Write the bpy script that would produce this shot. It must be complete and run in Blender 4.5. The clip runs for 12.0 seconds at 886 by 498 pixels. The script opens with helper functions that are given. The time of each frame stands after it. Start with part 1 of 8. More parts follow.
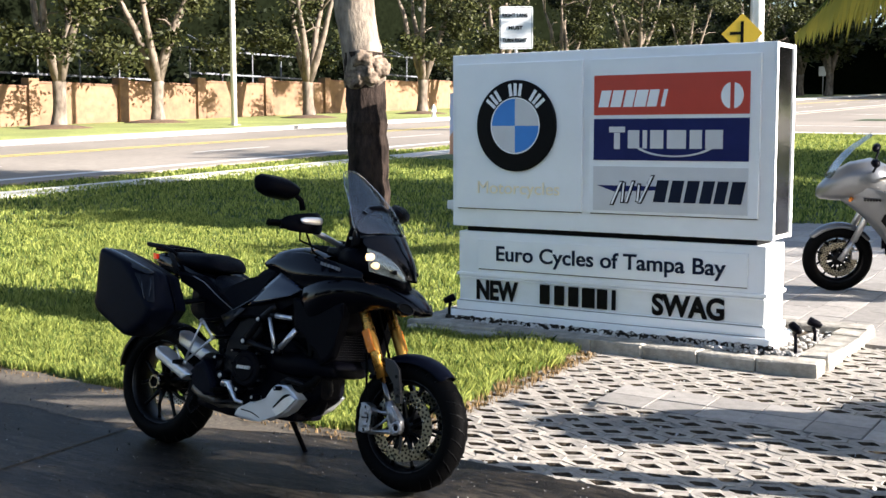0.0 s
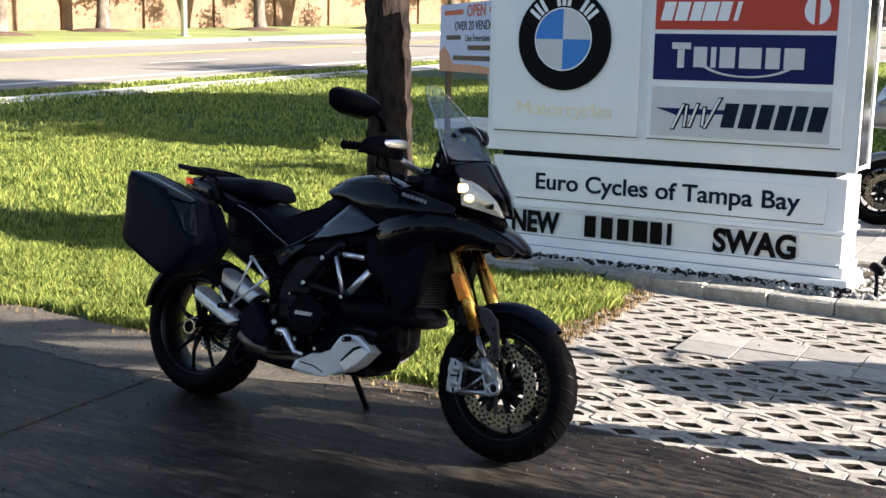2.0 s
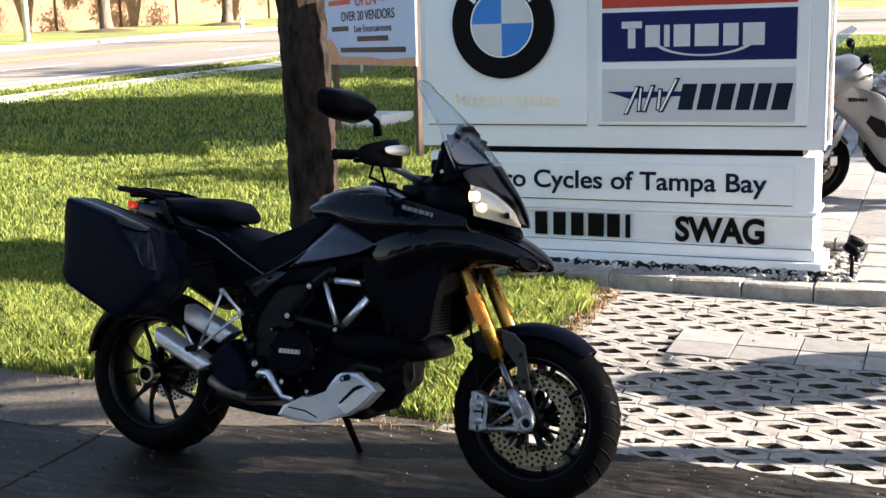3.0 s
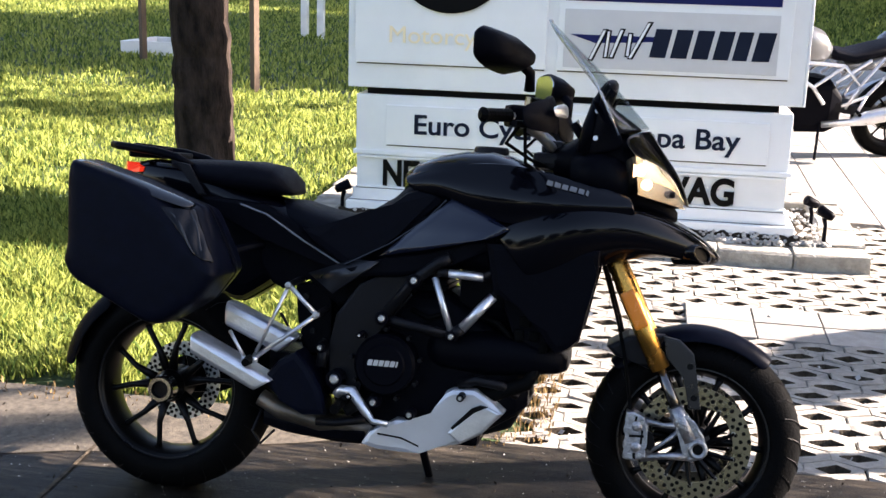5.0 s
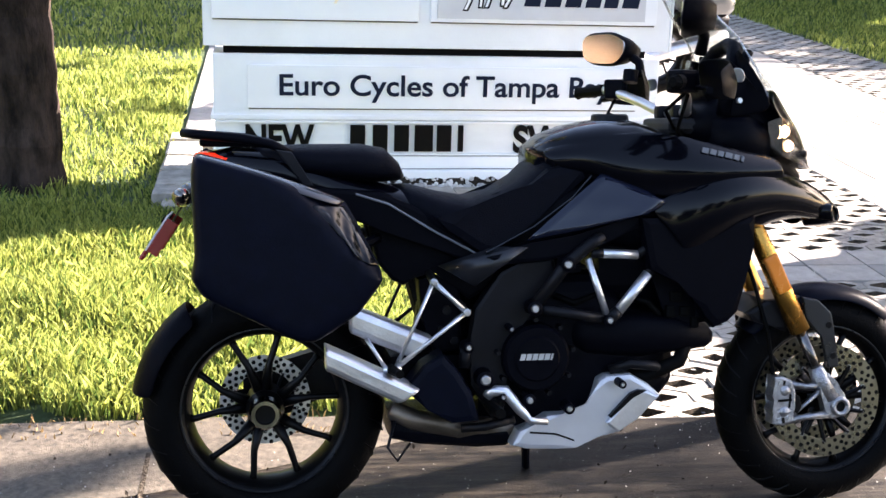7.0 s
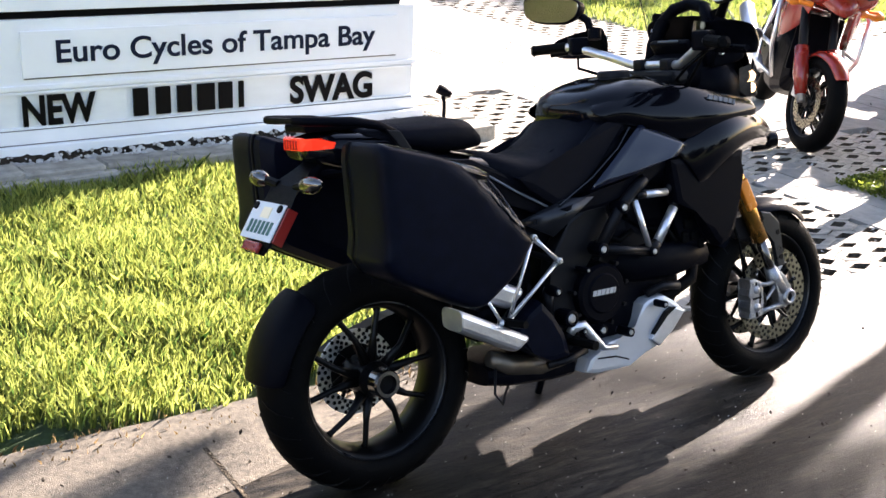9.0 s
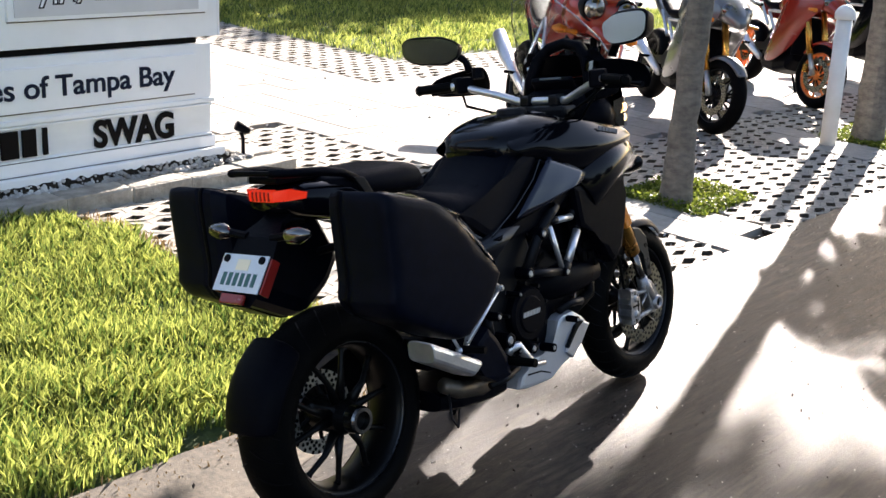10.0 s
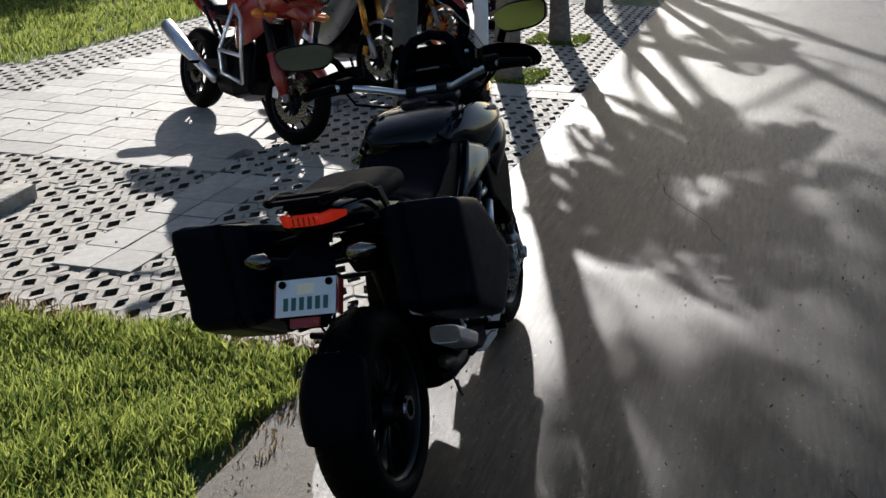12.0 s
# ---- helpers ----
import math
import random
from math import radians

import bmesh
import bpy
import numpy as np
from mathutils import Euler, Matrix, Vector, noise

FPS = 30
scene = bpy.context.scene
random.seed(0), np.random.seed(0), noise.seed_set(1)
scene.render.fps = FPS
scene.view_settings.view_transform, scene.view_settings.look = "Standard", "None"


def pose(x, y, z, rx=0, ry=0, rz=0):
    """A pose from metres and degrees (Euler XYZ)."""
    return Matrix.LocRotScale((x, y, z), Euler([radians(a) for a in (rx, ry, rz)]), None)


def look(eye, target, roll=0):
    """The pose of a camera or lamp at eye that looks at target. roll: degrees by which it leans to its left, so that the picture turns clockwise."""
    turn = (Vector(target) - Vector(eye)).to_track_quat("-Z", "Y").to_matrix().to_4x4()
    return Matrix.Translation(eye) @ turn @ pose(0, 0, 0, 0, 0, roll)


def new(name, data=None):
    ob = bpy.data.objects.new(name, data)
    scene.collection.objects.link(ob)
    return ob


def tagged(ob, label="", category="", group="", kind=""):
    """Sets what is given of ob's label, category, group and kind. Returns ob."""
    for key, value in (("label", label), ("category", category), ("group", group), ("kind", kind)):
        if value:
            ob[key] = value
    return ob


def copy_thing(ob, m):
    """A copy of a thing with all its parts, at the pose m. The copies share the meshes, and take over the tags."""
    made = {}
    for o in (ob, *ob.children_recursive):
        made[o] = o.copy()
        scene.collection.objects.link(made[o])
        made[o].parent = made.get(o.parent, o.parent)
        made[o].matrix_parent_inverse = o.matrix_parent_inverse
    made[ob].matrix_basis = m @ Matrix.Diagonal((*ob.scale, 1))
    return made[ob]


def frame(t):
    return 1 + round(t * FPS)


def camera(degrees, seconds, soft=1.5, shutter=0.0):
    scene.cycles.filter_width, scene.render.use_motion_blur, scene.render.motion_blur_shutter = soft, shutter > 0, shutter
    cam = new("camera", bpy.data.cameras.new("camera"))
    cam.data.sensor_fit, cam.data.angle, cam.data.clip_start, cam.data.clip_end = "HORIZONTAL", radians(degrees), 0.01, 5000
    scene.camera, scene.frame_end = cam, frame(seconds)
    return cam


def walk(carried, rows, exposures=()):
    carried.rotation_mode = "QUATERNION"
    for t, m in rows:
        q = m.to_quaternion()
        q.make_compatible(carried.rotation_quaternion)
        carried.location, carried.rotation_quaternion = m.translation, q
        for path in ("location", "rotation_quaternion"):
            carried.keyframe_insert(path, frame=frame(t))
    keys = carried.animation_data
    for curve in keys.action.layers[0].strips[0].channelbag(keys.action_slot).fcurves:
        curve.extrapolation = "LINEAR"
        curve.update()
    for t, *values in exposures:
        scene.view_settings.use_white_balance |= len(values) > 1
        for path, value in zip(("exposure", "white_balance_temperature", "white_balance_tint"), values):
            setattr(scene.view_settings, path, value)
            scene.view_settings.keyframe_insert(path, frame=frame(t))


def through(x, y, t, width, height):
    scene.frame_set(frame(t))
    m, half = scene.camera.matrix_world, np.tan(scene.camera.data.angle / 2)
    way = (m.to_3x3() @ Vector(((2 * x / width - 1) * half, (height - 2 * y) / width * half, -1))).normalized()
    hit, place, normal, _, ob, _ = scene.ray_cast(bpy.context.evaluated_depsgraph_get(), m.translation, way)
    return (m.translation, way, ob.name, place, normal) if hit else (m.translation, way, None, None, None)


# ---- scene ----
cam = camera(41.7, 12.0)
PATH = [
    (0, (4.669, -7.439, 1.582), (3.566, -5.782, 1.385), -0.1),
    (0.5, (4.54, -7.457, 1.557), (3.475, -5.776, 1.356), -1.1),
    (1, (4.323, -7.401, 1.554), (3.266, -5.728, 1.259), -0.3),
    (1.5, (4.02, -7.257, 1.527), (2.928, -5.604, 1.257), 0.1),
    (2, (3.685, -7.12, 1.541), (2.68, -5.423, 1.207), 1.2),
    (2.5, (3.263, -6.992, 1.582), (2.444, -5.201, 1.23), -0.1),
    (3, (2.923, -6.836, 1.537), (2.133, -5.032, 1.187), -1.4),
    (3.2, (2.792, -6.786, 1.527), (2.046, -4.969, 1.151), -0.7),
    (4.8, (1.578, -6.402, 1.547), (1.203, -4.492, 1.089), 1.5),
    (5, (1.472, -6.37, 1.531), (1.141, -4.453, 1.066), 1.7),
    (5.5, (1.127, -6.328, 1.525), (0.924, -4.407, 1.007), 0.8),
    (6, (0.818, -6.259, 1.516), (0.774, -4.333, 0.981), 2.0),
    (6.5, (0.476, -6.147, 1.541), (0.599, -4.231, 0.981), 0.9),
    (7, (0.109, -6.086, 1.527), (0.409, -4.184, 0.986), 1.8),
    (7.2, (-0.038, -6.055, 1.562), (0.397, -4.189, 0.99), 0.6),
    (8.8, (-1.24, -5.777, 1.609), (-0.209, -4.175, 0.999), 1.4),
    (9, (-1.365, -5.731, 1.629), (-0.309, -4.154, 0.997), 2.1),
    (9.5, (-1.694, -5.558, 1.659), (-0.396, -4.147, 1.089), 1.4),
    (10, (-2.032, -5.351, 1.694), (-0.564, -4.121, 1.117), 2.5),
    (10.5, (-2.352, -5.124, 1.765), (-0.802, -4.039, 1.116), -0.1),
    (10.9, (-2.502, -4.906, 1.767), (-0.846, -4.011, 1.091), -0.7),
    (11, (-2.533, -4.851, 1.79), (-0.838, -4.004, 1.148), -1.3),
    (11.5, (-2.702, -4.597, 1.82), (-0.924, -3.889, 1.238), -0.2),
    (12, (-2.902, -4.304, 1.859), (-1.083, -3.768, 1.223), -1.6),
]
walk(cam, [(t, look(eye, target, roll)) for t, eye, target, roll in PATH], [(0.0, 2.12, 6400, 14), (1.5, 2.16, 6450, 14), (3.0, 2.36, 6650, 16), (5.0, 2.92, 6900, 21), (7.0, 3.36, 6900, 22), (9.0, 3.2, 6900, 20), (9.5, 2.92, 6850, 18), (10.5, 2.25, 6700, 17), (11.0, 2.1, 6550, 16), (11.6, 1.6, 6350, 14), (12.0, 1.06, 6150, 11)])

# ---- world, sun ----
SUN_DIR = Vector((0.96, 0.277, 0.40)).normalized()
world = bpy.data.worlds.new("world")
scene.world = world
world.use_nodes = True
_wn = world.node_tree.nodes
_sky = _wn.new("ShaderNodeTexSky")
_sky.sky_type = "NISHITA"
_sky.sun_disc = False
_sky.sun_elevation = math.asin(SUN_DIR.z)
_sky.sun_rotation = math.atan2(SUN_DIR.x, SUN_DIR.y)
world.node_tree.links.new(_sky.outputs["Color"], _wn["Background"].inputs["Color"])
_wn["Background"].inputs["Strength"].default_value = 0.066
_sun_data = bpy.data.lights.new("sun", "SUN")
_sun_data.energy = 5.0
_sun_data.angle = radians(0.55)
_sun_data.color = (1.0, 0.94, 0.85)
sun = new("sun", _sun_data)
sun.matrix_world = look(SUN_DIR * 60, (0, 0, 0))

# ---- materials ----
def mat(name, col, col2=None, rough=0.6, metal=0.0, scale=6.0, bump=0.0, bscale=None, rand=0.0, coat=0.0, big=0.0, bigscale=0.7, stretch=(1, 1, 1), spec=0.5, streak=0.0):
    """Noise-varied surface: col to col2 by fine noise, a slow darkening by big, a piece's own shade by rand."""
    m = bpy.data.materials.new(name)
    m.use_nodes = True
    nt = m.node_tree
    n, ln = nt.nodes, nt.links.new
    b = n["Principled BSDF"]
    b.inputs["Metallic"].default_value = metal
    b.inputs["Specular IOR Level"].default_value = spec
    b.inputs["Coat Weight"].default_value = coat
    b.inputs["Coat Roughness"].default_value = 0.04
    co = n.new("ShaderNodeTexCoord")
    mp = n.new("ShaderNodeMapping")
    mp.inputs["Scale"].default_value = stretch
    ln(co.outputs["Object"], mp.inputs["Vector"])
    no = n.new("ShaderNodeTexNoise")
    no.inputs["Scale"].default_value = scale
    no.inputs["Detail"].default_value = 7
    no.inputs["Roughness"].default_value = 0.62
    ln(mp.outputs["Vector"], no.inputs["Vector"])
    rp = n.new("ShaderNodeValToRGB")
    rp.color_ramp.elements[0].position, rp.color_ramp.elements[1].position = 0.34, 0.66
    rp.color_ramp.elements[0].color = (*(col2 or tuple(c * 0.8 for c in col)), 1)
    rp.color_ramp.elements[1].color = (*col, 1)
    ln(no.outputs["Fac"], rp.inputs["Fac"])
    out = rp.outputs["Color"]

    def times(colour, factor):
        mx = n.new("ShaderNodeMix")
        mx.data_type, mx.blend_type = "RGBA", "MULTIPLY"
        mx.inputs["Factor"].default_value = 1
        ln(colour, mx.inputs["A"])
        ln(factor, mx.inputs["B"])
        return mx.outputs["Result"]

    if big:
        n2 = n.new("ShaderNodeTexNoise")
        n2.inputs["Scale"].default_value = bigscale
        n2.inputs["Detail"].default_value = 4
        ln(mp.outputs["Vector"], n2.inputs["Vector"])
        r2 = n.new("ShaderNodeMapRange")
        r2.inputs["From Min"].default_value, r2.inputs["From Max"].default_value = 0.35, 0.65
        r2.inputs["To Min"].default_value, r2.inputs["To Max"].default_value = 1 - big, 1 + big * 0.4
        ln(n2.outputs["Fac"], r2.inputs["Value"])
        out = times(out, r2.outputs["Result"])
    if streak:
        # long thin scuffs along x
        mp2 = n.new("ShaderNodeMapping")
        mp2.inputs["Scale"].default_value = (0.09, 1, 1)
        mp2.inputs["Rotation"].default_value = (0, 0, 0.03)
        ln(co.outputs["Object"], mp2.inputs["Vector"])
        n3 = n.new("ShaderNodeTexNoise")
        n3.inputs["Scale"].default_value = 46
        n3.inputs["Detail"].default_value = 6
        n3.inputs["Roughness"].default_value = 0.7
        ln(mp2.outputs["Vector"], n3.inputs["Vector"])
        r5 = n.new("ShaderNodeMapRange")
        r5.inputs["From Min"].default_value, r5.inputs["From Max"].default_value = 0.36, 0.66
        r5.inputs["To Min"].default_value, r5.inputs["To Max"].default_value = 1 - streak, 1 + streak
        ln(n3.outputs["Fac"], r5.inputs["Value"])
        out = times(out, r5.outputs["Result"])
    if rand:
        oi = n.new("ShaderNodeObjectInfo")
        r3 = n.new("ShaderNodeMapRange")
        r3.inputs["To Min"].default_value, r3.inputs["To Max"].default_value = 1 - rand, 1 + rand
        ln(oi.outputs["Random"], r3.inputs["Value"])
        out = times(out, r3.outputs["Result"])
    ln(out, b.inputs["Base Color"])
    r4 = n.new("ShaderNodeMapRange")
    r4.inputs["To Min"].default_value, r4.inputs["To Max"].default_value = max(0.02, rough - 0.12), min(1, rough + 0.12)
    ln(no.outputs["Fac"], r4.inputs["Value"])
    ln(r4.outputs["Result"], b.inputs["Roughness"])
    if bump:
        n5 = n.new("ShaderNodeTexNoise")
        n5.inputs["Scale"].default_value = bscale or scale * 6
        n5.inputs["Detail"].default_value = 5
        ln(mp.outputs["Vector"], n5.inputs["Vector"])
        bp = n.new("ShaderNodeBump")
        bp.inputs["Strength"].default_value = bump
        bp.inputs["Distance"].default_value = 0.01
        ln(n5.outputs["Fac"], bp.inputs["Height"])
        ln(bp.outputs["Normal"], b.inputs["Normal"])
    return m


def leafy(name, col, col2, through=0.45, rough=0.5):
    """Leaf or blade: shade by island, light passing through."""
    m = bpy.data.materials.new(name)
    m.use_nodes = True
    nt = m.node_tree
    n, ln = nt.nodes, nt.links.new
    b = n["Principled BSDF"]
    b.inputs["Roughness"].default_value = rough
    b.inputs["Specular IOR Level"].default_value = 0.12
    ge = n.new("ShaderNodeNewGeometry")
    rp = n.new("ShaderNodeValToRGB")
    rp.color_ramp.elements[0].color = (*col2, 1)
    rp.color_ramp.elements[1].color = (*col, 1)
    ln(ge.outputs["Random Per Island"], rp.inputs["Fac"])
    ln(rp.outputs["Color"], b.inputs["Base Color"])
    tr = n.new("ShaderNodeBsdfTranslucent")
    ln(rp.outputs["Color"], tr.inputs["Color"])
    mx = n.new("ShaderNodeMixShader")
    mx.inputs["Fac"].default_value = through
    ln(b.outputs["BSDF"], mx.inputs[1])
    ln(tr.outputs["BSDF"], mx.inputs[2])
    ln(mx.outputs["Shader"], n["Material Output"].inputs["Surface"])
    return m


def glassy(name, col, rough=0.03, gloss=0.12):
    """Clear sheet: lets light straight through, tinted, with a gloss."""
    m = bpy.data.materials.new(name)
    m.use_nodes = True
    nt = m.node_tree
    n, ln = nt.nodes, nt.links.new
    g = n.new("ShaderNodeBsdfGlossy")
    g.inputs["Roughness"].default_value = rough
    tr = n.new("ShaderNodeBsdfTransparent")
    tr.inputs["Color"].default_value = (*col, 1)
    mx = n.new("ShaderNodeMixShader")
    mx.inputs["Fac"].default_value = gloss
    ln(tr.outputs["BSDF"], mx.inputs[1])
    ln(g.outputs["BSDF"], mx.inputs[2])
    ln(mx.outputs["Shader"], n["Material Output"].inputs["Surface"])
    return m


def glow(name, col, strength, base):
    m = bpy.data.materials.new(name)
    m.use_nodes = True
    b = m.node_tree.nodes["Principled BSDF"]
    b.inputs["Base Color"].default_value = (*base, 1)
    b.inputs["Roughness"].default_value = 0.15
    b.inputs["Emission Color"].default_value = (*col, 1)
    b.inputs["Emission Strength"].default_value = strength
    return m


M = {}
M["asphalt"] = mat("asphalt", (0.047, 0.0385, 0.029), (0.006, 0.0056, 0.0052), 0.5, spec=0.165, streak=0.92, stretch=(0.4, 1, 1), scale=24, bump=0.3, bscale=340, big=0.6, bigscale=2.2)
M["edge"] = mat("gritty_edge", (0.13, 0.108, 0.08), (0.05, 0.042, 0.032), 0.85, scale=45, bump=0.4, bscale=260)
M["road"] = mat("road_asphalt", (0.29, 0.25, 0.2), (0.22, 0.19, 0.155), 0.85, scale=5, big=0.25, bigscale=0.15)
M["lawn_soil"] = mat("lawn_ground", (0.05, 0.085, 0.02), (0.025, 0.045, 0.012), 0.95, scale=14, bump=0.8, bscale=60, big=0.35, bigscale=0.35)
M["blade"] = leafy("grass_blade", (0.44, 0.47, 0.115), (0.03, 0.08, 0.015), 0.45)
# soil, and also the painted shade inside the paver cells
M["dirt"] = mat("dirt", (0.11, 0.088, 0.064), (0.034, 0.028, 0.021), 0.95, spec=0.1, scale=30, bump=1, bscale=120)
M["concrete"] = mat("paver_concrete", (0.355, 0.325, 0.278), (0.205, 0.185, 0.157), 0.85, scale=16, bump=0.5, bscale=110, rand=0.12)
M["slab"] = mat("slab_concrete", (0.34, 0.315, 0.285), (0.24, 0.225, 0.2), 0.8, scale=13, bump=0.4, bscale=120, rand=0.22)
M["kerb"] = mat("kerb_stone", (0.4, 0.375, 0.32), (0.2, 0.185, 0.155), 0.9, scale=9, bump=0.9, bscale=45, rand=0.15)
M["walk"] = mat("sidewalk_concrete", (0.6, 0.57, 0.5), (0.48, 0.45, 0.39), 0.85, scale=6)
M["pebble"] = mat("pebble", (0.6, 0.58, 0.54), (0.25, 0.24, 0.22), 0.7, scale=3, rand=0.3)
M["litter"] = mat("leaf_litter_soil", (0.04, 0.032, 0.024), (0.012, 0.01, 0.008), 0.95, scale=40, bump=1, bscale=90, spec=0.1)
M["white"] = mat("white_sign_paint", (0.87, 0.88, 0.875), (0.81, 0.82, 0.815), 0.45, scale=2.5, bump=0.08, bscale=90, big=0.07, bigscale=1.1)
M["white2"] = mat("white_panel", (0.85, 0.86, 0.855), (0.8, 0.81, 0.805), 0.4, scale=2)
M["offwhite"] = mat("letter_board", (0.8, 0.81, 0.79), (0.74, 0.75, 0.73), 0.45, scale=4, stretch=(1, 1, 3))
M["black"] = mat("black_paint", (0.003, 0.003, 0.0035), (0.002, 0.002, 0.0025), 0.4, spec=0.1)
M["red"] = mat("red_panel", (0.52, 0.045, 0.02), (0.48, 0.04, 0.018), 0.4)
M["navy"] = mat("navy_panel", (0.009, 0.014, 0.095), (0.007, 0.011, 0.08), 0.4, spec=0.2)
M["grey"] = mat("grey_panel", (0.62, 0.62, 0.62), (0.58, 0.58, 0.58), 0.4)
M["blue"] = mat("blue_enamel", (0.03, 0.22, 0.62), (0.028, 0.2, 0.58), 0.3)
M["cream"] = mat("faded_cream_paint", (0.95, 0.84, 0.6), (0.92, 0.8, 0.56), 0.5)
M["darkletter"] = mat("slate_letter", (0.008, 0.013, 0.03), (0.006, 0.01, 0.024), 0.4, spec=0.15)
M["mirror_side"] = mat("polished_metal", (0.55, 0.55, 0.56), (0.4, 0.4, 0.4), 0.15, 1.0, scale=3)
M["steel"] = mat("galvanised_steel", (0.5, 0.5, 0.5), (0.4, 0.4, 0.4), 0.4, 0.9, scale=12)
M["brick_wall"] = mat("tan_brick", (0.28, 0.17, 0.095), (0.17, 0.1, 0.058), 0.9, scale=2.5, bump=0.4, bscale=12, big=0.2, bigscale=0.2)
M["redbrick"] = mat("red_brick_trim", (0.21, 0.115, 0.07), (0.15, 0.08, 0.05), 0.9, scale=3)
M["bark"] = mat("oak_bark", (0.25, 0.205, 0.16), (0.08, 0.064, 0.05), 0.95, spec=0.1, scale=5, bump=1, bscale=16, stretch=(1, 1, 0.35))
M["palm_bark"] = mat("palm_bark", (0.052, 0.038, 0.031), (0.01, 0.008, 0.007), 0.95, spec=0.05, scale=14, bump=1, bscale=60, stretch=(1, 1, 0.4), big=0.3, bigscale=3)
M["palm_grey"] = mat("grey_palm_bark", (0.2, 0.175, 0.145), (0.095, 0.082, 0.068), 0.9, scale=12, bump=0.8, bscale=40, stretch=(1, 1, 2))
M["palm_dead"] = mat("dry_palm_boot", (0.5, 0.42, 0.3), (0.28, 0.22, 0.15), 0.95, scale=9, bump=0.9, bscale=30)
M["oakleaf"] = leafy("oak_leaf", (0.075, 0.082, 0.028), (0.004, 0.006, 0.002), 0.12, 0.45)
M["verge"] = mat("verge_turf", (0.3, 0.33, 0.09), (0.18, 0.21, 0.05), 0.95, scale=8, bump=0.5, bscale=30, big=0.3, bigscale=0.3)
# paler copy of palm bark; sun on the upper trunk is in the colour
M["palm_sunlit"] = mat("pale_palm_bark", (0.3, 0.25, 0.19), (0.06, 0.045, 0.035), 0.95, scale=10, bump=1, bscale=40, stretch=(1, 1, 0.4))
# near black, so the shade under the grove is in the colour
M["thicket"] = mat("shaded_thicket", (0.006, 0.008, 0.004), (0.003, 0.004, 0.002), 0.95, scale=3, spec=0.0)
M["frond"] = leafy("palm_frond", (0.2, 0.24, 0.045), (0.07, 0.12, 0.02), 0.45)
M["frond_dry"] = leafy("dry_palm_frond", (0.62, 0.5, 0.08), (0.4, 0.36, 0.07), 0.5)
M["shrub"] = leafy("groundcover_leaf", (0.2, 0.24, 0.035), (0.04, 0.07, 0.012), 0.4)
M["burl"] = mat("gnarled_burl", (0.26, 0.2, 0.15), (0.04, 0.03, 0.022), 0.95, scale=16, bump=1, bscale=50, spec=0.1)
# darker copy of the oak leaf, with shade put into its colour
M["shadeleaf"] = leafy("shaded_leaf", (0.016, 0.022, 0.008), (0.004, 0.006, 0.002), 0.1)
# one dark tone for both grime and the shadow lines on the sign
M["grime"] = mat("grime", (0.16, 0.15, 0.13), (0.05, 0.045, 0.04), 0.9, scale=30)
M["post"] = mat("white_post_paint", (0.78, 0.77, 0.74), (0.68, 0.66, 0.62), 0.5, scale=5)
M["signyellow"] = mat("yellow_sign_sheet", (0.78, 0.5, 0.03), (0.72, 0.46, 0.03), 0.4)
M["thatch"] = leafy("dry_thatch", (0.3, 0.2, 0.09), (0.12, 0.08, 0.04), 0.2)
M["mulch"] = mat("mulch", (0.12, 0.075, 0.045), (0.06, 0.035, 0.02), 0.95, scale=6, bump=1, bscale=20)
M["line_white"] = mat("white_road_paint", (0.7, 0.69, 0.64), (0.55, 0.54, 0.5), 0.7, scale=3)
M["line_yellow"] = mat("yellow_road_paint", (0.6, 0.46, 0.12), (0.45, 0.36, 0.12), 0.7, scale=3)
# motorcycles
M["gloss"] = mat("black_gloss_paint", (0.002, 0.0022, 0.004), (0.0015, 0.0016, 0.003), 0.14, coat=0.16, scale=3, spec=0.12)
M["trimgloss"] = mat("gloss_trim_plastic", (0.004, 0.0045, 0.006), (0.003, 0.0034, 0.0048), 0.16, coat=0.35, scale=8, spec=0.3)
# blue in the base colour stands in for mirrored sky
M["panel"] = mat("dark_lacquer", (0.004, 0.0065, 0.018), (0.0035, 0.0055, 0.015), 0.12, coat=0.5, scale=3, spec=0.25)
M["matte"] = mat("black_textured_plastic", (0.002, 0.0022, 0.0042), (0.0014, 0.0015, 0.003), 0.42, scale=60, bump=0.15, bscale=400, spec=0.035)
# bluish base, tinted to suggest the sky reflected in the lid
M["case"] = mat("pannier_plastic", (0.003, 0.004, 0.0095), (0.0022, 0.003, 0.0065), 0.36, scale=30, bump=0.08, bscale=300, spec=0.045)
M["rubber"] = mat("tyre_rubber", (0.0025, 0.0025, 0.0026), (0.0017, 0.0017, 0.0018), 0.6, scale=25, bump=0.2, bscale=150, spec=0.04)
M["seat"] = mat("seat_vinyl", (0.003, 0.0034, 0.0065), (0.002, 0.0023, 0.0045), 0.5, scale=50, bump=0.25, bscale=350, spec=0.05)
M["gold"] = mat("gold_anodised", (0.6, 0.31, 0.06), (0.48, 0.23, 0.045), 0.28, 0.92, scale=4)
M["alu"] = mat("brushed_aluminium", (0.72, 0.72, 0.73), (0.6, 0.6, 0.62), 0.32, 0.85, scale=20, bump=0.1)
M["slider"] = mat("dark_fork_slider", (0.16, 0.15, 0.145), (0.11, 0.105, 0.1), 0.22, 1.0, scale=20)
M["pipe"] = mat("heat_stained_steel", (0.17, 0.14, 0.11), (0.08, 0.065, 0.05), 0.42, 0.8, scale=14)
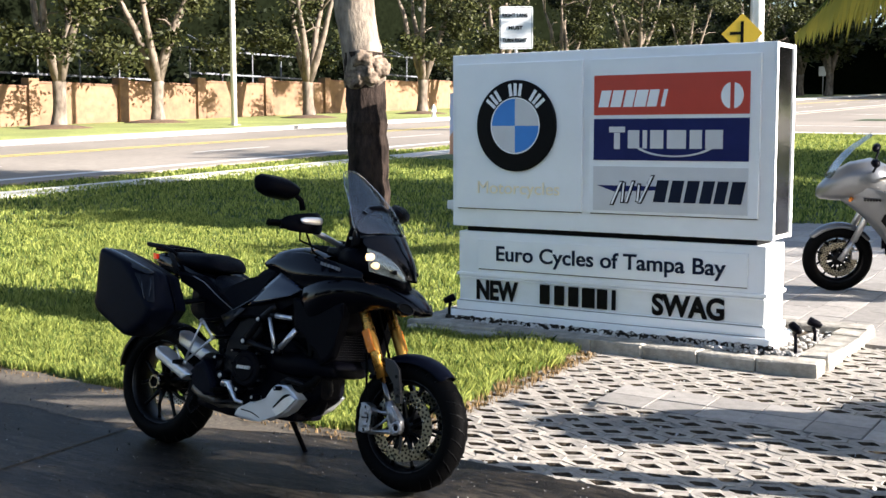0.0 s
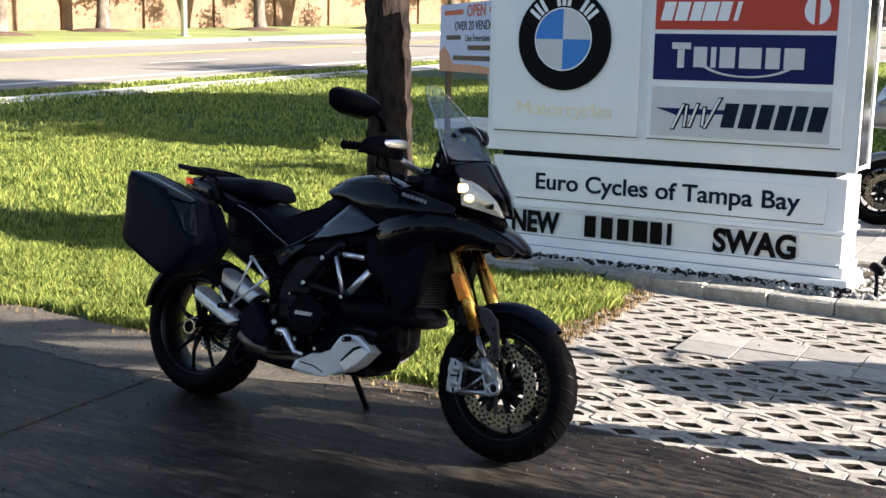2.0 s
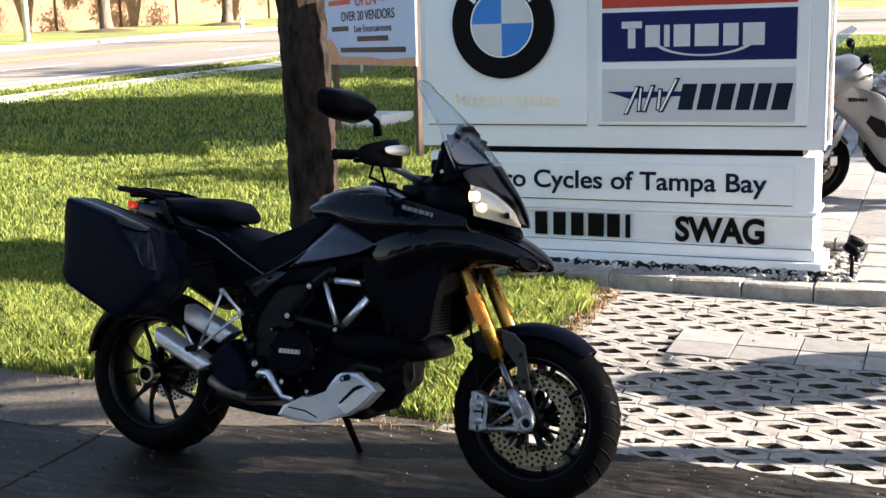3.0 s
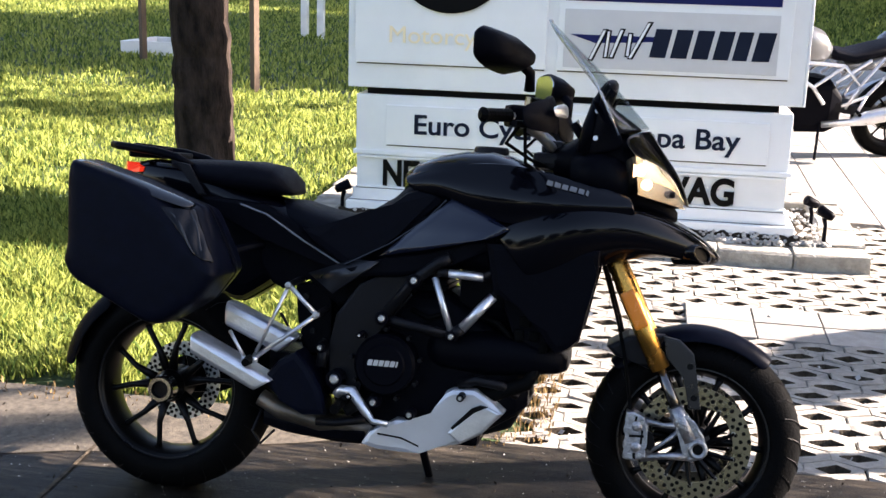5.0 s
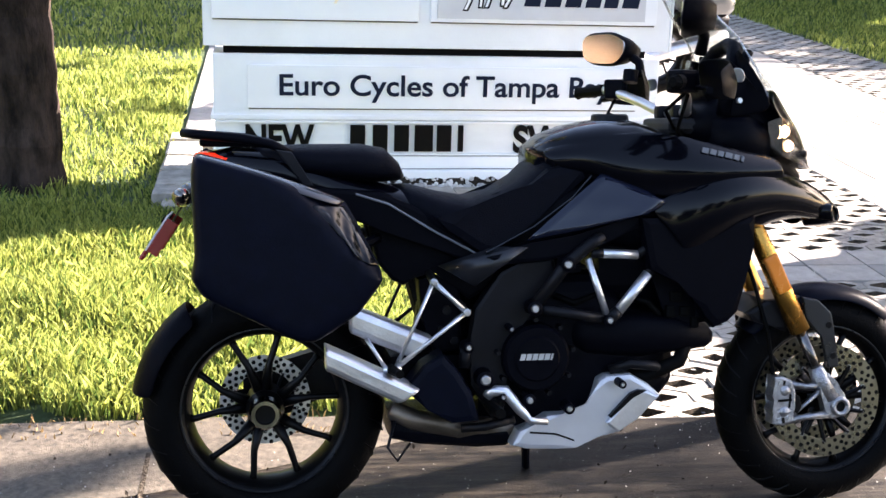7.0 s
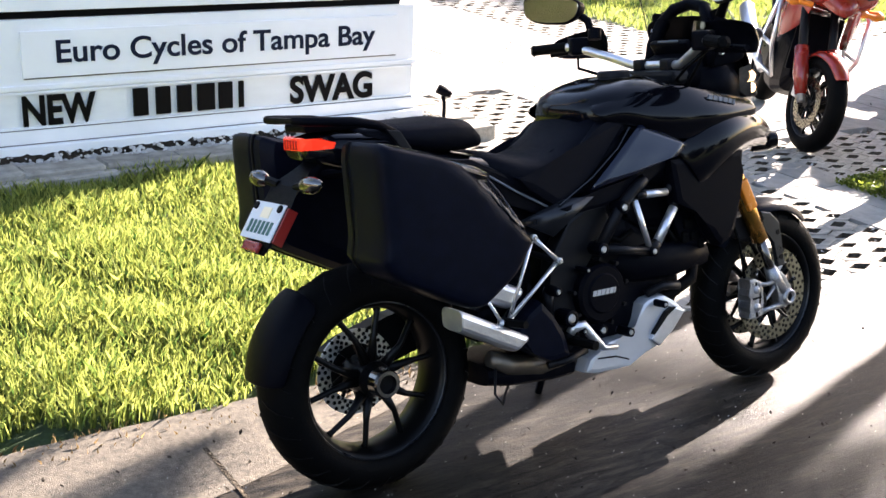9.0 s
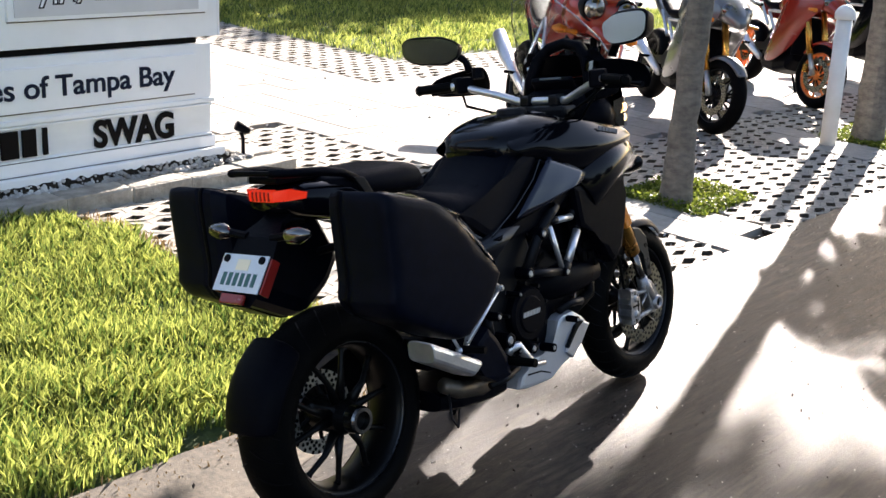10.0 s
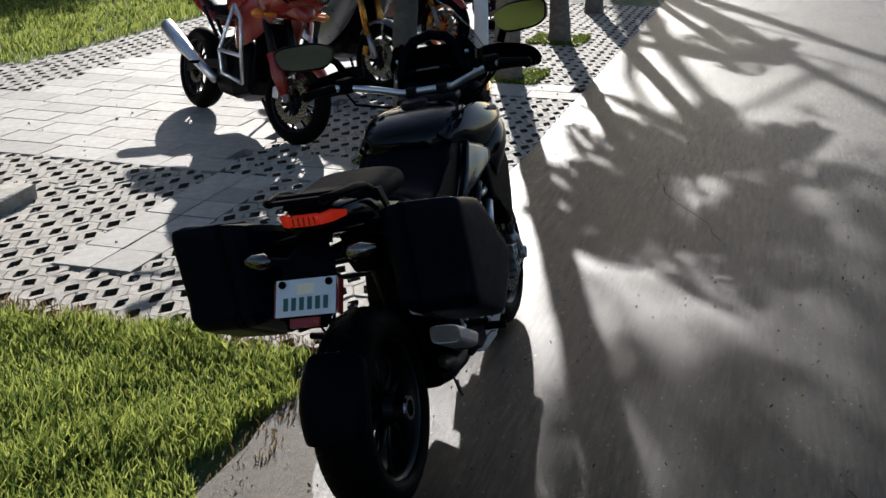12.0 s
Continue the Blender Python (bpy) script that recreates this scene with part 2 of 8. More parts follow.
M["cast"] = mat("cast_aluminium", (0.42, 0.42, 0.43), (0.24, 0.24, 0.25), 0.36, 0.9, scale=35, bump=0.35, bscale=140)
M["silver"] = mat("silver_plastic", (0.55, 0.56, 0.58), (0.48, 0.49, 0.51), 0.35, 0.5, scale=6)
M["gunmetal"] = mat("grey_frame_paint", (0.009, 0.009, 0.011), (0.006, 0.006, 0.007), 0.4, 0.3, scale=10, spec=0.14)
M["guard"] = mat("satin_grey_plastic", (0.012, 0.0125, 0.015), (0.009, 0.0095, 0.0115), 0.3, scale=20, spec=0.4)
# olive cast of this steel carries the reflection of the lawn
M["disc"] = mat("brake_disc_steel", (0.31, 0.29, 0.22), (0.18, 0.165, 0.125), 0.28, 1.0, scale=14)
# paler copy of the disc steel, light on the rear disc included
M["disc_lit"] = mat("bright_disc_steel", (0.72, 0.72, 0.7), (0.55, 0.55, 0.53), 0.34, 0.9, scale=14)
M["rim"] = mat("black_rim_paint", (0.0025, 0.0025, 0.003), (0.002, 0.002, 0.002), 0.35, coat=0.03, spec=0.12)
M["screen"] = glassy("windscreen", (0.84, 0.87, 0.88), 0.06, 0.085)
M["tourscreen"] = glassy("touring_screen", (0.72, 0.74, 0.74), 0.12, 0.3)
M["smoke"] = glassy("smoked_screen", (0.12, 0.12, 0.13), 0.05, 0.1)
M["lamp_clear"] = glassy("lamp_lens", (0.85, 0.85, 0.85), 0.05, 0.1)
M["lamp_chrome"] = mat("chrome", (0.36, 0.34, 0.31), (0.08, 0.08, 0.08), 0.16, 1.0)
M["lamp_on"] = glow("lit_headlamp", (1.0, 0.62, 0.26), 0.9, (0.8, 0.8, 0.8))
M["cage"] = mat("screen_frame", (0.16, 0.17, 0.19), (0.12, 0.125, 0.14), 0.6, scale=3)
M["tail"] = glow("lit_tail_lamp", (1.0, 0.04, 0.012), 0.085, (0.5, 0.03, 0.012))
M["orange"] = mat("orange_reflector", (0.75, 0.22, 0.02), (0.65, 0.18, 0.015), 0.25)
M["redplastic"] = mat("red_reflector", (0.27, 0.02, 0.014), (0.23, 0.016, 0.012), 0.25)
M["plate"] = mat("licence_plate", (0.72, 0.74, 0.75), (0.66, 0.68, 0.69), 0.35, scale=8)
M["plate_ink"] = mat("plate_ink", (0.03, 0.12, 0.1), (0.02, 0.1, 0.08), 0.5)
M["mirror"] = mat("mirror_glass", (0.55, 0.57, 0.6), (0.54, 0.56, 0.59), 0.03, 1.0)
M["orangepaint"] = mat("orange_red_paint", (0.27, 0.018, 0.01), (0.23, 0.015, 0.008), 0.25, coat=0.35, scale=3)
M["silverpaint"] = mat("silver_paint", (0.15, 0.155, 0.16), (0.12, 0.125, 0.13), 0.3, 0.5, coat=0.6, scale=3)
M["orangerim"] = mat("orange_rim_paint", (0.72, 0.2, 0.03), (0.62, 0.17, 0.025), 0.35)
M["poster_blue"] = mat("poster_print", (0.45, 0.56, 0.78), (0.38, 0.5, 0.74), 0.5, scale=3)
M["poster_sand"] = mat("poster_sand", (0.6, 0.3, 0.18), (0.5, 0.22, 0.14), 0.5, scale=9)
M["wood"] = mat("weathered_wood", (0.13, 0.085, 0.055), (0.07, 0.045, 0.03), 0.85, scale=8, stretch=(3, 3, 0.4), bump=0.5)


# ---- mesh helpers ----
def part(name, bm, material, parent=None, label="", smooth=False):
    me = bpy.data.meshes.new(name)
    bmesh.ops.recalc_face_normals(bm, faces=bm.faces)
    bm.to_mesh(me)
    bm.free()
    if smooth:
        for p in me.polygons:
            p.use_smooth = True
    me.materials.append(M[material])
    ob = new(name, me)
    if parent is not None:
        ob.parent = parent
    if label:
        tagged(ob, label)
    return ob


def thing(name, m, label, category, group="", kind=""):
    e = new(name)
    e.matrix_basis = m
    return tagged(e, label, category, group, kind)


def box(bm, x0, x1, y0, y1, z0, z1, bevel=0.0, m=None):
    r = bmesh.ops.create_cube(bm, size=1)
    vs = r["verts"]
    for v in vs:
        v.co = Vector(((x0 + x1) / 2 + v.co.x * (x1 - x0), (y0 + y1) / 2 + v.co.y * (y1 - y0), (z0 + z1) / 2 + v.co.z * (z1 - z0)))
    if bevel:
        es = list({e for v in vs for e in v.link_edges})
        r2 = bmesh.ops.bevel(bm, geom=es, offset=bevel, segments=2, affect="EDGES", profile=0.6)
        vs = list({v for f in r2["faces"] for v in f.verts} | {v for v in vs if v.is_valid})
    if m is not None:
        for v in vs:
            v.co = m @ v.co
    return vs


def ring_join(bm, rings, closed=True, caps=True):
    """Skin between successive rings of points."""
    vr = [[bm.verts.new(p) for p in r] for r in rings]
    n = len(vr[0])
    for a, b in zip(vr, vr[1:]):
        for i in range(n if closed else n - 1):
            j = (i + 1) % n
            bm.faces.new((a[i], a[j], b[j], b[i]))
    if caps and closed:
        bm.faces.new(vr[0])
        bm.faces.new(vr[-1])
    return vr


def tube(bm, pts, rad, seg=10, caps=True):
    """Round bar along pts; rad one number or one for each point."""
    pts = [Vector(p) for p in pts]
    rs = rad if isinstance(rad, (list, tuple)) else [rad] * len(pts)
    rings = []
    up = None
    for i, p in enumerate(pts):
        d = (pts[min(i + 1, len(pts) - 1)] - pts[max(i - 1, 0)]).normalized()
        if up is None:
            up = d.orthogonal().normalized()
        u = (up - d * up.dot(d))
        u = u.normalized() if u.length > 1e-4 else d.orthogonal().normalized()
        up = u
        w = d.cross(u)
        rings.append([p + (u * math.cos(a) + w * math.sin(a)) * rs[i] for a in (2 * math.pi * k / seg for k in range(seg))])
    return ring_join(bm, rings, True, caps)


def lathe(bm, prof, seg=32, axis="Y", centre=(0, 0, 0), caps=False):
    """Turn a profile of (radius, along) round an axis."""
    c = Vector(centre)
    rings = []
    for r, a in prof:
        ring = []
        for k in range(seg):
            t = 2 * math.pi * k / seg
            p, q = r * math.cos(t), r * math.sin(t)
            ring.append(c + (Vector((p, a, q)) if axis == "Y" else Vector((p, q, a)) if axis == "Z" else Vector((a, p, q))))
        rings.append(ring)
    return ring_join(bm, rings, True, caps)


def prism(bm, outline, y0, y1, bevel=0.0, taper=0.0, plane="XZ"):
    """Extrude an outline in the XZ plane from y0 to y1 (or XY from z0 to z1)."""
    def at(p, d):
        return Vector((p[0], d, p[1])) if plane == "XZ" else Vector((p[0], p[1], d))
    a = [bm.verts.new(at(p, y0)) for p in outline]
    b = [bm.verts.new(at(p, y1)) for p in outline]
    n = len(a)
    fs = [bm.faces.new(a), bm.faces.new(b)]
    for i in range(n):
        fs.append(bm.faces.new((a[i], a[(i + 1) % n], b[(i + 1) % n], b[i])))
    if bevel:
        es = list({e for f in fs[:2] for e in f.edges})
        bmesh.ops.bevel(bm, geom=es, offset=bevel, segments=2, affect="EDGES", profile=0.6)


def loft(bm, sections, power=2.6, seg=20):
    """Body skin along x: sections of (x, z_low, z_high, half_width[, y_mid]) as rounded rings."""
    rings = []
    for s in sections:
        x, lo, hi, w = s[:4]
        ym = s[4] if len(s) > 4 else 0
        ring = []
        for k in range(seg):
            t = 2 * math.pi * k / seg
            c, d = math.cos(t), math.sin(t)
            ring.append(Vector((x, ym + w * math.copysign(abs(c) ** (2 / power), c), (lo + hi) / 2 + (hi - lo) / 2 * math.copysign(abs(d) ** (2 / power), d))))
        rings.append(ring)
    return ring_join(bm, rings)


def words(text, size, m, material, parent, name="lettering", depth=0.004, shear=0.0, width=0.0, bold=0.0, align="LEFT"):
    """Raised lettering in the built-in font, as a mesh in the plane that m names."""
    cu = bpy.data.curves.new(name, "FONT")
    cu.body, cu.size, cu.extrude, cu.shear, cu.offset, cu.align_x = text, size, depth / 2, shear, bold, align
    tmp = bpy.data.objects.new("tmp_text", cu)
    scene.collection.objects.link(tmp)
    bpy.context.view_layer.update()
    me = bpy.data.meshes.new_from_object(tmp.evaluated_get(bpy.context.evaluated_depsgraph_get()))
    bpy.data.objects.remove(tmp)
    xs = [v.co.x for v in me.vertices]
    k = width / (max(xs) - min(xs)) if width else 1
    for v in me.vertices:
        v.co = m @ Vector((v.co.x * k, v.co.y, v.co.z))
    bm = bmesh.new()
    bm.from_mesh(me)
    bpy.data.meshes.remove(me)
    axis = (m.to_3x3() @ Vector((1, 0, 0))).normalized()
    todo, spans = set(bm.verts), []
    while todo:
        stack, isle = [todo.pop()], []
        while stack:
            v = stack.pop()
            isle.append(v)
            for e in v.link_edges:
                o = e.other_vert(v)
                if o in todo:
                    todo.discard(o)
                    stack.append(o)
        ds = [v.co.dot(axis) for v in isle]
        spans.append([min(ds), max(ds), {v.index for v in isle}])
    bm.verts.index_update()
    spans.sort(key=lambda q: q[0])
    letters = []
    for lo, hi, ids in spans:
        if letters and lo < letters[-1][1] - 0.35 * (hi - lo):
            letters[-1][1] = max(hi, letters[-1][1])
            letters[-1][2] |= ids
        else:
            letters.append([lo, hi, ids])
    made = []
    for lo, hi, ids in letters:
        b2 = bm.copy()
        bmesh.ops.delete(b2, geom=[v for v in b2.verts if v.index not in ids], context="VERTS")
        made.append(part("letter", b2, material, parent))
    bm.free()
    return made


def cards(name, verts, faces, material):
    """A mesh from arrays of corners (n, k, 3)."""
    me = bpy.data.meshes.new(name)
    n, k = faces.shape
    me.vertices.add(len(verts))
    me.vertices.foreach_set("co", verts.astype(np.float32).ravel())
    me.loops.add(n * k)
    me.loops.foreach_set("vertex_index", faces.astype(np.int32).ravel())
    me.polygons.add(n)
    me.polygons.foreach_set("loop_start", np.arange(0, n * k, k, dtype=np.int32))
    me.polygons.foreach_set("loop_total", np.full(n, k, dtype=np.int32))
    me.update(calc_edges=True)
    me.validate()
    me.materials.append(M[material])
    return new(name, me)


# ---- ground ----
LAWN_X, EDGE_Y = 1.12, -2.70


def rise(x, y):
    """The whole ground falls gently away from the road."""
    x, y = max(-90.0, min(60.0, x)), max(-30.0, min(160.0, y))
    a = max(0.0, -2.0 - x)
    return -0.03 - 0.008 * (x - 0.9) + 0.04 * (y + 3.0) + 0.016 * a * a / (a + 2.0)


def strip(bm, x0, x1, y0, y1, step, lift, drop=0.0):
    """A sheet that follows the ground."""
    nx, ny = max(1, round((x1 - x0) / step)), max(1, round((y1 - y0) / step))
    vs = [[bm.verts.new((x0 + (x1 - x0) * i / nx, y0 + (y1 - y0) * j / ny, 0)) for j in range(ny + 1)] for i in range(nx + 1)]
    for r in vs:
        for v in r:
            v.co.z = rise(v.co.x, v.co.y) + lift
    for i in range(nx):
        for j in range(ny):
            bm.faces.new((vs[i][j], vs[i + 1][j], vs[i + 1][j + 1], vs[i][j + 1]))
    if drop:
        for f in bmesh.ops.extrude_face_region(bm, geom=bm.faces[:])["geom"]:
            if isinstance(f, bmesh.types.BMVert):
                f.co.z -= drop


bm = bmesh.new()
gx = [-600, -300, -160, -110, -80, -60] + [-50 + 2 * i for i in range(20)] + [-10 + 0.5 * i for i in range(41)] + [11 + i * 2 for i in range(12)] + [40, 60, 100, 200, 400, 600]
gy = [-600, -300, -100, -50, -25, -12, -8] + [-6 + 0.5 * i for i in range(41)] + [15 + 3 * i for i in range(20)] + [80, 95, 110, 130, 160, 200, 300, 600]
grid = [[bm.verts.new((x, y, rise(x, y) - (0.16 if y < EDGE_Y - 0.1 else 0.1 if (LAWN_X + 0.1 < x < 13.5 and y < 2.3) or (LAWN_X + 0.1 < x < 6.2 and y < 11) or (-0.4 < x < 1.3 and 1.3 < y < 7.7) else 0.0))) for y in gy] for x in gx]
for i in range(len(gx) - 1):
    for j in range(len(gy) - 1):
        bm.faces.new((grid[i][j], grid[i + 1][j], grid[i + 1][j + 1], grid[i][j + 1]))
tagged(part("ground", bm, "lawn_soil", smooth=True), "mown green lawn rising gently to the road", "ground", kind="structure")

bm = bmesh.new()
strip(bm, -13.0, 60.0, -14.0, EDGE_Y, 1.0, 0.0, 0.2)
tagged(part("driveway", bm, "asphalt"), "worn dark asphalt driveway with pale grit", "driveway", kind="structure")
bm = bmesh.new()
bmesh.ops.create_grid(bm, x_segments=150, y_segments=2, size=1)
for v in bm.verts:
    u, w = v.co.x, v.co.y
    taper = min(1.0, max(0.06, (1.0 - u) * 4.5))
    v.co = Vector((-6.2 + 7.25 * u, EDGE_Y + 0.05 - 0.27 * taper * (1 - w) + (0.05 * noise.noise(Vector((u * 22, w, 3))) + 0.02 * noise.noise(Vector((u * 70, w, 8)))) * taper, 0))
    v.co.z = rise(v.co.x, v.co.y) + 0.0025 + (0.012 if w > 0.5 else 0)
tagged(part("driveway_edge", bm, "edge"), "sandy concrete edge between driveway and lawn", "driveway edge", kind="structure")

bm = bmesh.new()
strip(bm, -0.25, -0.236, -6.6, EDGE_Y - 0.02, 0.4, 0.0035)
tagged(part("driveway_joint", bm, "dirt"), "dark joint across the driveway", "joint", kind="structure")
# grass verge before the wall
bm = bmesh.new()
strip(bm, -38.2, -27.0, -60, 240, 5, 0.02)
tagged(part("verge", bm, "verge"), "bright sunlit grass verge before the wall", "verge", kind="structure")
# main road beyond the lawn
bm = bmesh.new()
strip(bm, -26.0, -14.2, -60, 240, 5.9, 0.02)
tagged(part("road", bm, "road"), "sunlit tan-grey asphalt road with lane lines", "road", kind="structure")
bm = bmesh.new()
strip(bm, -13.0, -12.15, -60, 240, 1.25, 0.03, 0.1)
tagged(part("pavement", bm, "walk"), "pale concrete sidewalk across the lawn", "sidewalk", kind="structure")
for i, (a, b, mt, nm, lb) in enumerate(((-27.0, -26.0, "walk", "kerb", "pale concrete kerb and gutter"), (-14.2, -14.0, "road", "kerb", "worn low road kerb"))):
    bm = bmesh.new()
    strip(bm, a, b, -60, 240, 5, 0.12 if i == 0 else 0.06, 0.14)
    tagged(part(nm, bm, mt), lb, "kerb", kind="structure")
for a, b, mt in ((-21.8, -21.55, "line_yellow"), (-21.35, -21.1, "line_yellow"), (-15.35, -15.05, "line_white"), (-25.7, -25.45, "line_white")):
    bm = bmesh.new()
    strip(bm, a, b, -60, 240, 6, 0.026)
    tagged(part("road_line", bm, mt), "long painted lane line", "road marking", kind="structure")
for k in range(16):
    bm = bmesh.new()
    strip(bm, -18.4, -18.25, -12 + 9 * k, -9 + 9 * k, 3, 0.026)
    tagged(part("road_line", bm, "line_white"), "short dashed white lane line", "road marking", kind="structure")
# side street mouth beyond the car park
bm = bmesh.new()
strip(bm, -12.0, 60, 73.0, 112, 6.5, 0.02)
tagged(part("verge", bm, "verge"), "bright grass verge beyond the side street", "verge", kind="structure")
bm = bmesh.new()
strip(bm, -14.0, 60, 34, 72, 4, 0.03)
tagged(part("side_street", bm, "road"), "shaded asphalt side street", "road", kind="structure")

for y0, y1, mt, nm, lb in ((46.0, 48.5, "lawn_soil", "median", "narrow grass median in the side street"), (39.5, 39.7, "line_white", "road_line", "white stop line"), (55.0, 55.2, "line_white", "road_line", "white edge line"), (33.2, 34.0, "walk", "kerb", "pale concrete kerb of the side street"), (72.0, 73.0, "walk", "kerb", "pale concrete far kerb")):
    bm = bmesh.new()
    strip(bm, -9.0 if nm == "median" else -12.0, 60, y0, y1, 3, 0.045)
    tagged(part(nm, bm, mt), lb, nm.replace("_", " "), kind="structure")


# ---- paved lattice and slabs ----
def lattice_mesh(nx=3, ny=4, cx=0.2, cy=0.109, hx=0.066, hy=0.037, deep=0.06, zig=0.02):
    """One open-grid paver: staggered six-sided cells with diamond holes and zigzag joints."""
    bm = bmesh.new()
    for j in range(ny):
        sh = cx / 2 if j % 2 else 0
        for i in range(nx):
            ox, oy = (i + 0.5) * cx + sh - (nx + 0.5) * cx / 2, (j + 0.5) * cy - ny * cy / 2
            jx, jy, tw = random.uniform(-0.009, 0.009), random.uniform(-0.006, 0.006), random.uniform(0.004, 0.026)
            hx2, hy2 = hx * random.uniform(0.82, 1.12), hy * random.uniform(0.8, 1.08)
            hexa = [(0, cy / 2 + zig), (cx / 2, cy / 2 - zig), (cx / 2, -cy / 2 + zig), (0, -cy / 2 - zig), (-cx / 2, -cy / 2 + zig), (-cx / 2, cy / 2 - zig)]
            hole = [(tw, hy2), (hx2, 0.003 + random.uniform(-0.006, 0.006)), (hx2 * 0.94, -0.006), (-tw, -hy2), (-hx2, -0.003 + random.uniform(-0.006, 0.006)), (-hx2 * 0.94, 0.006)]
            o = [bm.verts.new((ox + p, oy + q, -0.01)) for p, q in hexa]
            r = [bm.verts.new((ox + p * 0.972 + random.uniform(-0.004, 0.004), oy + q * 0.94 + random.uniform(-0.004, 0.004), random.uniform(-0.004, 0.001))) for p, q in hexa]
            t = [bm.verts.new((ox + jx + p, oy + jy + q, random.uniform(-0.006, 0.0))) for p, q in hole]
            d = [bm.verts.new((ox + jx + p * 0.85, oy + jy + q * 0.85, -deep)) for p, q in hole]
            for k in range(6):
                n = (k + 1) % 6
                bm.faces.new((o[k], o[n], r[n], r[k]))
                bm.faces.new((r[k], r[n], t[n], t[k]))
                # concrete hole walls take the dark soil colour for their shade
                bm.faces.new((t[k], t[n], d[n], d[k])).material_index = 1
    bmesh.ops.recalc_face_normals(bm, faces=bm.faces)
    me = bpy.data.meshes.new("lattice_paver")
    bm.to_mesh(me)
    bm.free()
    me.materials.append(M["concrete"])
    me.materials.append(M["dirt"])
    return me


def slab_mesh(lx, ly):
    bm = bmesh.new()
    box(bm, -lx / 2 + 0.003, lx / 2 - 0.003, -ly / 2 + 0.003, ly / 2 - 0.003, -0.06, 0, 0.004)
    me = bpy.data.meshes.new("paving_slab")
    bm.to_mesh(me)
    bm.free()
    me.materials.append(M["slab"])
    return me


bm = bmesh.new()
strip(bm, LAWN_X - 0.02, 13.4, EDGE_Y, 2.45, 0.5, -0.05)
paved = tagged(part("paved_court", bm, "dirt"), "bike court paved with lattice pavers and flat slabs on gritty soil", "paving", kind="structure")
bm = bmesh.new()
strip(bm, LAWN_X - 0.02, 6.4, 2.45, 11.0, 0.5, -0.05)
strip(bm, -0.42, LAWN_X - 0.02, 1.23, 7.78, 0.5, -0.05)
aisle = tagged(part("paved_aisle", bm, "dirt"), "aisle of pale slabs behind the sign", "paving", kind="structure")


# ---- dealer sign ----
sign = thing("dealer_sign", pose(0, 0, 0), "large white dealer sign with coloured emblem panels over a lettered base", "sign")
TOPZ, MIDZ, GAPZ = 2.17, 0.885, 0.845
bm = bmesh.new()
box(bm, -0.20, 2.27, 0.015, 0.40, MIDZ, TOPZ, 0.006)
part("upper_box", bm, "white", sign)
bm = bmesh.new()
box(bm, 2.272, 2.276, 0.05, 0.365, MIDZ + 0.03, TOPZ - 0.03)
part("end_plate", bm, "mirror_side", sign, "dark polished metal end plate")
for yy in (0.012, 0.37):
    bm = bmesh.new()
    box(bm, 2.27, 2.285, yy, yy + 0.035, MIDZ, TOPZ, 0.004)
    part("end_trim", bm, "white", sign)
# recess between the boxes, its shadow put in as black
bm = bmesh.new()
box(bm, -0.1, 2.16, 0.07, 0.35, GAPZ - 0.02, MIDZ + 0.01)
part("shadow_gap", bm, "black", sign, "recessed band coloured black for its shadow")
# emblem panels
for nm, x0, x1 in (("emblem_panel", -0.155, 0.905), ("brand_panel", 0.965, 2.185)):
    bm = bmesh.new()
    box(bm, x0, x1, -0.008, 0.02, 1.025, 2.10, 0.004)
    part(nm, bm, "white2", sign)
for nm, mt, z0, z1 in (("red_board", "red", 1.71, 1.985), ("navy_board", "navy", 1.398, 1.684), ("grey_board", "grey", 1.045, 1.355)):
    bm = bmesh.new()
    box(bm, 1.0, 2.118, -0.013, -0.004, z0, z1, 0.001)
    part(nm, bm, mt, sign)


def slanted(x, z, w, h, mt, par, lean=0.0, y=-0.0165, name="emblem_bar"):
    bm = bmesh.new()
    prism(bm, [(x, z), (x + w, z), (x + w + lean * h, z + h), (x + lean * h, z + h)], y, y + 0.005)
    return part(name, bm, mt, par)


# red board: six slanted white bars and a split disc
for i, (x, w) in enumerate(((1.035, 0.075), (1.125, 0.08), (1.222, 0.07), (1.302, 0.085), (1.398, 0.07), (1.5, 0.028))):
    slanted(x, 1.765, w, 0.115, "white2", sign, 0.22)
for sgn in (-1, 1):
    bm = bmesh.new()
    pts = [(2.0 + sgn * 0.006 + sgn * 0.07 * math.cos(a), 1.83 + 0.085 * math.sin(a)) for a in (-1.45 + 2.9 * k / 12 for k in range(13))]
    prism(bm, pts, -0.0165, -0.0115)
    part("emblem_disc_half", bm, "white2", sign)
# navy board: upright pale bars and an arc
for x, w, h in ((1.12, 0.12, 0.04), (1.262, 0.085, 0.125), (1.372, 0.032, 0.125), (1.428, 0.095, 0.125), (1.55, 0.135, 0.125), (1.712, 0.085, 0.125), (1.822, 0.12, 0.125)):
    slanted(x, (1.63 - h) if h < 0.05 or h > 0.15 else 1.48, w, h, "grey", sign)
slanted(1.158, 1.475, 0.044, 0.113, "grey", sign)
bm = bmesh.new()
arc = [math.radians(205 + 10.0 * k) for k in range(15)]
ring_join(bm, [[(1.6 + r * math.cos(a), y, 1.525 + r * 0.34 * math.sin(a)) for r, y in ((0.3, -0.0195), (0.27, -0.0195), (0.27, -0.0135), (0.3, -0.0135))] for a in arc])
part("emblem_arc", bm, "grey", sign)
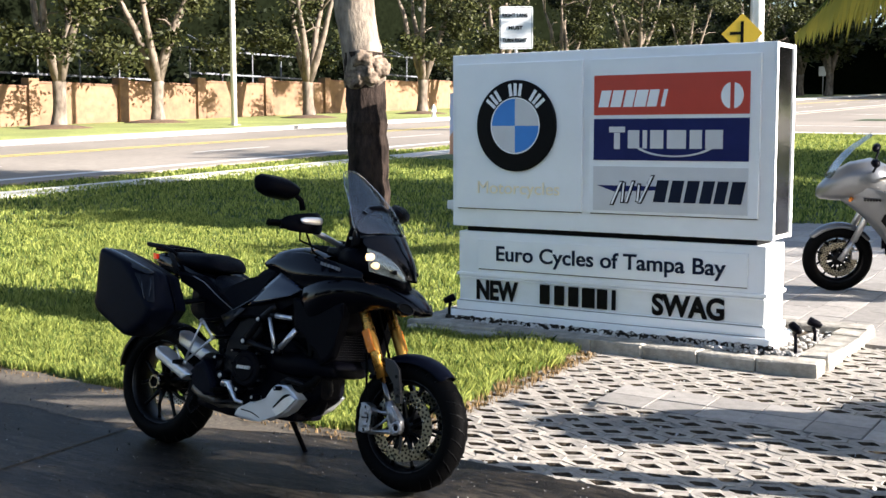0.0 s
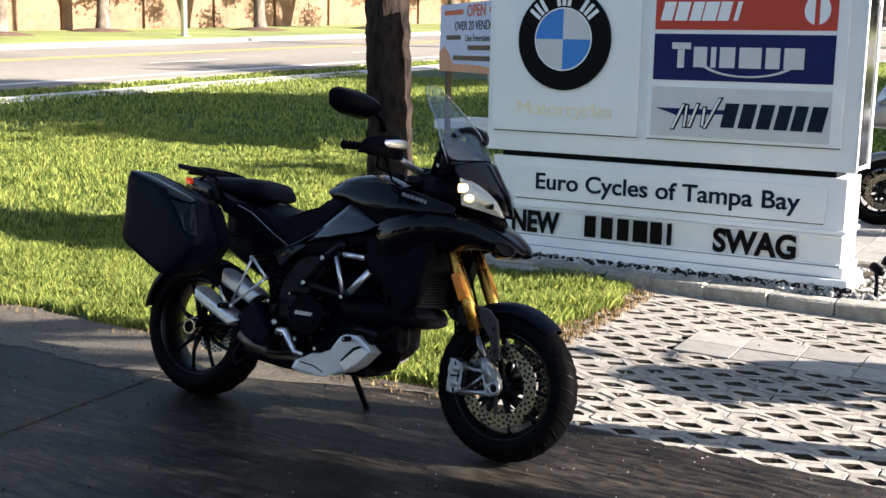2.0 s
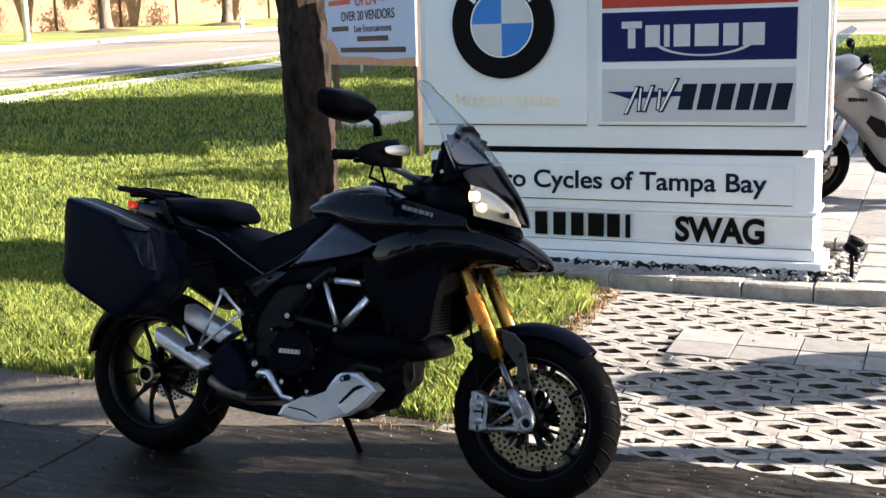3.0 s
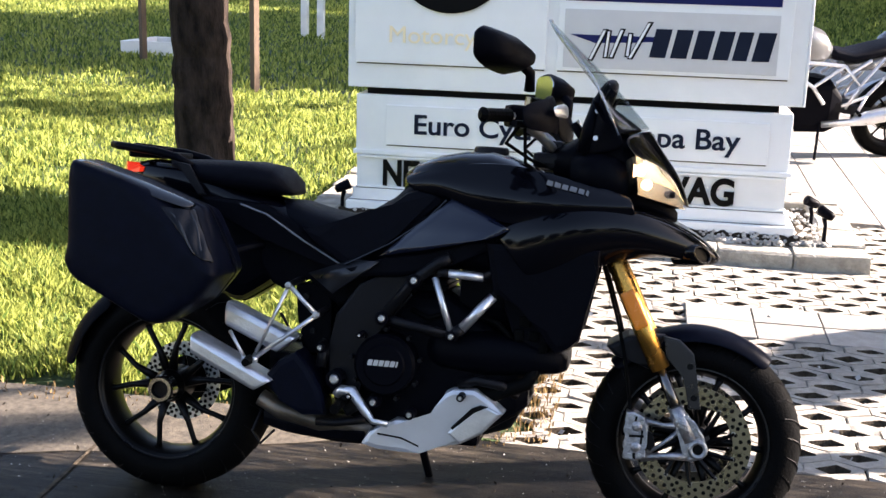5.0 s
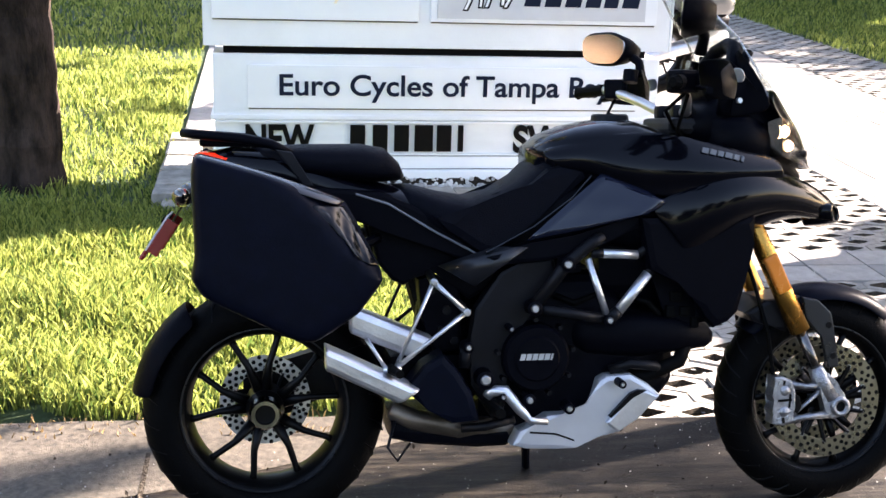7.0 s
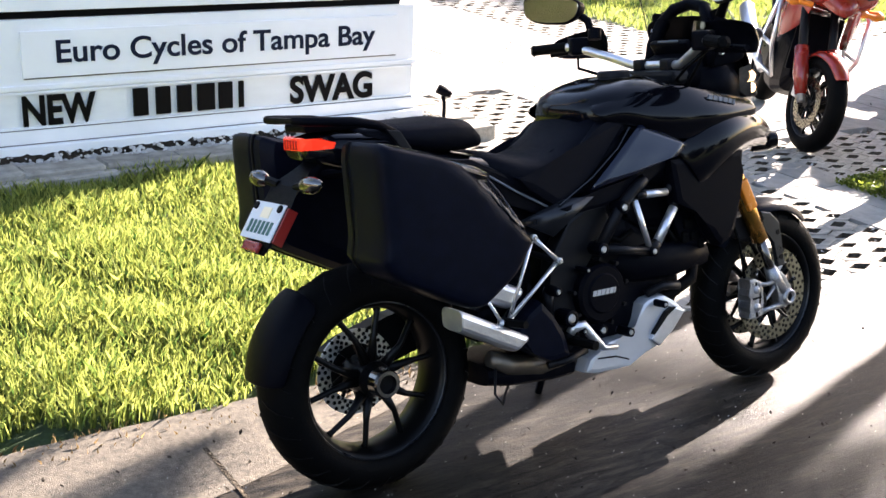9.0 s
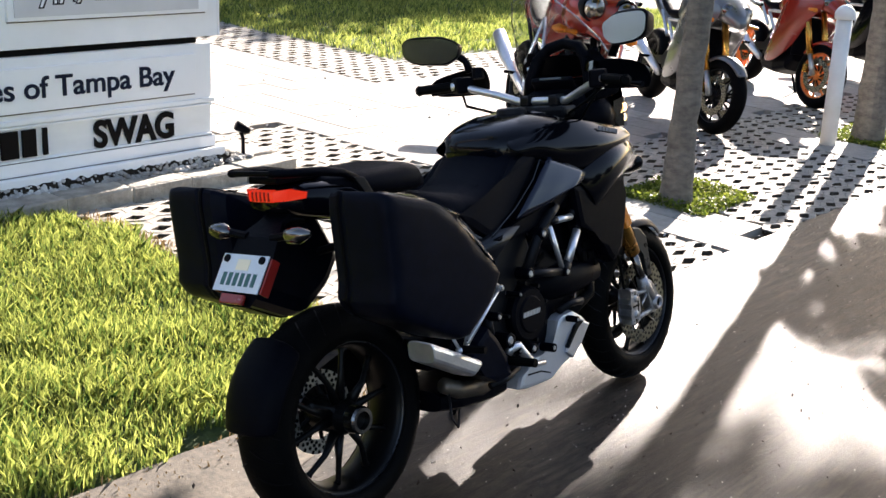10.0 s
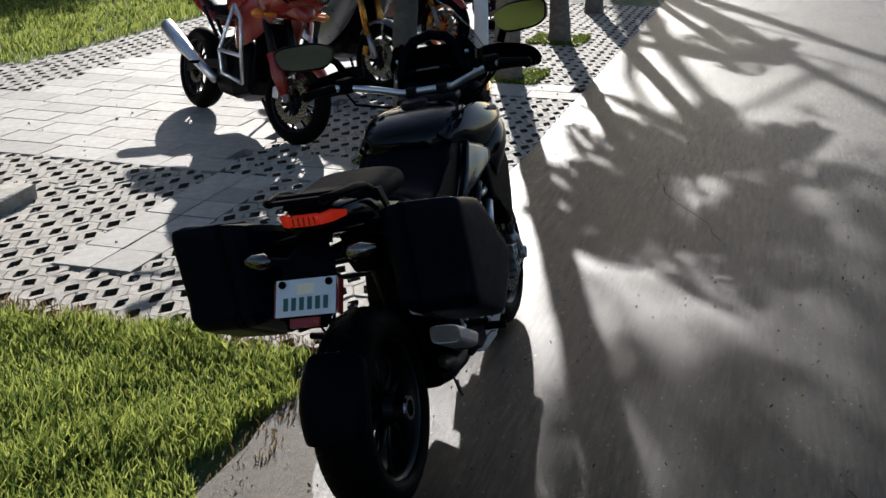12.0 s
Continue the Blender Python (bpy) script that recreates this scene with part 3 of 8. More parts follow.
# grey board: winged strokes and dark slanted bars
bm = bmesh.new()
prism(bm, [(1.03, 1.222), (1.5, 1.222), (1.47, 1.195), (1.17, 1.178)], -0.0155, -0.0125)
part("emblem_wing", bm, "navy", sign)
for x, z, w, h, ln in ((1.13, 1.085, 0.03, 0.17, 0.45), (1.21, 1.1, 0.028, 0.15, 0.1), (1.24, 1.1, 0.03, 0.16, 0.35), (1.325, 1.11, 0.03, 0.13, 0.1), (1.34, 1.1, 0.03, 0.2, 0.5)):
    slanted(x, z, w, h, "black", sign, ln, -0.017)
    slanted(x + 0.008, z + 0.008, w - 0.016, h - 0.016, "white2", sign, ln, -0.019)
for x, w in ((1.455, 0.085), (1.565, 0.085), (1.675, 0.085), (1.785, 0.08), (1.885, 0.075), (1.985, 0.09)):
    slanted(x, 1.115, w, 0.15, "darkletter", sign, 0.2)
# round emblem
bm = bmesh.new()
lathe(bm, [(0.0, -0.03), (0.325, -0.03), (0.333, -0.024), (0.333, 0.0)], 56, "Y", (0.372, 0, 1.64))
part("round_emblem", bm, "black", sign, "round black enamel emblem")
bm = bmesh.new()
lathe(bm, [(0.197, -0.033), (0.206, -0.033)], 56, "Y", (0.372, 0, 1.64))
part("emblem_ring", bm, "white2", sign)
for q in range(4):
    bm = bmesh.new()
    a0 = q * math.pi / 2
    prism(bm, [(0.372, 1.64)] + [(0.372 + 0.196 * math.cos(a0 + k * math.pi / 24), 1.64 + 0.196 * math.sin(a0 + k * math.pi / 24)) for k in range(13)], -0.034, -0.0302)
    part("emblem_quarter", bm, "blue" if q in (1, 3) else "grey", sign)
for a in (47, 90, 133):
    for da in (-9, 0, 9):
        t = radians(a + da)
        bm = bmesh.new()
        box(bm, -0.012, 0.012, -0.034, -0.0302, -0.045, 0.045, 0.0, pose(0.372 + 0.262 * math.cos(t), 0, 1.64 + 0.262 * math.sin(t), 0, 90 - a - da, 0))
        part("emblem_bar", bm, "white2", sign)
words("Motorcycles", 0.13, pose(0.03, -0.012, 1.14, 90, 0, 0), "cream", sign, "word_motorcycles", 0.006, width=0.69)
# lower box with stepped base
bm = bmesh.new()
box(bm, -0.155, 2.235, 0.035, 0.42, 0.52, GAPZ, 0.006)
part("name_box", bm, "white", sign)
bm = bmesh.new()
box(bm, 0.02, 2.118, 0.022, 0.04, 0.565, 0.79, 0.003)
part("name_strip", bm, "white2", sign)
bm = bmesh.new()
box(bm, -0.17, 2.25, 0.025, 0.43, 0.505, 0.53, 0.004)
part("ledge", bm, "white", sign)
bm = bmesh.new()
box(bm, -0.15, 2.23, 0.04, 0.42, 0.3, 0.506)
part("letter_box", bm, "offwhite", sign)
for z in (0.318, 0.492):
    bm = bmesh.new()
    box(bm, -0.15, 2.23, 0.026, 0.043, z - 0.006, z + 0.006, 0.002)
    part("letter_rail", bm, "white", sign)
bm = bmesh.new()
box(bm, -0.17, 2.25, 0.02, 0.44, 0.235, 0.31, 0.006)
part("base_step", bm, "white", sign)
bm = bmesh.new()
box(bm, -0.20, 2.29, -0.02, 0.47, 0.0, 0.24, 0.008)
part("plinth", bm, "white", sign)
words("Euro Cycles of Tampa Bay", 0.155, pose(0.175, 0.02, 0.635, 90, 0, 0), "darkletter", sign, "name_lettering", 0.006, width=1.785, bold=0.0025)
# grime and painted shadow under the panels and along the ledges
for x0, x1, z0, z1, y in ((-0.15, 0.9, 1.017, 1.0235, 0.0135), (0.97, 2.18, 1.017, 1.0235, 0.0135), (0.025, 2.113, 0.558, 0.5635, 0.0335), (-0.15, 2.23, 0.3105, 0.3135, 0.0245), (-0.19, 2.28, 0.2405, 0.2435, 0.017)):
    bm = bmesh.new()
    box(bm, x0, x1, y - 0.004, y + 0.004, z0, z1)
    part("grime_line", bm, "grime", sign)
# change letters on the board; the middle word as plain bars
words("NEW", 0.2, pose(0.0, 0.03, 0.335, 90, 0, 0), "black", sign, "letters_new", 0.008, width=0.36, bold=0.007)
words("SWAG", 0.2, pose(1.44, 0.03, 0.335, 90, 0, 0), "black", sign, "letters_swag", 0.008, width=0.52, bold=0.007)
for x, w in ((0.555, 0.08), (0.675, 0.08), (0.79, 0.08), (0.9, 0.1), (1.02, 0.08), (1.135, 0.03)):
    bm = bmesh.new()
    box(bm, x, x + w, 0.022, 0.034, 0.335, 0.478, 0.004)
    part("letter_tile", bm, "black", sign)

# kerb round the sign bed
bed = thing("sign_bed_kerb", pose(0, 0, 0), "low rough grey concrete block kerb round the sign bed", "kerb", kind="structure")


def stone(name, lx, ly, lz, seed):
    rnd = random.Random(seed)
    bm = bmesh.new()
    box(bm, -lx / 2, lx / 2, -ly / 2, ly / 2, 0, lz, 0.012)
    for v in bm.verts:
        v.co += Vector((rnd.uniform(-1, 1), rnd.uniform(-1, 1), rnd.uniform(-1, 1) if v.co.z > 0.02 else 0)) * 0.006
    me = bpy.data.meshes.new(name)
    bm.to_mesh(me)
    bm.free()
    me.materials.append(M["kerb"])
    return me


stones = [stone("kerb_block", 0.39, 0.2, 0.15, s) for s in range(4)]


def lay(x, y, z, rz, k):
    ob = new("kerb_block", stones[k % 4])
    ob.matrix_basis = pose(x, y, z, 0, 0, rz)
    ob.parent = bed


def kerb_run(x0, y0, x1, y1, n, drop=0.075, shift=0):
    rz = math.degrees(math.atan2(y1 - y0, x1 - x0))
    for i in range(n):
        x, y = x0 + (x1 - x0) * (i + 0.5) / n, y0 + (y1 - y0) * (i + 0.5) / n
        lay(x, y, rise(x, y) - drop + random.uniform(-0.006, 0.006), rz + random.uniform(-1.5, 1.5), i + shift)


kerb_run(2.66, -0.14, -0.46, -0.14, 8)
kerb_run(0.76, -0.2, -0.41, -0.22, 3, 0.1, 2)
kerb_run(2.57, -0.02, 2.57, 1.18, 3)
kerb_run(2.66, 1.1, -0.46, 1.1, 8)
kerb_run(-0.36, -0.03, -0.36, 1.0, 3)
BED_Z = 0.15
bm = bmesh.new()
bmesh.ops.create_grid(bm, x_segments=40, y_segments=18, size=1)
for v in bm.verts:
    v.co = Vector((1.1 + 1.42 * v.co.x, 0.48 + 0.56 * v.co.y, BED_Z + 0.02 * noise.noise(v.co * 9)))
tagged(part("bed_soil", bm, "dirt"), "dark soil in the sign bed", "soil", kind="structure")
# pebbles
rng = np.random.default_rng(4)
bm = bmesh.new()
for k in range(900):
    x, y = rng.uniform(-0.25, 2.48), (rng.uniform(-0.07, 0.0) if k < 500 else rng.uniform(0.45, 1.0))
    if k > 820:
        x, y = rng.uniform(2.3, 2.47), rng.uniform(-0.05, 0.8)
    r = rng.uniform(0.008, 0.024)
    vs = bmesh.ops.create_icosphere(bm, subdivisions=1, radius=r, matrix=pose(x, y, BED_Z + 0.005 + 0.02 * rng.random(), rng.uniform(0, 90), rng.uniform(0, 90), rng.uniform(0, 180)))["verts"]
    for v in vs:
        v.co.z = BED_Z + (v.co.z - BED_Z) * 0.7
tagged(part("pebbles", bm, "pebble"), "grey and white pebbles in the sign bed", "pebbles", kind="stuff")


# dark litter heaped against the plinth, with bits of stone
bm = bmesh.new()
bmesh.ops.create_grid(bm, x_segments=160, y_segments=5, size=1)
for v in bm.verts:
    u, w = v.co.x, (v.co.y + 1) / 2
    v.co = Vector((1.04 + 1.28 * u, -0.075 + 0.052 * w, 0.148 + 0.05 * w * w + 0.02 * w * noise.noise(Vector((u * 30, w, 2))) + 0.006 * noise.noise(Vector((u * 120, w * 5, 5)))))
tagged(part("bed_litter", bm, "litter"), "dark leaf litter heaped against the sign base", "litter", kind="structure")
bm = bmesh.new()
for k in range(420):
    w = rng.random()
    r = rng.uniform(0.005, 0.014)
    bmesh.ops.create_icosphere(bm, subdivisions=1, radius=r, matrix=pose(rng.uniform(-0.2, 2.3), -0.075 + 0.05 * w, 0.15 + 0.05 * w * w, rng.uniform(0, 90), rng.uniform(0, 90), 0))
tagged(part("stone_chips", bm, "pebble"), "pale stone chips in dark litter by the sign", "stone chips", kind="stuff")


# spot lamps in the bed
def spot_lamp(m):
    t = thing("spot_lamp", m, "small black outdoor spot lamp on a stake", "lamp", "sign spot lamps")
    bm = bmesh.new()
    tube(bm, [(0, 0, 0), (0, 0, 0.11), (0.01, 0, 0.15)], [0.012, 0.011, 0.014], 8)
    part("stake", bm, "matte", t)
    bm = bmesh.new()
    tube(bm, [(-0.04, 0, 0.155), (-0.022, 0, 0.165), (0.036, 0, 0.19), (0.044, 0, 0.194)], [0.016, 0.026, 0.03, 0.027], 12)
    part("lamp_head", bm, "matte", t, smooth=True)
    return t


lamp = spot_lamp(pose(2.45, 0.01, 0.15, 0, 0, 150))
copy_thing(lamp, pose(2.44, 0.48, 0.12, 0, 0, 200))
copy_thing(lamp, pose(-0.22, -0.01, 0.14, 0, 0, 20))


# ---- motorcycles ----
def wheel(par, cx, cz, r, width, rim_r, name, spokes=5, rim="rim", disc_r=0.0, disc_y=(), hub_y=0.1, seg=48, treads=0, nut=False, phase=0.0, inner=0.66, disc="disc"):
    """A tyre, rim, paired spokes, hub and discs as parts of one wheel."""
    w = new(name)
    w.parent = par
    w.location = (cx, 0, cz)
    bm = bmesh.new()
    prof = []
    for k in range(13):
        t = math.pi * (k / 12) - math.pi / 2
        prof.append((rim_r + (r - rim_r) * (math.cos(t) ** 0.8 if math.cos(t) > 0 else 0), width / 2 * math.sin(t) * (1.0 if abs(math.sin(t)) < 0.98 else 0.93)))
    prof = [(rim_r - 0.004, -width / 2 * 0.8)] + prof + [(rim_r - 0.004, width / 2 * 0.8)]
    lathe(bm, prof, seg * 2, "Y")
    part("tyre", bm, "rubber", w, smooth=True)
    if treads:
        bm = bmesh.new()
        for k in range(treads):
            a = 2 * math.pi * k / treads
            for s in (-1, 1):
                pts = []
                for q in range(4):
                    yy = s * width * (0.06 + 0.13 * q)
                    rr = r * 1.0 - (r - rim_r) * (1 - math.cos(math.asin(min(0.98, abs(yy) / (width / 2)))) ** 0.8) + 0.0008
                    aa = a + 0.05 * q + (0.5 * 2 * math.pi / treads if s > 0 else 0)
                    pts.append((rr * math.cos(aa), yy, rr * math.sin(aa)))
                tube(bm, pts, [0.0022, 0.003, 0.003, 0.0018], 4)
        tagged(part("tread_groove", bm, "black", w), kind="stuff")
    bm = bmesh.new()
    b = width * 0.36
    lathe(bm, [(rim_r + 0.004, -b - 0.006), (rim_r - 0.012, -b), (rim_r - 0.02, -b + 0.012), (rim_r - 0.03, -b * 0.3), (rim_r - 0.03, b * 0.3), (rim_r - 0.02, b - 0.012), (rim_r - 0.012, b), (rim_r + 0.004, b + 0.006)], seg, "Y")
    part("rim", bm, rim, w, smooth=True)
    # lighter ring added in place of the highlight on the rim lip
    bm = bmesh.new()
    lathe(bm, [(0.03, -b - 0.012), (rim_r - 0.001, -b - 0.004)][1:] + [(rim_r - 0.0065, -b - 0.0045), (rim_r - 0.009, -b - 0.001)], seg, "Y")
    part("rim_stripe", bm, "guard", w)
    for k in range(spokes):
        for s in (-1, 1):
            mid = 2 * math.pi * k / spokes + radians(phase)
            a0, a1 = mid + s * 0.16, mid + s * 0.315
            bm = bmesh.new()
            tube(bm, [(0.045 * math.cos(a0), -0.03, 0.045 * math.sin(a0)), (0.12 * math.cos(a0 * 0.5 + a1 * 0.5), -0.035, 0.12 * math.sin(a0 * 0.5 + a1 * 0.5)), ((rim_r - 0.04) * math.cos(a1), -0.025, (rim_r - 0.04) * math.sin(a1)), ((rim_r - 0.022) * math.cos(a1), -0.02, (rim_r - 0.022) * math.sin(a1))], [0.017, 0.009, 0.0085, 0.014], 8)
            part("spoke", bm, rim, w, smooth=True)
    bm = bmesh.new()
    lathe(bm, [(0.0, -hub_y), (0.03, -hub_y), (0.034, -hub_y + 0.01), (0.05, -0.05), (0.052, 0.05), (0.034, hub_y - 0.01), (0.0, hub_y)], 24, "Y")
    part("hub", bm, rim, w)
    if nut:
        bm = bmesh.new()
        lathe(bm, [(0.026, -hub_y - 0.02), (0.036, -hub_y - 0.02), (0.04, -hub_y - 0.012), (0.042, -hub_y + 0.02), (0.026, -hub_y + 0.02), (0.026, -hub_y - 0.02)], 24, "Y")
        part("hub_nut", bm, "lamp_chrome", w, "large steel hub ring")
    for dy in disc_y:
        bm = bmesh.new()
        lathe(bm, [(disc_r * inner, dy - 0.0025), (disc_r, dy - 0.0025), (disc_r, dy + 0.0025), (disc_r * inner, dy + 0.0025), (disc_r * inner, dy - 0.0025)], 48, "Y")
        d = part("brake_disc", bm, disc, w)
        bm = bmesh.new()
        for k in range(24):
            a = 2 * math.pi * k / 24
            for q in range(4):
                rr, aa = disc_r * (inner + 0.06 + (0.9 - inner) * q / 3), a + (0.13 if q % 2 else 0.0) + 0.03 * math.sin(k * 2.1)
                lathe(bm, [(0.0, dy - 0.0032), (0.0062, dy - 0.0032), (0.0062, dy + 0.0032), (0.0, dy + 0.0032)], 6, "Y", (rr * math.cos(aa), 0, rr * math.sin(aa)))
        tagged(part("disc_drilling", bm, "black", d), kind="stuff")
        for k in range(10):
            a = 2 * math.pi * k / 10
            bm = bmesh.new()
            tube(bm, [(0.04 * math.cos(a), dy * 0.8, 0.04 * math.sin(a)), (disc_r * (inner - 0.03) * math.cos(a + 0.3), dy, disc_r * (inner - 0.03) * math.sin(a + 0.3)), (disc_r * (inner + 0.05) * math.cos(a + 0.34), dy, disc_r * (inner + 0.05) * math.sin(a + 0.34))], [0.009, 0.006, 0.0075], 6)
            part("disc_arm", bm, "rim", d)
            bm = bmesh.new()
            lathe(bm, [(0.0, dy - 0.005), (0.0055, dy - 0.005), (0.0065, dy - 0.003), (0.0065, dy + 0.004)], 8, "Y", (disc_r * (inner + 0.03) * math.cos(a + 0.33), 0, disc_r * (inner + 0.03) * math.sin(a + 0.33)))
            part("disc_button", bm, "steel", d)
    return w


BIKE = pose(0.10, -3.24, -0.035) @ pose(0, 0, 0, 0, 0.2, 0) @ pose(0, 0, 0, -10, 0, 0)
bike = thing("motorcycle", BIKE, "black adventure touring motorcycle with hard side cases leaning on its stand", "motorcycle")


def side(outline, y_in, y_out, material, name, bevel=0.008, label="", both=True, par=None, smooth=False):
    """A panel cut by its side outline, on the right and, mirrored, on the left."""
    made = []
    for s in ((-1, 1) if both else (-1,)):
        bm = bmesh.new()
        prism(bm, outline, s * y_in, s * y_out, bevel)
        made.append(part(name, bm, material, par or bike, label, smooth))
    return made


def skin(rows, material, name, label="", par=None, thick=0.006, mirror=True, levels=2, crisp=False):
    """A curved panel from rows of points (right side, y negative), smoothed, and its mirror image."""
    for s in ((1, -1) if mirror else (1,)):
        bm = bmesh.new()
        vs = [[bm.verts.new((x, y * s, z)) for x, y, z in r] for r in rows]
        for a, b in zip(vs, vs[1:]):
            for i in range(len(a) - 1):
                bm.faces.new((a[i], a[i + 1], b[i + 1], b[i]))
        ob = part(name, bm, material, par or bike, label, True)
        so = ob.modifiers.new("thick", "SOLIDIFY")
        so.thickness = thick
        so.offset = 0
        sb = ob.modifiers.new("smooth", "SUBSURF")
        sb.levels = sb.render_levels = levels
        sb.boundary_smooth = "PRESERVE_CORNERS"
        if crisp:
            sb.subdivision_type = "SIMPLE"


rear_wheel = wheel(bike, 0, 0.317, 0.317, 0.185, 0.222, "rear_wheel", 5, "rim", 0.122, (0.06,), 0.10, nut=True, treads=26, phase=26, disc="disc_lit")
front_wheel = wheel(bike, 1.556, 0.30, 0.30, 0.122, 0.215, "front_wheel", 5, "rim", 0.160, (-0.062, 0.062), 0.07, treads=30, phase=16, inner=0.69)

# engine and frame
bm = bmesh.new()
loft(bm, [(0.56, 0.26, 0.5, 0.09), (0.60, 0.22, 0.62, 0.12), (0.72, 0.22, 0.68, 0.135), (0.85, 0.24, 0.68, 0.135), (0.98, 0.28, 0.6, 0.13), (1.06, 0.33, 0.56, 0.11), (1.09, 0.36, 0.5, 0.09)], 5, 24)
part("engine_block", bm, "matte", bike)
bm = bmesh.new()
lathe(bm, [(0.0, -0.205), (0.055, -0.205), (0.06, -0.2), (0.08, -0.2), (0.088, -0.19), (0.09, -0.12)], 32, "Y", (0.692, 0, 0.464))
part("clutch_cover", bm, "matte", bike, smooth=False)
for k in range(9):
    a = 2 * math.pi * k / 9 + 0.2
    bm = bmesh.new()
    lathe(bm, [(0.0, -0.192), (0.006, -0.192), (0.007, -0.186), (0.007, -0.16)], 8, "Y", (0.692 + 0.1 * math.cos(a), 0, 0.464 + 0.1 * math.sin(a)))
    part("cover_bolt", bm, "gunmetal", bike)
for x, w in ((0.645, 0.013), (0.661, 0.013), (0.677, 0.013), (0.693, 0.013), (0.709, 0.013), (0.725, 0.005)):
    bm = bmesh.new()
    prism(bm, [(x, 0.462), (x + w, 0.462), (x + w + 0.004, 0.478), (x + 0.004, 0.478)], -0.2065, -0.204)
    part("cover_mark", bm, "silver", bike)
for (x, z, r) in ((0.765, 0.709, 0.016), (0.681, 0.597, 0.016), (0.878, 0.563, 0.013), (0.62, 0.545, 0.007), (0.555, 0.415, 0.02), (0.6, 0.37, 0.008), (0.775, 0.335, 0.012), (0.67, 0.36, 0.014), (0.51, 0.5, 0.012), (0.915, 0.395, 0.009)):
    bm = bmesh.new()
    lathe(bm, [(0.0, -0.223), (r * 0.5, -0.223), (r * 0.72, -0.219), (r * 0.78, -0.16)], 12, "Y", (x, 0, z))
    part("bolt", bm, "steel", bike)
    bm = bmesh.new()
    lathe(bm, [(r * 0.8, -0.222), (r * 1.2, -0.22), (r * 1.25, -0.17)], 14, "Y", (x, 0, z))
    part("bolt_collar", bm, "matte", bike)
for pts, r, mt in (([(0.86, -0.2, 0.78), (0.83, -0.2, 0.762), (0.765, -0.2, 0.709), (0.681, -0.2, 0.597)], 0.017, "gunmetal"), ([(0.681, -0.2, 0.597), (0.878, -0.2, 0.563)], 0.014, "gunmetal"),
                   ([(0.821, -0.2, 0.722), (0.878, -0.2, 0.563)], 0.0095, "alu"), ([(0.83, -0.2, 0.735), (0.86, -0.2, 0.735)], 0.012, "gunmetal"), ([(0.858, -0.2, 0.735), (0.955, -0.19, 0.73)], 0.012, "alu"),
                   ([(0.905, -0.2, 0.585), (0.985, -0.19, 0.68)], 0.0145, "alu"), ([(0.878, -0.2, 0.563), (0.905, -0.2, 0.585)], 0.017, "gunmetal"), ([(0.985, -0.19, 0.68), (1.06, -0.16, 0.77)], 0.012, "gunmetal"),
                   ([(0.955, -0.19, 0.73), (1.06, -0.15, 0.79)], 0.012, "gunmetal")):
    for s in (1, -1):
        bm = bmesh.new()
        tube(bm, [(x, y * s, z) for x, y, z in pts], r, 10)
        part("frame_tube", bm, mt, bike, smooth=True)
side([(0.66, 0.715), (0.60, 0.685), (0.535, 0.59), (0.522, 0.5), (0.525, 0.39), (0.585, 0.30), (0.615, 0.32), (0.622, 0.456), (0.654, 0.555), (0.757, 0.66), (0.74, 0.72)], 0.11, 0.165, "gunmetal", "frame_plate", 0.01)
bm = bmesh.new()
loft(bm, [(0.78, 0.48, 0.55, 0.12), (0.84, 0.455, 0.575, 0.165), (0.98, 0.445, 0.58, 0.175), (1.08, 0.455, 0.57, 0.17), (1.17, 0.465, 0.545, 0.15), (1.195, 0.475, 0.52, 0.12)], 4, 20)
part("belt_cover", bm, "matte", bike, smooth=True)
bm = bmesh.new()
loft(bm, [(0.88, 0.6, 0.78, 0.1), (1.0, 0.58, 0.85, 0.12), (1.08, 0.56, 0.85, 0.11)], 4)
part("cylinder_head", bm, "matte", bike)
bm = bmesh.new()
box(bm, 0.7, 0.84, -0.09, 0.09, 0.55, 0.71, 0.02)
part("rear_cylinder", bm, "matte", bike)
for k in range(6):
    bm = bmesh.new()
    box(bm, 0.695, 0.845, -0.096, 0.096, 0.575 + 0.022 * k, 0.583 + 0.022 * k, 0.002)
    part("cooling_fin", bm, "matte", bike)
for pts, r, mt in (([(0.9, -0.15, 0.42), (0.95, -0.17, 0.44), (1.02, -0.16, 0.43), (1.06, -0.12, 0.4)], 0.014, "gunmetal"), ([(0.64, -0.17, 0.3), (0.56, -0.18, 0.285), (0.5, -0.17, 0.28)], 0.012, "gunmetal"), ([(0.51, -0.17, 0.5), (0.505, -0.18, 0.44)], 0.016, "gunmetal"), ([(0.33, -0.15, 0.3), (0.31, -0.17, 0.235), (0.335, -0.17, 0.2), (0.37, -0.15, 0.24)], 0.004, "gunmetal"), ([(0.75, -0.14, 0.62), (0.8, -0.15, 0.6), (0.86, -0.14, 0.62)], 0.008, "rubber"), ([(0.93, -0.13, 0.62), (1.0, -0.15, 0.6), (1.04, -0.14, 0.56), (1.05, -0.12, 0.5)], 0.009, "rubber"), ([(0.58, -0.15, 0.36), (0.575, -0.2, 0.36)], 0.022, "gunmetal")):
    bm = bmesh.new()
    tube(bm, pts, r, 8)
    part("pipe", bm, mt, bike, smooth=True)
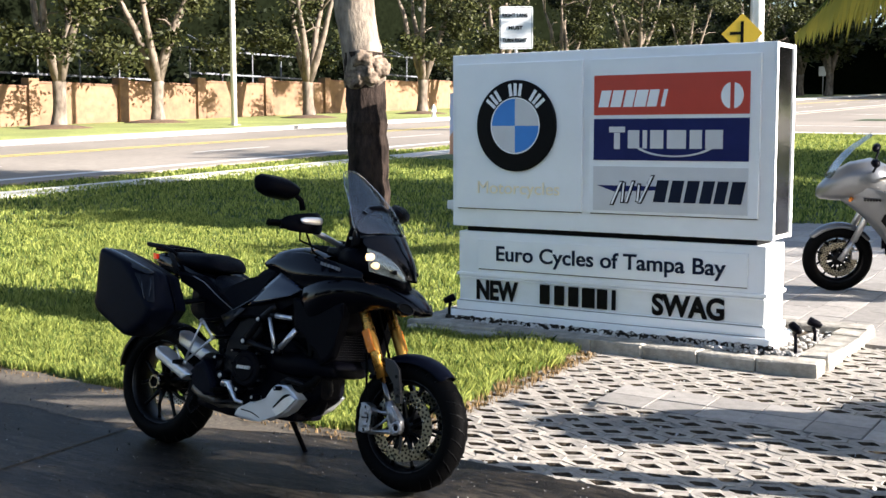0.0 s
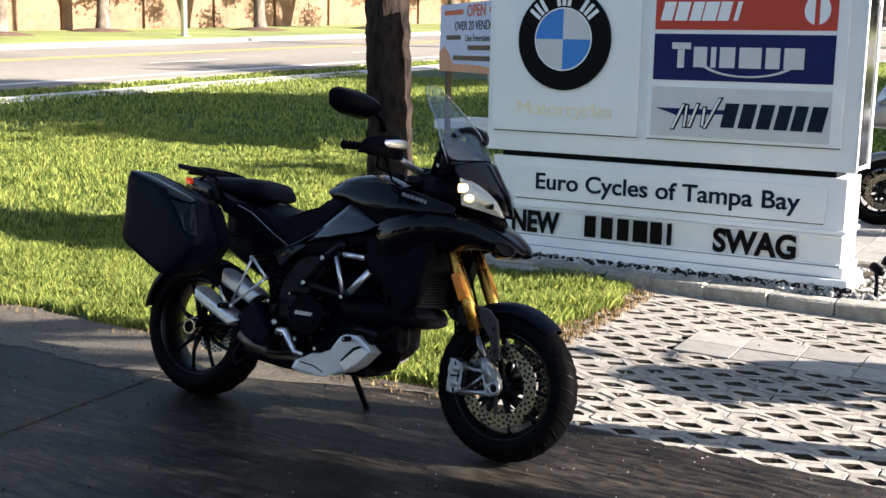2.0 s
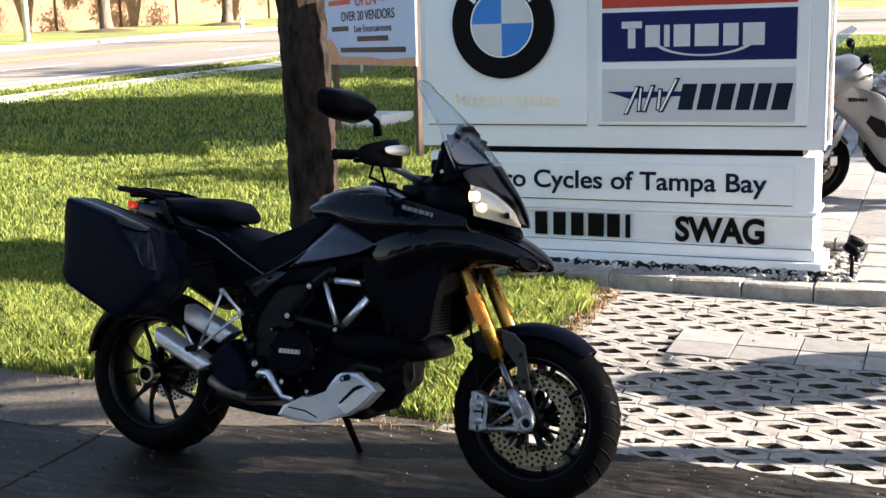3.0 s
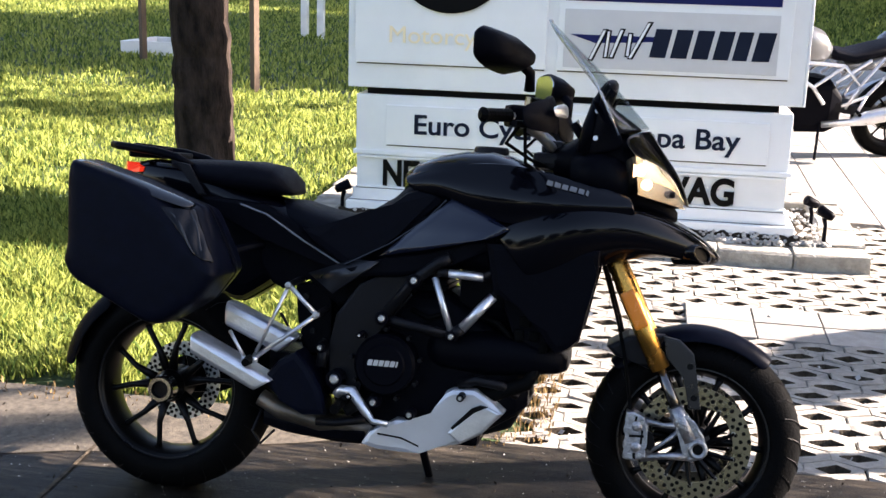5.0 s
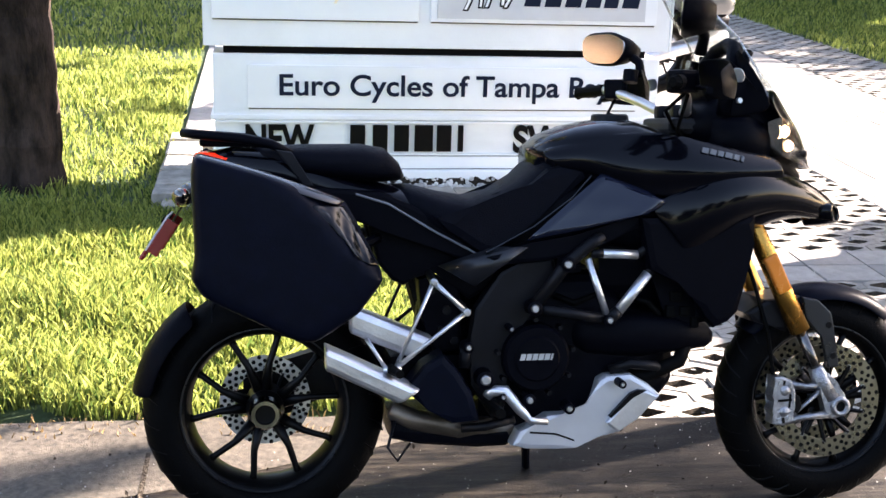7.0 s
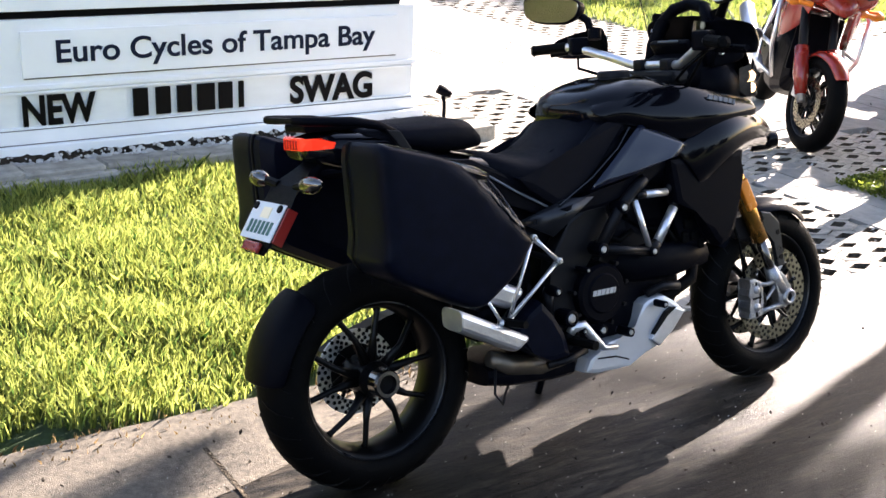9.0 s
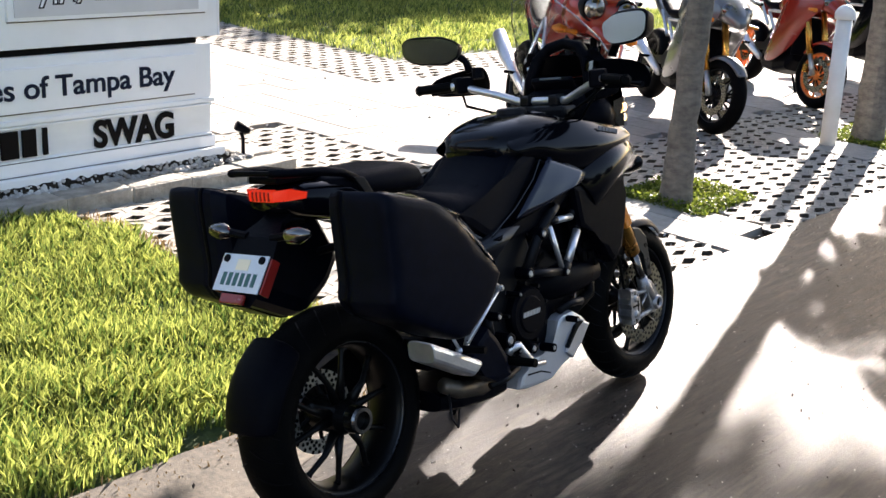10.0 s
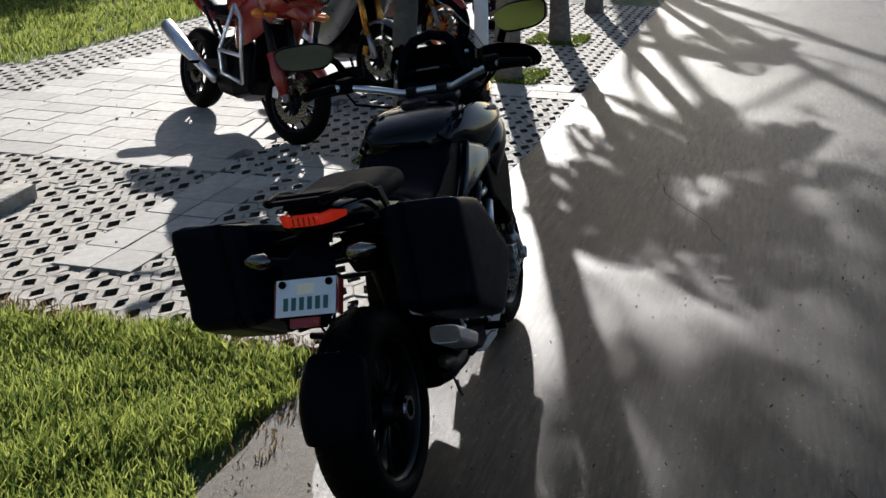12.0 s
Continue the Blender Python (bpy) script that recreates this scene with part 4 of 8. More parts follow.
# radiator
bm = bmesh.new()
box(bm, 1.13, 1.165, -0.16, 0.16, 0.55, 0.8, 0.006)
part("radiator", bm, "matte", bike)
for k in range(20):
    bm = bmesh.new()
    box(bm, 1.166, 1.17, -0.15, 0.15, 0.56 + 0.0118 * k, 0.564 + 0.0118 * k)
    part("radiator_fin", bm, "gunmetal", bike)
bm = bmesh.new()
tube(bm, [(1.12, -0.13, 0.5), (1.09, -0.15, 0.44), (1.0, -0.14, 0.40), (0.93, -0.12, 0.4)], 0.02, 10)
part("hose", bm, "rubber", bike, smooth=True)
bm = bmesh.new()
tube(bm, [(1.06, -0.03, 0.52), (1.075, -0.02, 0.4), (1.02, 0, 0.3), (0.9, 0, 0.26)], 0.028, 12)
part("header_pipe", bm, "gunmetal", bike, smooth=True)
side([(1.03, 0.8), (1.0, 0.68), (1.04, 0.58), (1.1, 0.535), (1.165, 0.545), (1.185, 0.62), (1.185, 0.8)], 0.14, 0.155, "matte", "radiator_side", 0.006)
# belly pan
side([(0.632, 0.23), (0.652, 0.268), (0.69, 0.285), (0.726, 0.309), (0.8, 0.31), (0.84, 0.327), (0.852, 0.35), (0.865, 0.398), (0.885, 0.41), (0.95, 0.414), (1.0, 0.385), (1.034, 0.354), (0.975, 0.29), (0.917, 0.256), (0.8, 0.234), (0.76, 0.216), (0.676, 0.219)], 0.1, 0.178, "silver", "belly_pan", 0.014, "silver plastic belly pan")
side([(0.882, 0.288), (0.952, 0.364), (0.986, 0.372), (1.026, 0.355), (0.97, 0.30), (0.916, 0.26)], 0.176, 0.19, "alu", "belly_pan_facet", 0.006)
bm = bmesh.new()
prism(bm, [(0.89, 0.305), (0.945, 0.364), (0.968, 0.374), (0.99, 0.371), (0.953, 0.352), (0.895, 0.299)], -0.1905, -0.176)
part("belly_pan_slot", bm, "black", bike)
bm = bmesh.new()
prism(bm, [(0.68, 0.268), (0.75, 0.262), (0.8, 0.243), (0.8, 0.238), (0.748, 0.257), (0.68, 0.263)], -0.1795, -0.176)
part("belly_pan_seam", bm, "black", bike)
bm = bmesh.new()
box(bm, 0.64, 0.96, -0.11, 0.11, 0.235, 0.3, 0.02)
part("sump", bm, "matte", bike)
# exhaust
for a, b, hh, hw in (((0.148, -0.222, 0.487), (0.356, -0.205, 0.384), 0.028, 0.05), ((0.215, -0.14, 0.569), (0.397, -0.135, 0.492), 0.034, 0.045)):
    bm = bmesh.new()
    a, b = Vector(a), Vector(b)
    d = (b - a).normalized()
    u = Vector((0, 1, 0))
    w2 = d.cross(u).normalized()
    if w2.z < 0:
        w2 = -w2
    rings = []
    for t, k in ((0.0, 0.86), (0.0, 0.96), (0.02, 1.0), (0.3, 1.02), (0.97, 1.03), (1.0, 0.99)):
        c = a.lerp(b, t)
        ring = []
        for j in range(20):
            q = 2 * math.pi * (j + 0.5) / 20
            cy, cz = math.copysign(abs(math.cos(q)) ** 0.5, math.cos(q)), math.copysign(abs(math.sin(q)) ** 0.5, math.sin(q))
            # both ends are cut on the slant, the outer lower corner chamfered
            lean = d * (-0.0135 * cz if t < 0.38 else 0.0175 * cz)
            ring.append(c + lean + (u * cy * hw + w2 * cz * hh) * k)
        rings.append(ring)
    ring_join(bm, rings)
    part("muffler", bm, "alu", bike, "brushed aluminium silencer")
side([(0.345, 0.395), (0.392, 0.455), (0.443, 0.487), (0.485, 0.44), (0.519, 0.385), (0.54, 0.312), (0.47, 0.306), (0.405, 0.345)], 0.12, 0.232, "case", "heat_shield", 0.018, both=False)
bm = bmesh.new()
tube(bm, [(0.32, -0.14, 0.33), (0.38, -0.14, 0.3), (0.5, -0.12, 0.27), (0.63, -0.1, 0.26), (0.7, -0.05, 0.27)], [0.025, 0.028, 0.03, 0.03, 0.03], 12)
part("collector_pipe", bm, "pipe", bike, "heat stained collector pipe", smooth=True)
bm = bmesh.new()
loft(bm, [(0.325, 0.235, 0.3, 0.12), (0.4, 0.222, 0.3, 0.14), (0.55, 0.208, 0.3, 0.14), (0.63, 0.208, 0.29, 0.13), (0.66, 0.225, 0.28, 0.11)], 4)
part("exhaust_box", bm, "matte", bike)
# swing arm, on the left
bm = bmesh.new()
ring_join(bm, [[(x, 0.15 + dy * 0.03, z + dz * h) for dy, dz in ((-1, -1), (1, -1), (1, 1), (-1, 1))] for x, z, h in ((0.58, 0.40, 0.06), (0.35, 0.41, 0.06), (0.15, 0.37, 0.07), (0.0, 0.317, 0.08), (-0.06, 0.317, 0.05))])
part("swing_arm", bm, "gunmetal", bike)
bm = bmesh.new()
box(bm, 0.32, 0.55, -0.09, 0.15, 0.36, 0.46, 0.02)
part("swing_arm_pivot", bm, "matte", bike)
side([(0.405, 0.585), (0.44, 0.615), (0.53, 0.645), (0.56, 0.33), (0.44, 0.335), (0.395, 0.5)], -0.03, 0.03, "matte", "inner_guard", 0.01, both=False)
# foot controls
for s in (1, -1):
    bm = bmesh.new()
    for a, b, r in (((0.416, 0.671), (0.5, 0.594), 0.0068), ((0.5, 0.594), (0.322, 0.455), 0.0062), ((0.416, 0.671), (0.322, 0.455), 0.0052), ((0.25, 0.53), (0.3, 0.452), 0.005), ((0.29, 0.452), (0.335, 0.455), 0.0085)):
        tube(bm, [(a[0], -0.235 * s, a[1]), ((a[0] + b[0]) / 2, -0.237 * s, (a[1] + b[1]) / 2), (b[0], -0.235 * s, b[1])], [r * 1.15, r * 0.9, r * 1.15], 8)
    br = part("footrest_bracket", bm, "alu" if s == 1 else "gunmetal", bike, "bare aluminium bracket", smooth=True)
    for x, z, r in ((0.416, 0.671, 0.0095), (0.5, 0.594, 0.0095), (0.322, 0.452, 0.009)):
        bm = bmesh.new()
        lathe(bm, [(0.0, -0.251 * s), (r * 0.55, -0.251 * s), (r * 0.6, -0.247 * s), (r, -0.246 * s), (r, -0.222 * s)], 12, "Y", (x, 0, z))
        part("bracket_bolt", bm, "steel", br, smooth=False)
    for p, q in (((0.5, 0.6), (0.5, 0.594)), ((0.42, 0.68), (0.416, 0.671))):
        bm = bmesh.new()
        tube(bm, [(p[0], -0.12 * s, p[1]), (q[0], -0.235 * s, q[1])], 0.01, 8)
        part("bracket_spacer", bm, "gunmetal", bike)
    bm = bmesh.new()
    tube(bm, [(0.31, -0.225 * s, 0.452), (0.325, -0.31 * s, 0.455)], [0.014, 0.011], 8)
    part("passenger_peg", bm, "rubber", bike)
    bm = bmesh.new()
    tube(bm, [(0.57, -0.19 * s, 0.345), (0.58, -0.29 * s, 0.345)], [0.016, 0.014], 8)
    part("rider_peg", bm, "rubber", bike)
    bm = bmesh.new()
    tube(bm, [(0.56, -0.2 * s, 0.368), (0.572, -0.203 * s, 0.384), (0.605, -0.205 * s, 0.385), (0.648, -0.21 * s, 0.333), (0.673, -0.215 * s, 0.307), (0.717, -0.22 * s, 0.303)], [0.013, 0.016, 0.016, 0.014, 0.009, 0.009], 10)
    part("foot_lever", bm, "alu", bike, smooth=True)
bm = bmesh.new()
tube(bm, [(0.735, 0.12, 0.24), (0.77, 0.25, 0.03), (0.775, 0.262, -0.01)], [0.014, 0.012, 0.012], 8)
box(bm, 0.745, 0.82, 0.235, 0.29, -0.014, 0.0, 0.004)
part("side_stand", bm, "matte", bike)

# fork and front end
for s in (1, -1):
    yy = -0.105 * s
    bm = bmesh.new()
    tube(bm, [(1.25, yy, 0.91), (1.335, yy, 0.742), (1.338, yy, 0.735), (1.40, yy, 0.61), (1.452, yy, 0.508)], [0.0255, 0.0255, 0.0275, 0.0275, 0.0275], 16)
    part("fork_tube", bm, "gold", bike, "gold anodised fork tube", True)
    bm = bmesh.new()
    box(bm, -0.02, 0.02, -0.012, 0.012, -0.055, 0.055, 0.006, pose(1.37, yy - 0.02 * s, 0.668, 0, -27, 0))
    part("fork_reflector", bm, "orange", bike, "orange reflector")
    bm = bmesh.new()
    tube(bm, [(1.452, yy, 0.508), (1.522, yy, 0.362)], 0.0155, 14)
    part("fork_slider", bm, "slider", bike, smooth=True)
    bm = bmesh.new()
    prism(bm, [(1.502, 0.362), (1.513, 0.388), (1.535, 0.39), (1.553, 0.362), (1.584, 0.33), (1.592, 0.3), (1.579, 0.27), (1.552, 0.26), (1.53, 0.268), (1.522, 0.3), (1.512, 0.33)], yy - 0.02 * s, yy + 0.014 * s, 0.006)
    foot = part("fork_foot", bm, "cast", bike, "cast aluminium fork foot")
    bm = bmesh.new()
    tube(bm, [(1.5, yy, 0.405), (1.52, yy, 0.365), (1.548, yy, 0.318)], [0.02, 0.026, 0.027], 14)
    part("foot_socket", bm, "cast", foot, smooth=True)
    for pts, r in (([(1.42, 0.362), (1.47, 0.353), (1.52, 0.356)], 0.0085), ([(1.415, 0.258), (1.48, 0.268), (1.545, 0.274)], 0.0105), ([(1.425, 0.268), (1.47, 0.3), (1.515, 0.342)], 0.006)):
        bm = bmesh.new()
        tube(bm, [(x, yy - 0.008 * s, z) for x, z in pts], [r * 1.25, r * 0.85, r * 1.3], 8)
        part("cast_arm", bm, "cast", foot, smooth=True)
    bm = bmesh.new()
    lathe(bm, [(0.014, yy - 0.022 * s), (0.016, yy - 0.03 * s), (0.026, yy - 0.03 * s), (0.028, yy - 0.02 * s)], 20, "Y", (1.568, 0, 0.297))
    part("axle_ring", bm, "cast", foot, smooth=True)
    bm = bmesh.new()
    lathe(bm, [(0.0, yy - 0.0225 * s), (0.0145, yy - 0.0225 * s), (0.0145, yy - 0.01 * s)], 16, "Y", (1.568, 0, 0.297))
    part("axle_hole", bm, "black", foot)
    bm = bmesh.new()
    prism(bm, [(1.368, 0.386), (1.39, 0.388), (1.418, 0.376), (1.431, 0.345), (1.424, 0.3), (1.428, 0.262), (1.398, 0.25), (1.366, 0.256), (1.373, 0.275), (1.364, 0.29), (1.375, 0.312), (1.364, 0.332), (1.373, 0.354)], yy - 0.034 * s, yy + 0.02 * s, 0.006)
    cal = part("brake_caliper", bm, "cast", bike, "silver radial brake caliper")
    for zc in (0.348, 0.29):
        bm = bmesh.new()
        lathe(bm, [(0.0, yy - 0.039 * s), (0.011, yy - 0.039 * s), (0.015, yy - 0.033 * s)], 14, "Y", (1.4, 0, zc))
        part("piston_cap", bm, "cast", cal, smooth=True)
    bm = bmesh.new()
    prism(bm, [(1.43, 0.338), (1.445, 0.33), (1.452, 0.3), (1.44, 0.282), (1.428, 0.29)], yy - 0.03 * s, yy - 0.008 * s, 0.002)
    part("brake_pad", bm, "black", cal)
    for o2 in ([(1.394, 0.376), (1.4, 0.376), (1.398, 0.363), (1.392, 0.363)], [(1.38, 0.324), (1.42, 0.326), (1.42, 0.319), (1.38, 0.317)], [(1.392, 0.274), (1.4, 0.274), (1.402, 0.258), (1.394, 0.258)], [(1.412, 0.34), (1.418, 0.338), (1.416, 0.3), (1.41, 0.3)]):
        bm = bmesh.new()
        prism(bm, o2, yy - 0.0355 * s, yy - 0.03 * s)
        part("caliper_groove", bm, "black", cal)
    for xc, zc in ((1.383, 0.372), (1.383, 0.268), (1.414, 0.36), (1.412, 0.27)):
        bm = bmesh.new()
        lathe(bm, [(0.0, yy - 0.038 * s), (0.0045, yy - 0.038 * s), (0.005, yy - 0.033 * s)], 8, "Y", (xc, 0, zc))
        part("caliper_bolt", bm, "steel", cal)
    bm = bmesh.new()
    tube(bm, [(1.38, yy, 0.38), (1.36, yy, 0.5), (1.33, yy * 0.8, 0.62), (1.27, yy * 0.6, 0.8)], 0.0055, 6)
    part("brake_hose", bm, "rubber", bike)
    bm = bmesh.new()
    prism(bm, [(1.455, 0.6), (1.5, 0.592), (1.54, 0.556), (1.551, 0.5), (1.569, 0.405), (1.536, 0.402), (1.52, 0.49), (1.466, 0.54)], yy - 0.006 * s, yy + 0.012 * s, 0.004)
    g = part("fork_guard", bm, "guard", bike, "satin grey fork guard")
    for zc, xc in ((0.522, 1.532), (0.436, 1.548)):
        bm = bmesh.new()
        lathe(bm, [(0.0, yy - 0.008 * s), (0.009, yy - 0.008 * s), (0.009, yy)], 10, "Y", (xc, 0, zc))
        part("guard_hole", bm, "black", g)
# front mudguard
rows = []
for k in range(13):
    a = radians(140 - 90 * k / 12)
    rr = 0.318 + 0.008 * math.sin(math.pi * k / 12)
    wd = 0.068 * (0.55 + 0.45 * math.sin(math.pi * (0.08 + 0.84 * k / 12)))
    cx, cz = 1.556 + rr * math.cos(a), 0.30 + rr * math.sin(a)
    ix, iz = 1.556 + (rr - 0.04) * math.cos(a), 0.30 + (rr - 0.04) * math.sin(a)
    rows.append([(ix, -wd * 1.12, iz), (1.556 + (rr - 0.008) * math.cos(a), -wd * 0.92, 0.30 + (rr - 0.008) * math.sin(a)), (cx + 0.004 * math.cos(a), 0, cz + 0.004 * math.sin(a)), (1.556 + (rr - 0.008) * math.cos(a), wd * 0.92, 0.30 + (rr - 0.008) * math.sin(a)), (ix, wd * 1.12, iz)])
skin(rows, "case", "front_mudguard", mirror=False)
bm = bmesh.new()
prism(bm, [(1.30, 0.555), (1.36, 0.59), (1.46, 0.6), (1.44, 0.54), (1.42, 0.5), (1.385, 0.515), (1.325, 0.53)], -0.09, 0.09, 0.012)
part("mudguard_stay", bm, "gunmetal", bike)
# rear hugger
rows = []
for k in range(8):
    a = radians(172 - 46 * k / 7)
    rr, wd = 0.338, 0.085 + 0.012 * math.sin(math.pi * k / 7)
    rows.append([((rr - 0.05) * math.cos(a), -wd * 1.1, 0.317 + (rr - 0.05) * math.sin(a)), (rr * math.cos(a), -wd * 0.85, 0.317 + rr * math.sin(a)), ((rr + 0.008) * math.cos(a), 0, 0.317 + (rr + 0.008) * math.sin(a)), (rr * math.cos(a), wd * 0.85, 0.317 + rr * math.sin(a)), ((rr - 0.05) * math.cos(a), wd * 1.1, 0.317 + (rr - 0.05) * math.sin(a))])
skin(rows, "matte", "rear_hugger", mirror=False)

# tail, seats, tank
bm = bmesh.new()
loft(bm, [(-0.155, 0.93, 0.985, 0.07), (-0.08, 0.9, 1.0, 0.10), (0.05, 0.87, 0.995, 0.12), (0.2, 0.84, 0.93, 0.125), (0.35, 0.78, 0.9, 0.13), (0.5, 0.71, 0.84, 0.13), (0.62, 0.69, 0.8, 0.12)], 3.2, 24)
part("tail_body", bm, "gloss", bike, smooth=True)
side([(0.10, 0.905), (0.3, 0.89), (0.41, 0.84), (0.5, 0.775), (0.556, 0.726), (0.54, 0.70), (0.42, 0.75), (0.3, 0.79), (0.14, 0.85)], 0.10, 0.142, "matte", "tail_side_panel", 0.012)
for s in (1, -1):
    bm = bmesh.new()
    tube(bm, [(0.23, -0.144 * s, 0.885), (0.312, -0.148 * s, 0.86), (0.43, -0.15 * s, 0.79), (0.548, -0.15 * s, 0.728)], 0.003, 6)
    part("trim_line", bm, "cage", bike, "thin grey trim line")
bm = bmesh.new()
loft(bm, [(-0.03, 0.985, 1.0, 0.05), (0.0, 0.96, 1.003, 0.1), (0.1, 0.925, 1.008, 0.135), (0.25, 0.912, 1.01, 0.14), (0.31, 0.912, 1.0, 0.135), (0.345, 0.915, 0.965, 0.115), (0.36, 0.92, 0.935, 0.07)], 3, 24)
part("passenger_seat", bm, "seat", bike, smooth=True)
side([(0.03, 0.995), (0.07, 0.99), (0.125, 0.905), (0.1, 0.905)], 0.138, 0.15, "gunmetal", "seat_bracket", 0.003)
bm = bmesh.new()
loft(bm, [(0.33, 0.82, 0.905, 0.10), (0.38, 0.80, 0.905, 0.135), (0.46, 0.76, 0.885, 0.16), (0.53, 0.74, 0.875, 0.165), (0.60, 0.745, 0.89, 0.165), (0.67, 0.77, 0.935, 0.16), (0.72, 0.82, 0.985, 0.155), (0.78, 0.88, 1.0, 0.15), (0.86, 0.93, 0.99, 0.14)], 2.8, 24)
part("rider_seat", bm, "seat", bike, smooth=True)
side([(0.556, 0.728), (0.6, 0.752), (0.70, 0.825), (0.855, 0.95), (0.80, 0.975), (0.72, 0.95), (0.64, 0.875), (0.54, 0.835), (0.42, 0.83), (0.46, 0.79)], 0.10, 0.172, "seat", "seat_side", 0.025)
bm = bmesh.new()
loft(bm, [(0.70, 0.93, 1.01, 0.10), (0.74, 0.92, 1.04, 0.15), (0.80, 0.90, 1.062, 0.175), (0.87, 0.88, 1.077, 0.19), (0.95, 0.87, 1.081, 0.195), (1.0, 0.87, 1.068, 0.2), (1.07, 0.87, 1.04, 0.205), (1.12, 0.87, 1.01, 0.19), (1.18, 0.88, 0.99, 0.15)], 3.0, 28)
part("fuel_tank", bm, "gloss", bike, smooth=True)
bm = bmesh.new()
lathe(bm, [(0.0, 1.0935), (0.045, 1.0935), (0.05, 1.089), (0.052, 1.075)], 24, "Z", (0.93, 0, 0))
part("fuel_cap", bm, "gunmetal", bike)
bm = bmesh.new()
loft(bm, [(0.5, 0.72, 0.8, 0.1), (0.6, 0.71, 0.85, 0.14), (0.75, 0.72, 0.93, 0.165), (0.9, 0.74, 0.95, 0.175), (1.02, 0.72, 0.97, 0.185), (1.15, 0.66, 0.96, 0.17), (1.22, 0.72, 0.93, 0.12)], 3.6, 20)
part("air_box", bm, "matte", bike, smooth=True)
# knee panel with its lower lip
skin([[(0.862, -0.188, 0.945), (0.942, -0.2, 0.907), (1.022, -0.214, 0.868)], [(0.76, -0.195, 0.857), (0.88, -0.212, 0.855), (0.995, -0.222, 0.85)], [(0.66, -0.19, 0.768), (0.81, -0.214, 0.8), (0.965, -0.226, 0.838)]], "panel", "knee_panel", "black gloss panel mirroring the sky", levels=2, crisp=True)
side([(0.56, 0.725), (0.67, 0.762), (0.79, 0.782), (0.91, 0.818), (0.99, 0.85), (0.96, 0.80), (0.86, 0.755), (0.72, 0.715), (0.6, 0.705)], 0.12, 0.19, "matte", "under_panel", 0.012)
skin([[(0.442, -0.135, 0.70), (0.582, -0.172, 0.752)], [(0.529, -0.186, 0.652), (0.662, -0.205, 0.752)]], "guard", "frame_cover", "satin black frame cover", levels=1, crisp=True)
for s in (1, -1):
    bm = bmesh.new()
    tube(bm, [(0.845, -0.17 * s, 0.945), (0.784, -0.177 * s, 0.878), (0.683, -0.178 * s, 0.803), (0.56, -0.176 * s, 0.737)], 0.003, 6)
    part("seat_piping", bm, "trimgloss", bike, "thin seat piping")
# side fairing, one sheet from the tank to the lamp
skin([[(0.72, -0.12, 1.005), (0.8, -0.155, 1.03), (0.9, -0.175, 1.045), (1.0, -0.185, 1.05), (1.09, -0.188, 1.035), (1.2, -0.185, 1.01), (1.345, -0.168, 0.982)],
      [(0.7, -0.155, 0.985), (0.79, -0.185, 0.998), (0.89, -0.205, 0.985), (0.98, -0.215, 0.985), (1.085, -0.222, 0.985), (1.2, -0.218, 0.972), (1.35, -0.19, 0.958)],
      [(0.735, -0.17, 0.965), (0.81, -0.188, 0.975), (0.885, -0.208, 0.945), (0.98, -0.225, 0.94), (1.085, -0.24, 0.942), (1.2, -0.234, 0.945), (1.355, -0.188, 0.946)],
      [(0.76, -0.165, 0.95), (0.82, -0.18, 0.955), (0.9, -0.196, 0.92), (0.99, -0.206, 0.905), (1.09, -0.218, 0.912), (1.2, -0.222, 0.928), (1.36, -0.18, 0.936)],
      [(0.82, -0.16, 0.935), (0.85, -0.175, 0.935), (0.945, -0.195, 0.895), (1.01, -0.206, 0.878), (1.1, -0.222, 0.885), (1.2, -0.225, 0.91), (1.365, -0.175, 0.925)]], "gloss", "side_fairing", "black gloss fairing side")
for k, (x, w) in enumerate(((1.112, 0.016), (1.133, 0.016), (1.154, 0.015), (1.175, 0.018), (1.198, 0.015), (1.219, 0.006))):
    for s in (-1, 1):
        bm = bmesh.new()
        y0 = s * (0.2185 - 0.05 * max(0, x - 1.17))
        zz = 0.996 - 0.2 * (x - 1.112)
        prism(bm, [(x, zz), (x + w, zz - 0.004), (x + w + 0.003, zz + 0.009), (x + 0.003, zz + 0.013)], y0, y0 - s * 0.006)
        part("fairing_mark", bm, "cage", bike)
# beak
skin([[(0.95, -0.19, 0.86), (1.08, -0.225, 0.905), (1.18, -0.225, 0.935), (1.30, -0.195, 0.945), (1.40, -0.15, 0.93), (1.50, -0.10, 0.89), (1.575, -0.055, 0.84), (1.592, -0.03, 0.815)],
      [(1.03, -0.225, 0.80), (1.1, -0.25, 0.86), (1.19, -0.25, 0.895), (1.30, -0.22, 0.905), (1.41, -0.175, 0.885), (1.5, -0.125, 0.85), (1.565, -0.075, 0.822), (1.59, -0.04, 0.81)],
      [(1.08, -0.21, 0.72), (1.14, -0.235, 0.79), (1.21, -0.235, 0.83), (1.3, -0.205, 0.842), (1.4, -0.16, 0.832), (1.47, -0.115, 0.812), (1.53, -0.075, 0.80), (1.57, -0.04, 0.80)],
      [(1.15, -0.15, 0.72), (1.22, -0.16, 0.755), (1.27, -0.15, 0.78), (1.34, -0.12, 0.802), (1.42, -0.09, 0.816), (1.48, -0.06, 0.818), (1.53, -0.04, 0.81), (1.56, -0.02, 0.8)]], "gloss", "beak_side", "black gloss front beak")
